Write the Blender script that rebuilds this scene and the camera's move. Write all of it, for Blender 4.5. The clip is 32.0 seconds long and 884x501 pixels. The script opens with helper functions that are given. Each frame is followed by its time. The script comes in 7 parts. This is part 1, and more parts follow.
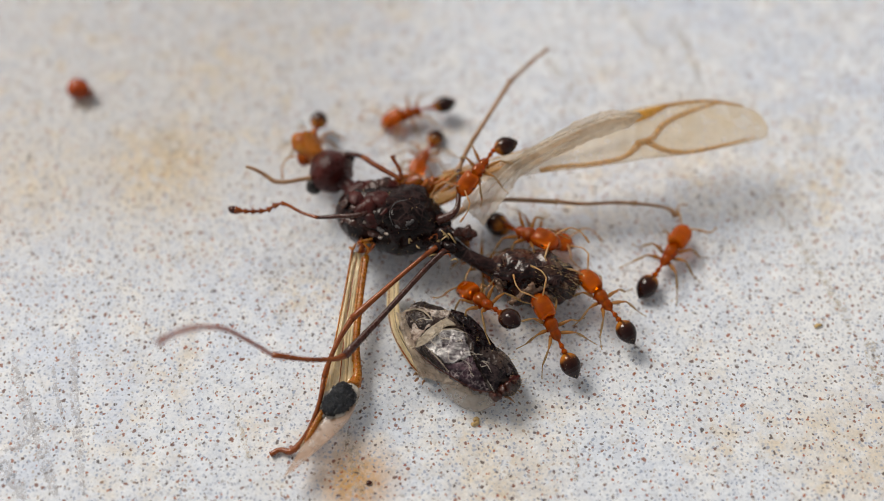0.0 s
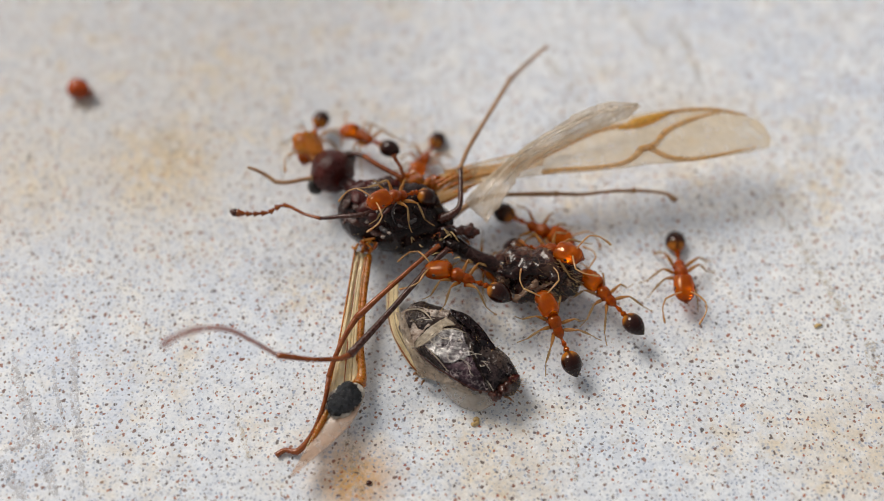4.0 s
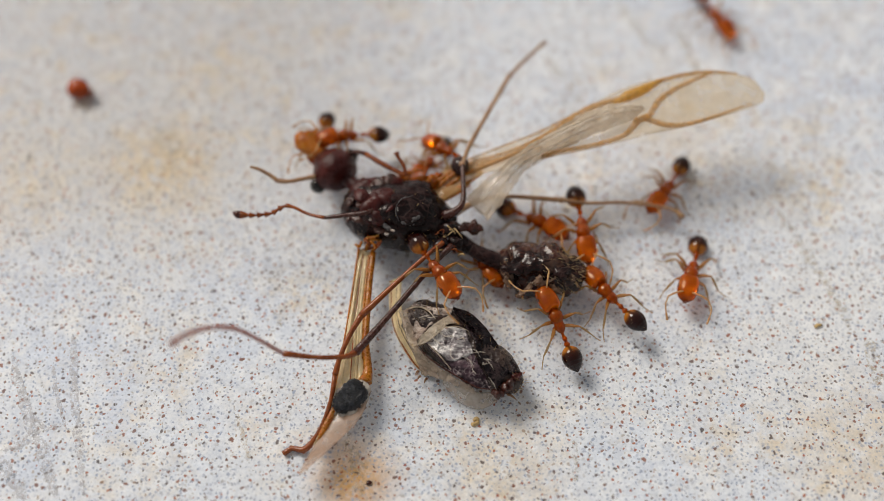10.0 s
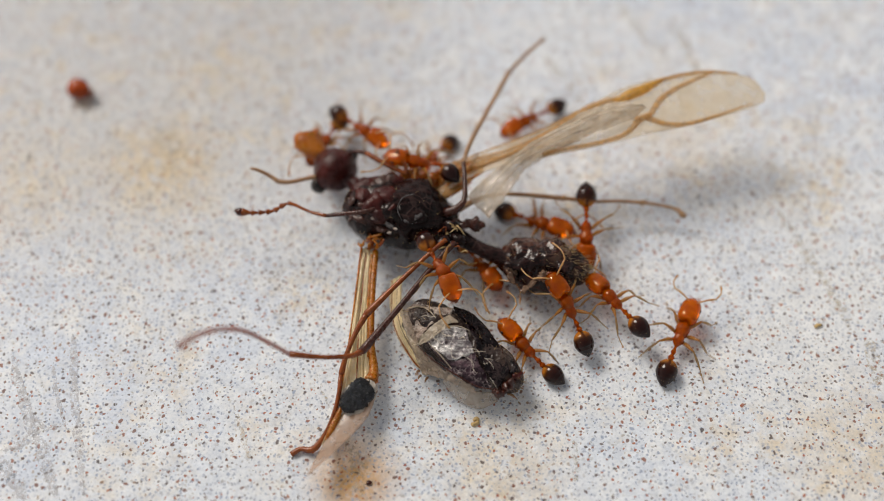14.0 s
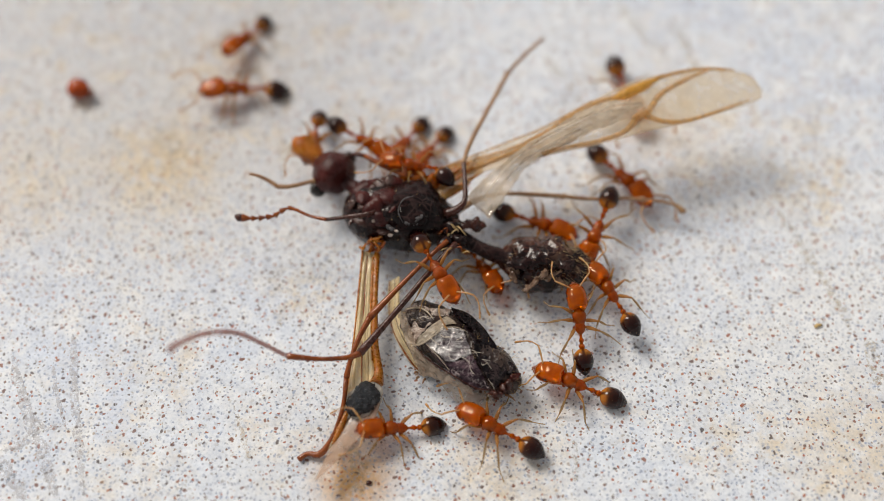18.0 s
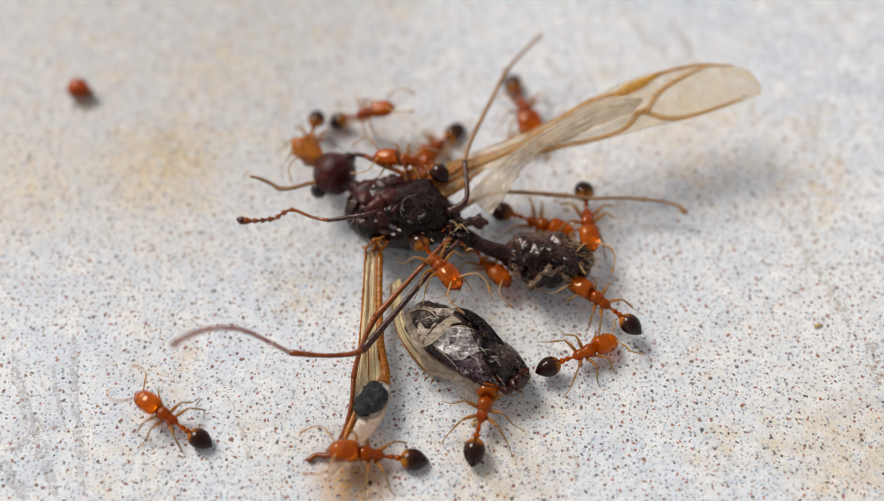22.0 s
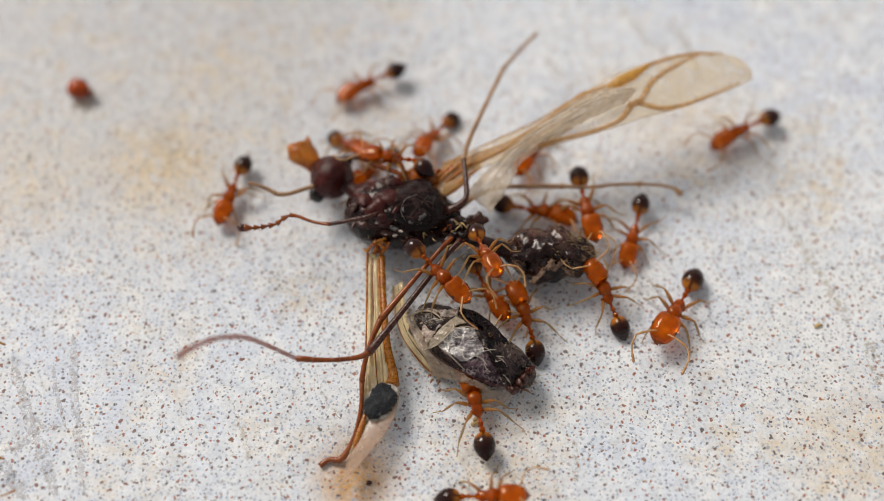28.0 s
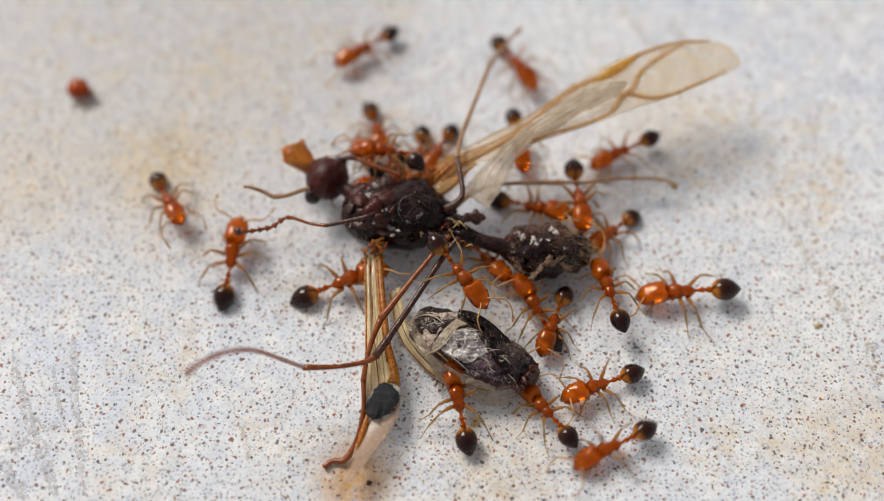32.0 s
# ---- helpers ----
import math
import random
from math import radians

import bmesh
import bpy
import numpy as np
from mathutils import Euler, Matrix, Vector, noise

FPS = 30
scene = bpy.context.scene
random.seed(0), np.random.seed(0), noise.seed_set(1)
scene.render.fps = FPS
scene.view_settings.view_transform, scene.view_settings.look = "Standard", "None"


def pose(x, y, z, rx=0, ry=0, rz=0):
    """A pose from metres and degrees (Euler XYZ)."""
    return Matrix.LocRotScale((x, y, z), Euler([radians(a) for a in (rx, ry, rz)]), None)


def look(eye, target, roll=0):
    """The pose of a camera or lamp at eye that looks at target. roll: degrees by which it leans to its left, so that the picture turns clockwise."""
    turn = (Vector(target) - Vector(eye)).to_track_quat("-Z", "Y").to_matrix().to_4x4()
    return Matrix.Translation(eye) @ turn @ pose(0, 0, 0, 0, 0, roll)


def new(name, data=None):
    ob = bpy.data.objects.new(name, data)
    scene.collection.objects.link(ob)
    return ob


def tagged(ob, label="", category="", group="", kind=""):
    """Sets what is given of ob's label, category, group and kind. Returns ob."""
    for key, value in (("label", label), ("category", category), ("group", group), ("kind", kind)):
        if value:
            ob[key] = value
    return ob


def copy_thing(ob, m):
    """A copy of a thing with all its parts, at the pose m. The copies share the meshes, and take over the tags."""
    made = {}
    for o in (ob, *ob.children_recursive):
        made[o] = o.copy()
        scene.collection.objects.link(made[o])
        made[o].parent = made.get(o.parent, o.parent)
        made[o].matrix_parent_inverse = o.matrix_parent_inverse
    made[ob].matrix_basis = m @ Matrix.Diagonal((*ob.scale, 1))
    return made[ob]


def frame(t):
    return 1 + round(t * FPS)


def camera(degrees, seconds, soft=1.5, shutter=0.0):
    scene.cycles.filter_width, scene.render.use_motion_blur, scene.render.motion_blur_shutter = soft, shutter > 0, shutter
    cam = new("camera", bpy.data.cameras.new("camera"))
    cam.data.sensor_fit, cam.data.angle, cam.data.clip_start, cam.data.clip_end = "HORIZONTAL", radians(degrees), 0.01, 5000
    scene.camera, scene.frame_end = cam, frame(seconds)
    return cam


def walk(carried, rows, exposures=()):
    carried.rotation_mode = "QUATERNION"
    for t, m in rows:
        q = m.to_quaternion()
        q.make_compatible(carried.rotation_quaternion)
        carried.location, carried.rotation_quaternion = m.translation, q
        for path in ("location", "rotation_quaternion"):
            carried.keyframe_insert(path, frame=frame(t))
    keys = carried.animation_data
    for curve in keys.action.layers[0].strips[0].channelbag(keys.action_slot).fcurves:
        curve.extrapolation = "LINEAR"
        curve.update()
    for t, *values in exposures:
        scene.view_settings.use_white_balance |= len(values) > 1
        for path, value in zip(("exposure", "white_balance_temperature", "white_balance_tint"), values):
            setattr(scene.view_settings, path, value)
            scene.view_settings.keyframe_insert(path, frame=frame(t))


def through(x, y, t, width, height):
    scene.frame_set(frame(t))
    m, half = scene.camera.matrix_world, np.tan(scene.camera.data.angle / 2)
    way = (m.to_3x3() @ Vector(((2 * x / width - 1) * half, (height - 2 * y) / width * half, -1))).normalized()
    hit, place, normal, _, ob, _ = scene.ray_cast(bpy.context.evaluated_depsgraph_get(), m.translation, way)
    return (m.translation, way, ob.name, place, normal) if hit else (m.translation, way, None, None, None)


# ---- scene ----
# Macro view of foraging ants round a dead winged ant on a glazed, speckled floor tile.
# All lengths below are written in millimetres and turned into metres by MM.
MM = 0.001
cam = camera(40.0, 32.0, soft=0.55, shutter=0.3)
cam.data.dof.use_dof = True
cam.data.dof.focus_distance = 40.05 * MM
cam.data.dof.aperture_fstop = 25.0
EYE, AIM = Vector((0, -21.540, 37.309)) * MM, Vector((0, 0, 0))
walk(cam, [(0.0, look(EYE, AIM)), (32.0, look(EYE, AIM))], exposures=[(0, -0.05), (1, -0.07), (3, -0.05), (6, -0.07), (7, -0.1), (11, -0.1), (12, 0.02), (13, 0.02), (14, -0.07), (17, -0.05), (18, 0.055), (19, 0), (20, 0), (21, 0.07), (22, 0.07), (23, -0.05), (24, -0.03), (25, 0), (28, 0.02), (29, 0.09), (30, 0.06), (32, 0.04)])

# ---- light: a soft window-like sky from behind the carcass ----
world = bpy.data.worlds.new("sky")
scene.world = world
world.use_nodes = True
wt = world.node_tree
sky = wt.nodes.new("ShaderNodeTexSky")
sky.sky_type, sky.sun_disc = "NISHITA", False
sky.sun_elevation, sky.sun_rotation = radians(47), radians(-45)
sky.air_density, sky.dust_density, sky.ozone_density = 1.0, 0.8, 1.0
haze = wt.nodes.new("ShaderNodeHueSaturation")  # a hazy, nearly white sky
haze.inputs["Saturation"].default_value = 0.12
warm = wt.nodes.new("ShaderNodeMix")
warm.data_type, warm.blend_type = "RGBA", "MULTIPLY"
warm.inputs[0].default_value, warm.inputs[7].default_value = 1.0, (1.0, 0.938, 0.872, 1)
wt.links.new(sky.outputs[0], haze.inputs["Color"])
wt.links.new(haze.outputs[0], warm.inputs[6])
wt.links.new(warm.outputs[2], wt.nodes["Background"].inputs[0])
wt.nodes["Background"].inputs[1].default_value = 0.10
sun = new("sun", bpy.data.lights.new("sun", "SUN"))
sun.data.energy, sun.data.angle, sun.data.color = 2.35, radians(24), (1.0, 0.92, 0.825)
sun.matrix_world = look((-0.52, 0.52, 0.80), (0, 0, 0))


# ---- materials ----
def mat(name, rough=0.4, **sockets):
    m = bpy.data.materials.new(name)
    m.use_nodes = True
    b = m.node_tree.nodes["Principled BSDF"]
    b.inputs["Roughness"].default_value = rough
    for k, v in sockets.items():
        b.inputs[k.replace("_", " ")].default_value = v
    return m, m.node_tree, b


def math_node(nt, op, a, b=None, clamp=False):
    n = nt.nodes.new("ShaderNodeMath")
    n.operation, n.use_clamp = op, clamp
    for i, v in enumerate((a, b)):
        if v is None:
            continue
        if isinstance(v, (int, float)):
            n.inputs[i].default_value = v
        else:
            nt.links.new(v, n.inputs[i])
    return n.outputs[0]


def mix(nt, fac, a, b):
    n = nt.nodes.new("ShaderNodeMix")
    n.data_type = "RGBA"
    for sock, v in ((n.inputs[0], fac), (n.inputs[6], a), (n.inputs[7], b)):
        if isinstance(v, (int, float)):
            sock.default_value = v
        elif isinstance(v, tuple):
            sock.default_value = (*v, 1)
        else:
            nt.links.new(v, sock)
    return n.outputs[2]


def noise_tex(nt, scale, detail=3.0, rough=0.5, coord=None, out=0):
    n = nt.nodes.new("ShaderNodeTexNoise")
    n.inputs["Scale"].default_value, n.inputs["Detail"].default_value = scale, detail
    n.inputs["Roughness"].default_value = rough
    nt.links.new(coord or mm_coords(nt), n.inputs["Vector"])
    return n.outputs[out]


def mm_coords(nt, sx=1.0, sy=1.0, sz=1.0, shift=(0, 0, 0)):
    """Object coordinates in millimetres."""
    c = nt.nodes.new("ShaderNodeTexCoord")
    m = nt.nodes.new("ShaderNodeMapping")
    m.inputs["Scale"].default_value = (1000 * sx, 1000 * sy, 1000 * sz)
    m.inputs["Location"].default_value = shift
    nt.links.new(c.outputs["Object"], m.inputs["Vector"])
    return m.outputs[0]


def ramp(nt, fac, stops, interp="LINEAR"):
    n = nt.nodes.new("ShaderNodeValToRGB")
    n.color_ramp.interpolation = interp
    e = n.color_ramp.elements
    while len(e) < len(stops):
        e.new(0.5)
    for el, (p, c) in zip(e, stops):
        el.position, el.color = p, (*c, 1)
    nt.links.new(fac, n.inputs[0])
    return n.outputs[0]


def bump(nt, bsdf, height, strength=0.3, dist=0.05):
    n = nt.nodes.new("ShaderNodeBump")
    n.inputs["Strength"].default_value, n.inputs["Distance"].default_value = strength, dist * MM
    nt.links.new(height, n.inputs["Height"])
    nt.links.new(n.outputs[0], bsdf.inputs["Normal"])


def smooth_step(nt, value, lo, hi):
    n = nt.nodes.new("ShaderNodeMapRange")
    n.interpolation_type = "SMOOTHSTEP"
    n.inputs["From Min"].default_value, n.inputs["From Max"].default_value = lo, hi
    nt.links.new(value, n.inputs["Value"])
    return n.outputs[0]


def dots(nt, scale, small, large, keep, shift, soft):
    """Round specks: a mask, and a random colour for each."""
    v = nt.nodes.new("ShaderNodeTexVoronoi")
    v.voronoi_dimensions = "2D"
    v.inputs["Scale"].default_value = scale
    co = mm_coords(nt, shift=shift)
    warp = nt.nodes.new("ShaderNodeVectorMath")
    warp.operation = "MULTIPLY_ADD"
    nt.links.new(noise_tex(nt, 4.0, 2.0, coord=co, out=1), warp.inputs[0])
    warp.inputs[1].default_value = (0.22, 0.22, 0)
    nt.links.new(co, warp.inputs[2])
    nt.links.new(warp.outputs[0], v.inputs["Vector"])
    sep = nt.nodes.new("ShaderNodeSeparateColor")
    nt.links.new(v.outputs["Color"], sep.inputs[0])
    size = math_node(nt, "MULTIPLY_ADD", sep.outputs[0], large - small)
    size.node.inputs[2].default_value = small
    inside = smooth_step(nt, math_node(nt, "SUBTRACT", size, v.outputs["Distance"]), -soft, soft)
    kept = math_node(nt, "LESS_THAN", sep.outputs[1], keep)
    return math_node(nt, "MULTIPLY", inside, kept), sep.outputs[2]


def tile_material():
    m, nt, b = mat("speckled_glaze", 0.36, Specular_IOR_Level=0.12)
    big = noise_tex(nt, 0.11, 3.0, 0.6)
    base = ramp(nt, big, [(0.30, (0.71, 0.785, 0.92)), (0.47, (0.785, 0.845, 0.935)), (0.70, (0.845, 0.87, 0.895))])
    clouds = noise_tex(nt, 0.9, 4.0, 0.65)
    base = mix(nt, smooth_step(nt, clouds, 0.42, 0.70), base, (0.90, 0.93, 0.965))
    # old yellow stains
    s1 = smooth_step(nt, noise_tex(nt, 0.16, 5.0, 0.68, mm_coords(nt, shift=(31, 12, 0))), 0.46, 0.68)
    s2 = smooth_step(nt, noise_tex(nt, 1.5, 4.0, 0.7, mm_coords(nt, shift=(3, 7, 0))), 0.36, 0.66)
    stain = math_node(nt, "MULTIPLY", s1, s2)
    # a yellow-stained corner, also darkened in colour where the light falls off
    spot = nt.nodes.new("ShaderNodeVectorMath")
    spot.operation = "DISTANCE"
    nt.links.new(mm_coords(nt), spot.inputs[0])
    spot.inputs[1].default_value = (*(-11.91, 9.89), 0)
    dim_stained = smooth_step(nt, math_node(nt, "SUBTRACT", 15.0, spot.outputs["Value"]), 0.0, 10.0)
    base = mix(nt, math_node(nt, "MULTIPLY", dim_stained, 0.50), base, (0.50, 0.48, 0.455))
    blotch = smooth_step(nt, noise_tex(nt, 0.8, 4.0, 0.7, mm_coords(nt, shift=(13, 2, 0))), 0.5, 0.68)
    stain = math_node(nt, "MAXIMUM", stain, math_node(nt, "MULTIPLY", math_node(nt, "MULTIPLY", dim_stained, blotch), 0.75))
    base = mix(nt, math_node(nt, "MULTIPLY", stain, 0.60), base, (0.74, 0.58, 0.34))
    # separate spill marks: place, reach in mm, strength; the first paints a tinted shadow
    for x, y, reach, k in ((*(-2.81, -8.46), 2.0, 0.95), (*(-10.41, 3.71), 3.2, 0.75), (*(14.0, -7.3), 4.0, 0.45), (*(8.40, 5.24), 3.0, 0.35), (*(-15.35, 2.72), 3.5, 0.40), (*(2.09, -8.64), 3.0, 0.35)):
        off = nt.nodes.new("ShaderNodeVectorMath")
        off.operation = "DISTANCE"
        nt.links.new(mm_coords(nt), off.inputs[0])
        off.inputs[1].default_value = (x, y, 0)
        near = smooth_step(nt, math_node(nt, "SUBTRACT", reach, off.outputs["Value"]), 0.0, reach * 0.9)
        lo, hi = (0.05, 0.62) if reach < 2.5 else (0.28, 0.60)
        patch = smooth_step(nt, noise_tex(nt, 3.2 / reach ** 0.5, 4.0, 0.7, mm_coords(nt, shift=(x, 3.0, 0))), lo, hi)
        base = mix(nt, math_node(nt, "MULTIPLY", math_node(nt, "MULTIPLY", near, patch), k), base, (0.60, 0.33, 0.09) if reach < 2.5 else (0.72, 0.56, 0.33))
    # printed specks, faint and small below, dark and ochre above
    f1, c1 = dots(nt, 4.6, 0.08, 0.26, 0.60, (0.3, 0.7, 0), 0.10)
    base = mix(nt, math_node(nt, "MULTIPLY", f1, 0.42), base, ramp(nt, c1, [(0.0, (0.34, 0.40, 0.54)), (0.6, (0.42, 0.44, 0.49)), (1.0, (0.50, 0.47, 0.42))]))
    f4, c4 = dots(nt, 6.2, 0.09, 0.30, 0.74, (2.7, 8.1, 0), 0.09)
    base = mix(nt, math_node(nt, "MULTIPLY", f4, 0.74), base, ramp(nt, c4, [(0.0, (0.26, 0.34, 0.50)), (0.7, (0.38, 0.42, 0.52)), (0.9, (0.46, 0.44, 0.42)), (1.0, (0.42, 0.30, 0.20))]))
    f2, c2 = dots(nt, 3.8, 0.06, 0.18, 0.70, (5.2, 1.1, 0), 0.045)
    base = mix(nt, math_node(nt, "MULTIPLY", f2, 0.88), base, ramp(nt, c2, [(0.0, (0.10, 0.075, 0.07)), (0.3, (0.16, 0.13, 0.13)), (0.36, (0.44, 0.15, 0.05)), (0.66, (0.36, 0.085, 0.035)), (0.76, (0.20, 0.09, 0.055)), (1.0, (0.34, 0.22, 0.14))], "LINEAR"))
    f3, c3 = dots(nt, 2.1, 0.06, 0.13, 0.75, (9.0, 4.0, 0), 0.03)
    base = mix(nt, math_node(nt, "MULTIPLY", f3, 0.85), base, ramp(nt, c3, [(0.0, (0.06, 0.05, 0.05)), (1.0, (0.34, 0.10, 0.04))]))
    # mottled glaze; light on its small bumps is put into this tone
    mottle = ramp(nt, noise_tex(nt, 1.7, 5.0, 0.72, mm_coords(nt, shift=(7, 19, 0))), [(0.34, (0.875, 0.885, 0.905)), (0.52, (0.99, 0.985, 0.975)), (0.66, (1.05, 1.05, 1.05))])
    tone = nt.nodes.new("ShaderNodeMix")
    tone.data_type, tone.blend_type = "RGBA", "MULTIPLY"
    tone.inputs[0].default_value = 1.0
    nt.links.new(base, tone.inputs[6])
    nt.links.new(mottle, tone.inputs[7])
    base = tone.outputs[2]
    # fine grain of the glaze
    grain = ramp(nt, noise_tex(nt, 9.0, 3.0, 0.7), [(0.30, (0.80, 0.82, 0.85)), (0.58, (1.0, 1.0, 1.0))])
    g = nt.nodes.new("ShaderNodeMix")
    g.data_type, g.blend_type = "RGBA", "MULTIPLY"
    g.inputs[0].default_value = 1.0
    nt.links.new(base, g.inputs[6])
    nt.links.new(grain, g.inputs[7])
    nt.links.new(g.outputs[2], b.inputs["Base Color"])
    nt.links.new(ramp(nt, noise_tex(nt, 2.2, 4.0, 0.7), [(0.3, (0.28,) * 3), (0.7, (0.46,) * 3)]), b.inputs["Roughness"])
    bump(nt, b, noise_tex(nt, 3.0, 5.0, 0.6), 0.35, 0.05)
    return m


def smear_material():
    m, nt, b = mat("smear_and_shadow_tint", 0.5)
    nt.links.new(mix(nt, noise_tex(nt, 3.0, 3.0), (0.55, 0.45, 0.30), (0.62, 0.58, 0.52)), b.inputs["Base Color"])
    a = smooth_step(nt, noise_tex(nt, 5.0, 4.0, 0.7), 0.42, 0.68)
    nt.links.new(math_node(nt, "MULTIPLY", a, 0.6), b.inputs["Alpha"])
    return m


def scratch_material():
    m, nt, b = mat("worn_glaze", 0.6)
    nt.links.new(mix(nt, noise_tex(nt, 4.0, 3.0), (0.44, 0.43, 0.44), (0.80, 0.80, 0.82)), b.inputs["Base Color"])
    a = smooth_step(nt, noise_tex(nt, 6.0, 5.0, 0.75), 0.40, 0.60)
    nt.links.new(math_node(nt, "MULTIPLY", a, 0.6), b.inputs["Alpha"])
    return m


def shell(name, dark, light, rough, scale=6.0, sss=0.0, bump_amount=0.15, coat=0.0, gloss=0.5, clear=0.0, sheen_tint=(1, 1, 1, 1)):
    """Insect cuticle: mottled, glossy, a little translucent where sss is set."""
    m, nt, b = mat(name, rough)
    n = noise_tex(nt, scale, 4.0, 0.6)
    nt.links.new(ramp(nt, n, [(0.28, dark), (0.72, light)]), b.inputs["Base Color"])
    nt.links.new(ramp(nt, noise_tex(nt, scale * 3, 3.0), [(0.3, (rough * 0.7,) * 3), (0.7, (min(1, rough * 1.5),) * 3)]), b.inputs["Roughness"])
    b.inputs["Specular IOR Level"].default_value = gloss
    b.inputs["Transmission Weight"].default_value = clear
    b.inputs["Specular Tint"].default_value = sheen_tint
    b.inputs["Subsurface Weight"].default_value = sss
    b.inputs["Subsurface Radius"].default_value = (1.0, 0.35, 0.12)
    b.inputs["Subsurface Scale"].default_value = 0.25 * MM
    b.inputs["Coat Weight"].default_value, b.inputs["Coat Roughness"].default_value = coat, 0.03
    b.inputs["Coat IOR"].default_value = 1.55
    bump(nt, b, noise_tex(nt, scale * 4, 4.0, 0.65), bump_amount, 0.07)
    return m


def gaster_material():
    """Worker's hind body: blackish brown, with a golden gleam coloured in as two amber spots beside its stalk and paler
    seams between its rings.
    """
    m, nt, b = mat("gaster_shell", 0.045, Specular_IOR_Level=0.34)
    sep = nt.nodes.new("ShaderNodeSeparateXYZ")
    nt.links.new(mm_coords(nt), sep.inputs[0])
    wob = math_node(nt, "MULTIPLY_ADD", noise_tex(nt, 3.0, 2.0), 0.28)
    nt.links.new(sep.outputs[0], wob.node.inputs[2])
    col = ramp(nt, smooth_step(nt, wob, -0.85, 0.10), [(0.0, (0.014, 0.003, 0.003)), (0.5, (0.021, 0.0045, 0.003)), (0.75, (0.038, 0.010, 0.003)), (1.0, (0.085, 0.022, 0.003))])
    apart = smooth_step(nt, math_node(nt, "ABSOLUTE", sep.outputs[1]), 0.015, 0.10)
    near = smooth_step(nt, wob, -0.22, 0.05)
    col = mix(nt, math_node(nt, "MULTIPLY", apart, near), col, (0.42, 0.15, 0.015))
    nt.links.new(col, b.inputs["Base Color"])
    b.inputs["Subsurface Weight"].default_value = 0.2
    b.inputs["Subsurface Radius"].default_value = (1.0, 0.35, 0.12)
    b.inputs["Subsurface Scale"].default_value = 0.15 * MM
    bump(nt, b, noise_tex(nt, 22.0, 3.0), 0.05, 0.03)
    return m


def membrane(name, colour, opacity, rough=0.25, fold=3.0, through=0.5):
    """Thin skin: partly clear, the rest half reflecting, half letting light through."""
    m, nt, b = mat(name, rough)
    n = noise_tex(nt, fold, 4.0, 0.6)
    tint = mix(nt, n, colour, tuple(c * 0.72 for c in colour))
    nt.links.new(tint, b.inputs["Base Color"])
    b.inputs["Specular IOR Level"].default_value = 0.7
    glow = nt.nodes.new("ShaderNodeBsdfTranslucent")
    nt.links.new(tint, glow.inputs["Color"])
    skin, clear, both = nt.nodes.new("ShaderNodeMixShader"), nt.nodes.new("ShaderNodeBsdfTransparent"), nt.nodes.new("ShaderNodeMixShader")
    skin.inputs[0].default_value = through
    nt.links.new(b.outputs[0], skin.inputs[1])
    nt.links.new(glow.outputs[0], skin.inputs[2])
    nt.links.new(ramp(nt, noise_tex(nt, fold * 1.7, 3.0), [(0.3, (opacity * 0.7,) * 3), (0.7, (min(1, opacity * 1.4),) * 3)]), both.inputs[0])
    nt.links.new(clear.outputs[0], both.inputs[1])
    nt.links.new(skin.outputs[0], both.inputs[2])
    nt.links.new(both.outputs[0], nt.nodes["Material Output"].inputs[0])
    bump(nt, b, noise_tex(nt, fold * 2, 4.0), 0.4, 0.06)
    return m


def crinkle(nt, b, scale, dist, warp=0.35):
    """Foil-like creases: bumped facets; returns a mask of the thin crease lines."""
    co = mm_coords(nt)
    bend = nt.nodes.new("ShaderNodeVectorMath")
    bend.operation = "MULTIPLY_ADD"
    nt.links.new(noise_tex(nt, scale * 0.8, 3.0, 0.6, co, 1), bend.inputs[0])
    bend.inputs[1].default_value = (warp * 2, warp * 2, warp * 2)
    nt.links.new(co, bend.inputs[2])
    heights, lines = [], None
    for k, feature in ((1.0, "F1"), (2.7, "F1"), (1.0, "DISTANCE_TO_EDGE"), (2.7, "DISTANCE_TO_EDGE")):
        v = nt.nodes.new("ShaderNodeTexVoronoi")
        v.feature = feature
        v.inputs["Scale"].default_value = scale * k
        nt.links.new(bend.outputs[0], v.inputs["Vector"])
        heights.append(v.outputs["Distance"])
    total = math_node(nt, "ADD", math_node(nt, "MULTIPLY", heights[0], 0.7), math_node(nt, "MULTIPLY", heights[1], 0.35))
    bump(nt, b, total, 1.0, dist)
    thin = math_node(nt, "SUBTRACT", 1.0, smooth_step(nt, heights[3], 0.0, 0.07))
    wide = math_node(nt, "SUBTRACT", 1.0, smooth_step(nt, heights[2], 0.0, 0.045))
    some = smooth_step(nt, noise_tex(nt, scale * 0.7, 3.0, 0.6, mm_coords(nt, shift=(4, 2, 1))), 0.42, 0.60)
    return math_node(nt, "MULTIPLY", math_node(nt, "MAXIMUM", thin, wide), some)


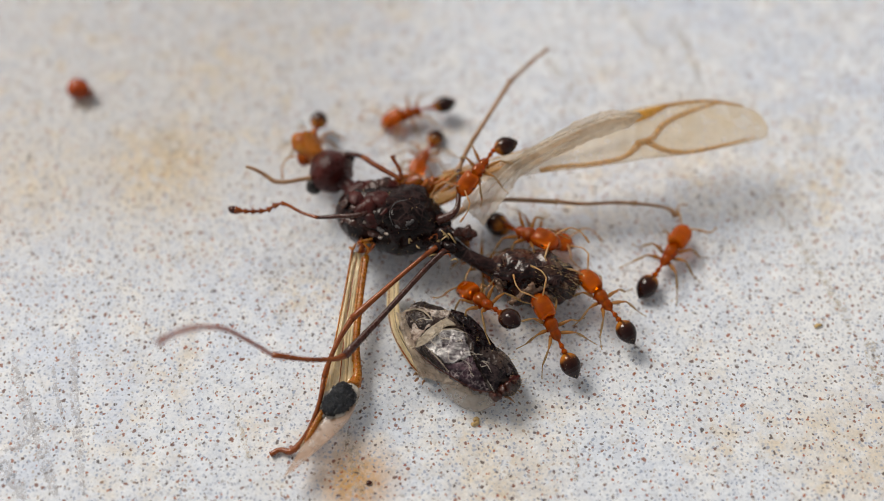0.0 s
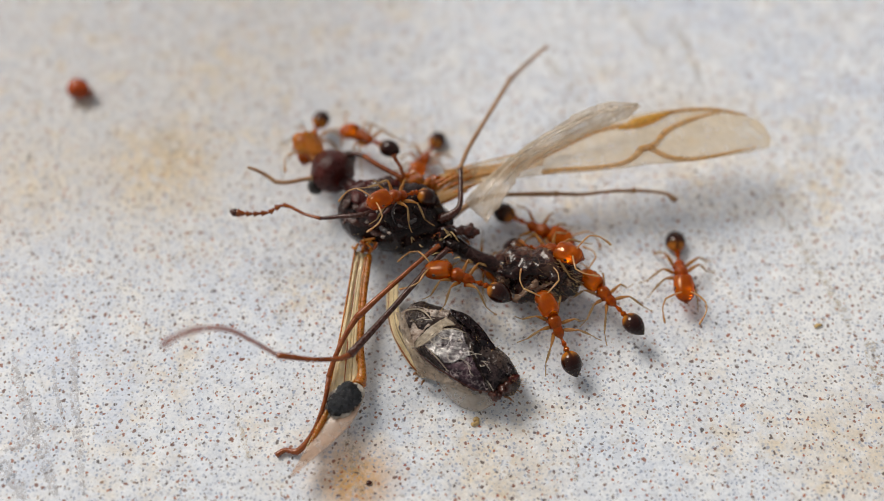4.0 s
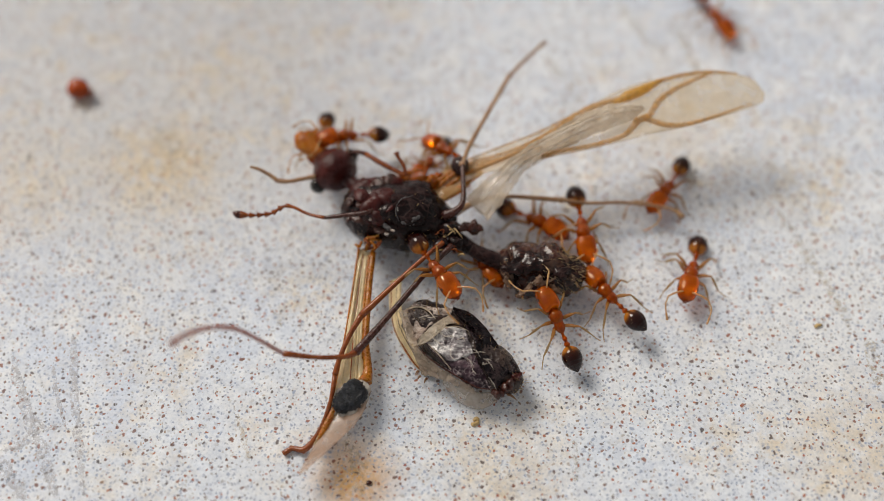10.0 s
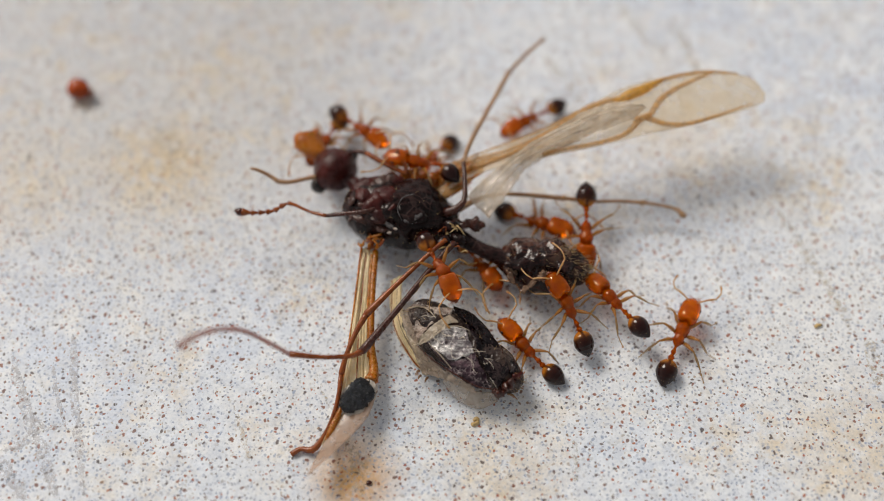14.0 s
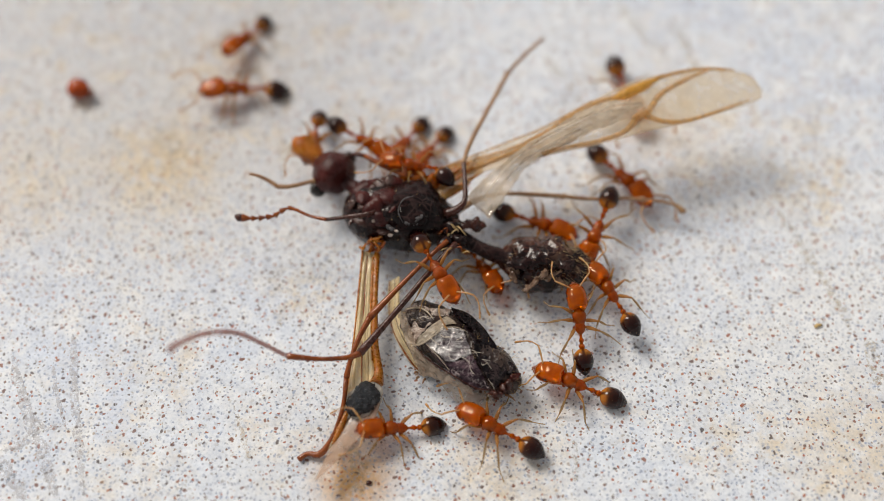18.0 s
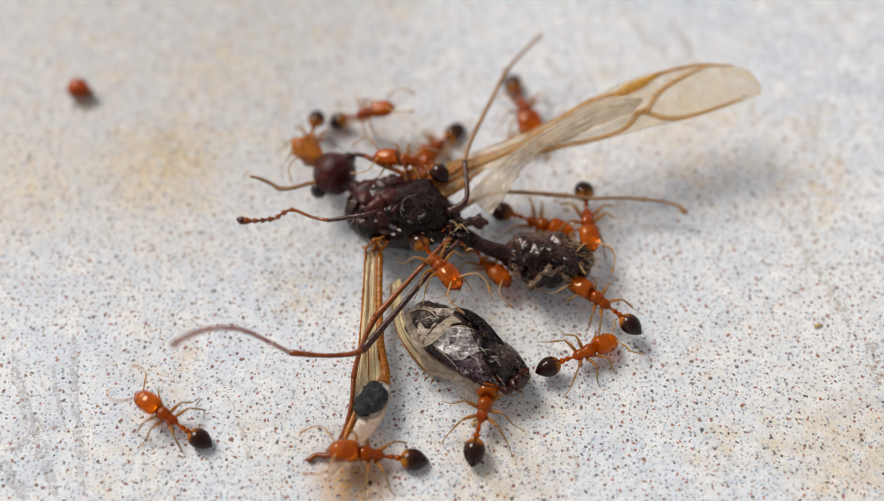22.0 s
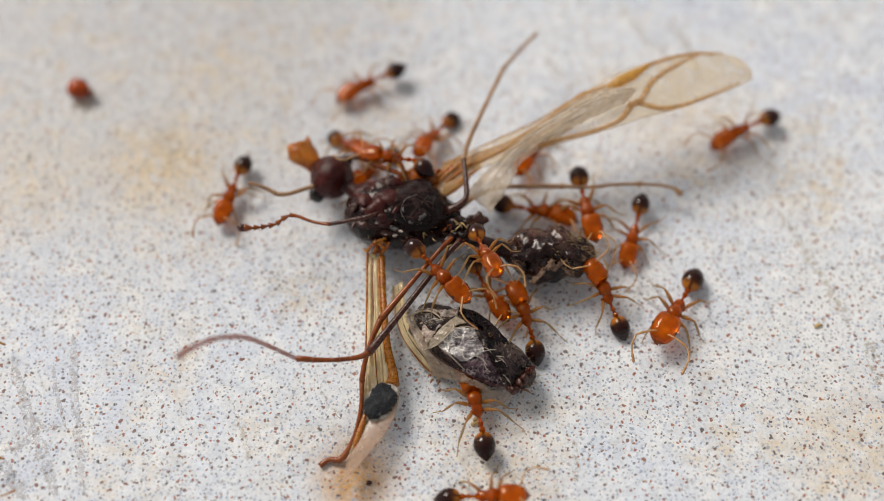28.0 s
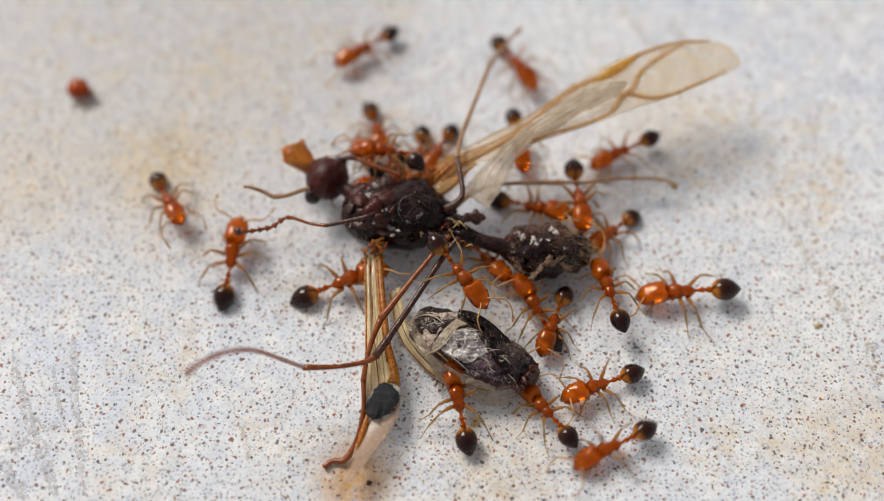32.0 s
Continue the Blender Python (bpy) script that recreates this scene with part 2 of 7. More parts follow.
def husk_material():
    """Crumpled dark shell with a silvery, flaking skin on it."""
    m, nt, b = mat("husk_shell", 0.3, Specular_IOR_Level=0.35)
    n = noise_tex(nt, 1.3, 5.0, 0.7)
    flake = smooth_step(nt, noise_tex(nt, 0.9, 4.0, 0.65, mm_coords(nt, shift=(2.3, 0.4, 1.0))), 0.62, 0.76)
    dark = ramp(nt, n, [(0.3, (0.008, 0.005, 0.006)), (0.58, (0.045, 0.028, 0.024)), (0.80, (0.24, 0.17, 0.13))])
    lines = crinkle(nt, b, 2.0, 0.10)
    skin = mix(nt, math_node(nt, "MULTIPLY", flake, 0.7), dark, (0.42, 0.37, 0.34))
    nt.links.new(mix(nt, math_node(nt, "MULTIPLY", lines, 0.35), skin, (0.50, 0.42, 0.36)), b.inputs["Base Color"])
    nt.links.new(ramp(nt, noise_tex(nt, 5.0, 4.0), [(0.3, (0.16,) * 3), (0.7, (0.5,) * 3)]), b.inputs["Roughness"])
    return m


def wrinkled_plate(name, dark, mid, pale, line, rough, metal=0.2, scale=2.6, depth=0.14, gloss=0.32):
    """Dead, dry shell creased like foil, with fine wrinkles that run across it and pale lines along its creases."""
    m, nt, b = mat(name, rough, Metallic=metal, Specular_IOR_Level=gloss)
    co = mm_coords(nt, 1.0, 4.0, 3.0)
    co.node.inputs["Rotation"].default_value = (0, 0, radians(41))
    streak = noise_tex(nt, 2.4, 5.0, 0.7, co)
    patch = noise_tex(nt, 1.0, 3.0, 0.6, mm_coords(nt, shift=(0.6, 1.9, 0)))
    tone = math_node(nt, "ADD", math_node(nt, "MULTIPLY", streak, 0.6), math_node(nt, "MULTIPLY", patch, 0.5))
    base = ramp(nt, tone, [(0.44, dark), (0.54, mid), (0.66, pale)])
    lines = crinkle(nt, b, scale, depth)
    nt.links.new(mix(nt, math_node(nt, "MULTIPLY", lines, 0.75), base, line), b.inputs["Base Color"])
    nt.links.new(ramp(nt, noise_tex(nt, 5.0, 3.0), [(0.3, (rough * 0.6,) * 3), (0.7, (min(1, rough * 1.6),) * 3)]), b.inputs["Roughness"])
    return m


M_TILE, M_SMEAR, M_SCRATCH = tile_material(), smear_material(), scratch_material()
M_ORANGE = shell("orange_cuticle", (0.44, 0.060, 0.0), (0.80, 0.168, 0.0), 0.05, 2.4, 0.22, 0.03, 0.0, 0.42, 0.66, (1.0, 0.80, 0.55, 1))
M_REDHEAD = shell("dull_rust_cuticle", (0.24, 0.028, 0.0), (0.44, 0.066, 0.0), 0.20, 3.0, 0.2, 0.1, 0.0, 0.4)
M_RUST = shell("rust_cuticle", (0.34, 0.044, 0.0), (0.70, 0.130, 0.0), 0.06, 3.4, 0.22, 0.08, 0.0, 0.42, 0.62, (1.0, 0.80, 0.55, 1))
M_LEG = membrane("leg_cuticle", (0.62, 0.30, 0.07), 0.94, 0.2, 8.0)
M_SHIN = membrane("shin_cuticle", (0.62, 0.42, 0.19), 0.84, 0.22, 8.0)
M_FEELER = shell("feeler_cuticle", (0.36, 0.17, 0.055), (0.60, 0.38, 0.17), 0.2, 8.0, 0.2, 0.1)
M_EYE = shell("eye_facets", (0.006, 0.005, 0.005), (0.02, 0.015, 0.012), 0.2, 20.0)
M_JAW = shell("jaw_cuticle", (0.10, 0.02, 0.006), (0.24, 0.06, 0.012), 0.25, 8.0)
M_GASTER = gaster_material()
M_BLACK = wrinkled_plate("black_cuticle", (0.003, 0.0012, 0.0013), (0.009, 0.0034, 0.0036), (0.032, 0.013, 0.012), (0.05, 0.03, 0.028), 0.20, 0.0, 0.9, 0.05, 0.24)
M_MAROON = shell("maroon_cuticle", (0.024, 0.003, 0.003), (0.078, 0.011, 0.008), 0.30, 2.0, 0.05, 0.4, 0.0, 0.3)
M_SNOUT = shell("dark_amber_cuticle", (0.24, 0.060, 0.004), (0.56, 0.19, 0.014), 0.3, 2.2, 0.3, 0.4)
M_SHRIVEL = shell("shrivelled_brown_cuticle", (0.012, 0.005, 0.004), (0.095, 0.036, 0.026), 0.2, 3.0, 0.0, 0.4, 0.0, 0.5)
M_AMBER = shell("amber_cuticle", (0.36, 0.11, 0.004), (0.68, 0.25, 0.016), 0.26, 2.6, 0.35, 0.35, 0.0, 0.5, 0.35)
M_ROOT = shell("amber_root_tissue", (0.34, 0.060, 0.0), (0.66, 0.19, 0.004), 0.12, 3.0, 0.25, 0.3, 0.0, 0.45, 0.5)
M_DARKLEG = shell("dark_leg_cuticle", (0.024, 0.006, 0.005), (0.080, 0.020, 0.010), 0.24, 3.0, 0.05, 0.25)
M_BROWNLEG = shell("brown_leg_cuticle", (0.13, 0.026, 0.005), (0.31, 0.080, 0.012), 0.22, 2.0, 0.1, 0.15)
M_ROSELEG = membrane("rose_leg_cuticle", (0.48, 0.24, 0.20), 0.60, 0.4, 2.0)
M_TANLEG = shell("tan_leg_cuticle", (0.22, 0.115, 0.055), (0.46, 0.29, 0.16), 0.32, 2.0, 0.1, 0.15)
M_VEIN = membrane("wing_vein", (0.78, 0.47, 0.16), 0.56, 0.3, 3.0)
M_STIGMA = membrane("wing_spot", (0.88, 0.52, 0.08), 0.80, 0.3, 3.0)
M_CREASE_GLINT = membrane("crease_glint", (1.0, 0.93, 0.82), 0.85, 0.1, 3.0)
M_FOLD = membrane("folded_wing_skin", (1.0, 0.85, 0.54), 0.92, 0.12, 2.0, 0.3)
M_GOLD = membrane("golden_wing_skin", (0.86, 0.56, 0.23), 0.50, 0.2, 1.5)
M_TIP = membrane("clear_wing_tip", (0.72, 0.52, 0.38), 0.46, 0.2, 1.6)
M_WING = membrane("wing_membrane", (0.92, 0.78, 0.56), 0.38, 0.2, 1.0)
M_SILVER = membrane("crumpled_membrane", (0.94, 0.82, 0.66), 0.48, 0.06, 1.4)
M_FLAKE = membrane("husk_skin", (0.92, 0.82, 0.70), 0.34, 0.12, 2.2)
M_HUSK = husk_material()
M_PLATE = wrinkled_plate("silvery_shell", (0.03, 0.020, 0.026), (0.17, 0.15, 0.16), (0.62, 0.61, 0.60), (0.84, 0.82, 0.80), 0.24, 0.1, 1.6, 0.12)
M_FLANK = wrinkled_plate("glossy_black_shell", (0.003, 0.002, 0.003), (0.006, 0.003, 0.005), (0.018, 0.009, 0.012), (0.07, 0.05, 0.05), 0.22, 0.0, 1.2, 0.07, 0.22)
M_BROWNSKIN = wrinkled_plate("brown_dry_skin", (0.07, 0.042, 0.034), (0.28, 0.21, 0.17), (0.58, 0.50, 0.44), (0.82, 0.77, 0.72), 0.28, 0.0, 2.0)
M_PURPLE = wrinkled_plate("purple_brown_shell", (0.008, 0.004, 0.007), (0.034, 0.018, 0.027), (0.13, 0.08, 0.10), (0.50, 0.42, 0.42), 0.26, 0.0, 1.8, 0.10)
M_CREAM = membrane("cream_dry_skin", (0.84, 0.74, 0.60), 0.78, 0.18, 3.0)
M_TATTER = membrane("tattered_skin", (0.74, 0.62, 0.50), 0.48, 0.12, 3.4)
M_MOTTLED = wrinkled_plate("cracked_black_shell", (0.004, 0.0012, 0.0014), (0.014, 0.004, 0.0038), (0.065, 0.021, 0.014), (0.12, 0.07, 0.05), 0.19, 0.0, 0.9, 0.07, 0.32)
M_PALEBIT = shell("pale_torn_tissue", (0.045, 0.018, 0.010), (0.27, 0.17, 0.11), 0.14, 3.0, 0.0, 0.4)
M_CRUMB = shell("charred_crumb", (0.002, 0.003, 0.005), (0.026, 0.032, 0.042), 0.2, 5.0, 0.0, 1.0, 0.0, 0.6)
M_RIM = shell("pale_dried_rim", (0.42, 0.38, 0.32), (0.68, 0.64, 0.58), 0.6, 4.0, 0.0, 0.5)
M_DUST_SHEEN = shell("pale_dust_and_sheen", (0.02, 0.018, 0.020), (0.13, 0.125, 0.13), 0.35, 9.0, 0.0, 0.6)
M_HAIR = shell("bristle", (0.42, 0.28, 0.10), (0.70, 0.52, 0.26), 0.4, 4.0)


# ---- mesh helpers ----
def part(name, bm, material, parent=None, label="", smooth=True, at=None):
    me = bpy.data.meshes.new(name)
    bmesh.ops.recalc_face_normals(bm, faces=bm.faces[:])
    for f in bm.faces:
        f.smooth = smooth
    for v in bm.verts:
        v.co *= MM
    bm.to_mesh(me)
    bm.free()
    me.materials.append(material)
    ob = new(name, me)
    if parent is not None:
        ob.parent = parent
    if at is not None:
        ob.location = Vector(at) * MM
    if label:
        ob["label"] = label
    return ob


def curve_points(points, n):
    """n + 1 points along a smooth line through the points given (any number of coordinates)."""
    p = [np.array(q, float) for q in points]
    p = [2 * p[0] - p[1]] + p + [2 * p[-1] - p[-2]]
    out = []
    for i in range(n + 1):
        u = i / n * (len(p) - 3)
        k = min(int(u), len(p) - 4)
        f = u - k
        a, b, c, d = p[k:k + 4]
        out.append(0.5 * (2 * b + (c - a) * f + (2 * a - 5 * b + 4 * c - d) * f * f + (3 * b - a - 3 * c + d) * f ** 3))
    return out


def loft(bm, rings, seg=10):
    """A closed skin over rings (centre, half width, half height), turned along the line of their centres."""
    c = [Vector(r[0]) for r in rings]
    side, loops = None, []
    for i, r in enumerate(rings):
        d = (c[min(i + 1, len(c) - 1)] - c[max(i - 1, 0)]).normalized()
        if side is None:
            side = d.cross(Vector((0, 0, 1)))
            if side.length < 0.2:
                side = d.cross(Vector((0, 1, 0)))
        side = (side - d * side.dot(d)).normalized()
        top = side.cross(d)
        loops.append([bm.verts.new(c[i] + side * (r[1] * math.cos(a)) + top * (r[2] * math.sin(a))) for a in (k * math.tau / seg for k in range(seg))])
    for p, q in zip(loops, loops[1:]):
        for k in range(seg):
            bm.faces.new((p[k], p[(k + 1) % seg], q[(k + 1) % seg], q[k]))
    for loop, end, nxt in ((loops[0], c[0], c[1]), (loops[-1], c[-1], c[-2])):
        tip = bm.verts.new(end + (end - nxt) * 0.15)
        for k in range(seg):
            bm.faces.new((loop[k], loop[(k + 1) % seg], tip))
    return bm


def tube(points, radii, n=14, seg=7, bm=None, knobs=0.0):
    """A limb: a smooth line with a thickness that follows the radii given along it."""
    bm = bm or bmesh.new()
    line = curve_points(points, n)
    rad = [np.interp(i / n * (len(radii) - 1), range(len(radii)), radii) for i in range(n + 1)]
    if knobs:
        rad = [r * (1 + knobs * math.sin(i * math.pi)) for i, r in enumerate(rad)]
    return loft(bm, [(p, r, r) for p, r in zip(line, rad)], seg)


def ovoid(bm, centre, axis, profile, seg=14, n=16):
    """A body of turned form: profile rows (place along the axis 0..1, half width, half height)."""
    a, c = Vector(axis), Vector(centre)
    us = [q[0] for q in profile]
    rings = []
    for i in range(n + 1):
        u = 0.5 - 0.5 * math.cos(math.pi * i / n)
        rings.append((c + a * (u - 0.5), max(0.004, np.interp(u, us, [q[1] for q in profile])), max(0.004, np.interp(u, us, [q[2] for q in profile]))))
    return loft(bm, rings, seg)


def egg(n=9, fat=0.5, blunt=1.0, w=1.0, h=1.0):
    """Profile of an egg-shaped body, w and h its half width and height."""
    rows = []
    for i in range(n + 1):
        u = 0.5 - 0.5 * math.cos(math.pi * i / n)
        k = u ** (math.log(0.5) / math.log(fat))
        r = max(0.0, 1 - abs(2 * k - 1) ** 2) ** (0.5 / blunt)
        rows.append((u, w * r, h * r))
    return rows


def crumple(bm, amount, size, seed=0.0, ridged=False):
    bm.normal_update()
    moves = []
    for v in bm.verts:
        q = v.co / size + Vector((seed, seed * 2, -seed))
        k = noise.fractal(q, 1.0, 2.0, 4)
        if ridged:
            k = 0.5 - 2 * abs(k)
        moves.append(v.normal * amount * k)
    for v, m in zip(bm.verts, moves):
        v.co += m
    return bm


def bulge(bm, lumps):
    """Push a skin out (or in) round given places: centre, reach, height."""
    bm.normal_update()
    moves = [sum((v.normal * h * math.exp(-((v.co - Vector(c)).length / r) ** 2) for c, r, h in lumps), Vector()) for v in bm.verts]
    for v, m in zip(bm.verts, moves):
        v.co += m
    return bm


def bristles(anchor, count, length, seed, thick=0.012, lean=(0.15, 0, 0.15), beyond=-99.0):
    """Short hairs on a mesh's outer faces."""
    rng, bm = random.Random(seed), bmesh.new()
    faces = [f for f in anchor.data.polygons if f.normal.z > -0.1 and f.center.x > beyond * MM]
    for _ in range(count):
        f = rng.choice(faces)
        p = f.center / MM
        d = (f.normal + Vector((rng.uniform(-0.5, 0.5), rng.uniform(-0.5, 0.5), rng.uniform(-0.35, 0.35))) + Vector(lean)).normalized()
        L = length * rng.uniform(0.5, 1.2)
        s = d.orthogonal().normalized() * thick
        r = d.cross(s)
        base = [bm.verts.new(p + q - d * 0.02) for q in (s, -0.5 * s + 0.87 * r, -0.5 * s - 0.87 * r)]
        tip = bm.verts.new(p + d * L + Vector((0, 0, -0.15 * L)))
        for a, b in ((0, 1), (1, 2), (2, 0)):
            bm.faces.new((base[a], base[b], tip))
    return bm


# ---- the floor tile ----
def build_floor():
    bm = bmesh.new()
    half = 30000.0
    cuts = [-half, -3000, -300, -40, 40, 300, 3000, half]
    grid = [[bm.verts.new((x, y, 0)) for x in cuts] for y in cuts]
    for j in range(len(cuts) - 1):
        for i in range(len(cuts) - 1):
            bm.faces.new((grid[j][i], grid[j][i + 1], grid[j + 1][i + 1], grid[j + 1][i]))
    floor = part("floor", bm, M_TILE)
    tagged(floor, "white glazed ceramic floor tile with fine blue-grey and rust specks", "floor", kind="structure")
    return floor


def ribbon(points, width, seed):
    """A thin, uneven, slightly raised streak on the tile."""
    rng, bm = random.Random(seed), bmesh.new()
    line, rows = curve_points(points, 18), []
    for i, p in enumerate(line):
        a, b = line[max(i - 1, 0)], line[min(i + 1, 18)]
        d = Vector((b[0] - a[0], b[1] - a[1], 0)).normalized()
        s = Vector((-d.y, d.x, 0)) * width * rng.uniform(0.25, 0.6) * min(1, 0.15 + 0.4 * min(i, 18 - i))
        o = Vector((p[0], p[1], 0)) + Vector((rng.uniform(-1, 1), rng.uniform(-1, 1), 0)) * width * 0.15
        rows.append([bm.verts.new(o + q + Vector((0, 0, z))) for q, z in ((s, 0.0), (s * 0.6, 0.012), (-s * 0.6, 0.012), (-s, 0.0))])
    for p, q in zip(rows, rows[1:]):
        for k in range(3):
            bm.faces.new((p[k], p[k + 1], q[k + 1], q[k]))
    return bm


floor = build_floor()
for k, (pts, w) in enumerate([
    ([(-14.61, -3.99), (-13.76, -5.93), (-12.94, -7.51), (-12.23, -9.11)], 0.45), ([(-12.59, -3.24), (-12.23, -5.33), (-11.82, -7.12), (-11.39, -9.02)], 0.28),
    ([(-14.31, -7.51), (-13.63, -7.22), (-13.16, -6.73)], 0.30), ([(-14.26, -7.79), (-13.74, -8.46), (-13.22, -9.09)], 0.5), ([(-13.42, -6.33), (-12.89, -6.73), (-12.46, -6.53)], 0.2),
    ([(-13.09, -4.30), (-12.80, -5.53), (-12.28, -6.73)], 0.16)]):
    part("scratch", ribbon(pts, w, 40 + k), M_SCRATCH, floor)
# the eighth streak stands in for the tinted shadow under the folded wing
for k, (pts, w) in enumerate([
    ([(7.05, 11.49), (8.14, 9.60), (8.72, 8.75)], 0.5), ([(9.13, 10.75), (9.63, 9.03), (10.09, 7.10)], 0.45), ([(3.99, 8.75), (4.70, 7.64), (5.29, 6.56)], 0.35),
    ([(12.16, 1.74), (12.90, -0.14), (13.54, -1.72), (13.97, -3.03)], 0.42), ([(-4.23, -4.72), (-3.81, -5.73), (-3.31, -6.43)], 0.14), ([(-6.87, -5.93), (-6.51, -6.92), (-6.21, -7.89)], 0.2),
    ([(4.29, -7.12), (4.32, -7.89), (4.25, -8.64)], 0.22), ([(-3.11, -6.83), (-2.70, -8.08), (-2.58, -9.02)], 0.5), ([(-5.96, -2.27), (-5.66, -2.60), (-5.48, -3.03)], 0.12),
    ([(14.51, -3.46), (14.52, -4.30), (14.56, -5.33)], 0.5), ([(-10.87, 4.98), (-10.21, 4.73), (-9.69, 3.84)], 0.9)]):
    part("smear", ribbon(pts, w, 60 + k), M_SMEAR, floor)


# ---- the dead winged ant ----
def blade(root_edge, far_edge, n=40, k=10, wave=0.06, thick=0.012, seed=1.0, pleat=0.0):
    """A wing between two edges: a thin skin with two faces, waved and, if asked, pleated along its length. Also gives points on it."""
    a, b = curve_points(root_edge, n), curve_points(far_edge, n)

    def at(u, v):
        i = min(int(u * n), n - 1)
        f = u * n - i
        p = (a[i] * (1 - f) + a[i + 1] * f) * (1 - v) + (b[i] * (1 - f) + b[i + 1] * f) * v
        q = Vector(p)
        w = noise.noise(q * 0.7 + Vector((seed, 0, 0))) * wave + pleat * abs(((v * 4 + 0.3 * math.sin(u * 5)) % 1) - 0.5)
        return q + Vector((0, -0.35, 1)).normalized() * w

    bm, sheets = bmesh.new(), []
    for off in (0.0, -thick):
        sheets.append([[bm.verts.new(at(i / n, j / k) + Vector((0, 0, off))) for j in range(k + 1)] for i in range(n + 1)])
    for s in sheets:
        for i in range(n):
            for j in range(k):
                bm.faces.new((s[i][j], s[i + 1][j], s[i + 1][j + 1], s[i][j + 1]))
    rim = [(i, 0) for i in range(n + 1)] + [(n, j) for j in range(1, k + 1)] + [(i, k) for i in range(n - 1, -1, -1)] + [(0, j) for j in range(k - 1, 0, -1)]
    for p, q in zip(rim, rim[1:] + rim[:1]):
        bm.faces.new((sheets[0][p[0]][p[1]], sheets[0][q[0]][q[1]], sheets[1][q[0]][q[1]], sheets[1][p[0]][p[1]]))
    return bm, at


def vein(at, uv, radii, parent, material):
    bm = tube([tuple(at(u, v)) for u, v in uv], radii, 26, 6)
    for v in bm.verts:
        v.co.z += 0.01
    return part("vein", bm, material, parent)


def limb(names, joints, radii, mats, parent, bend=0.0):
    """A jointed leg: each stretch between two joints is a part of the one before the whole hangs on."""
    top = None
    for i, (nm, m) in enumerate(zip(names, mats)):
        pts = joints[i]
        ob = part(nm, tube(pts, radii[i], 16, 8), m, parent if top is None else top)
        top = top or ob
    return top


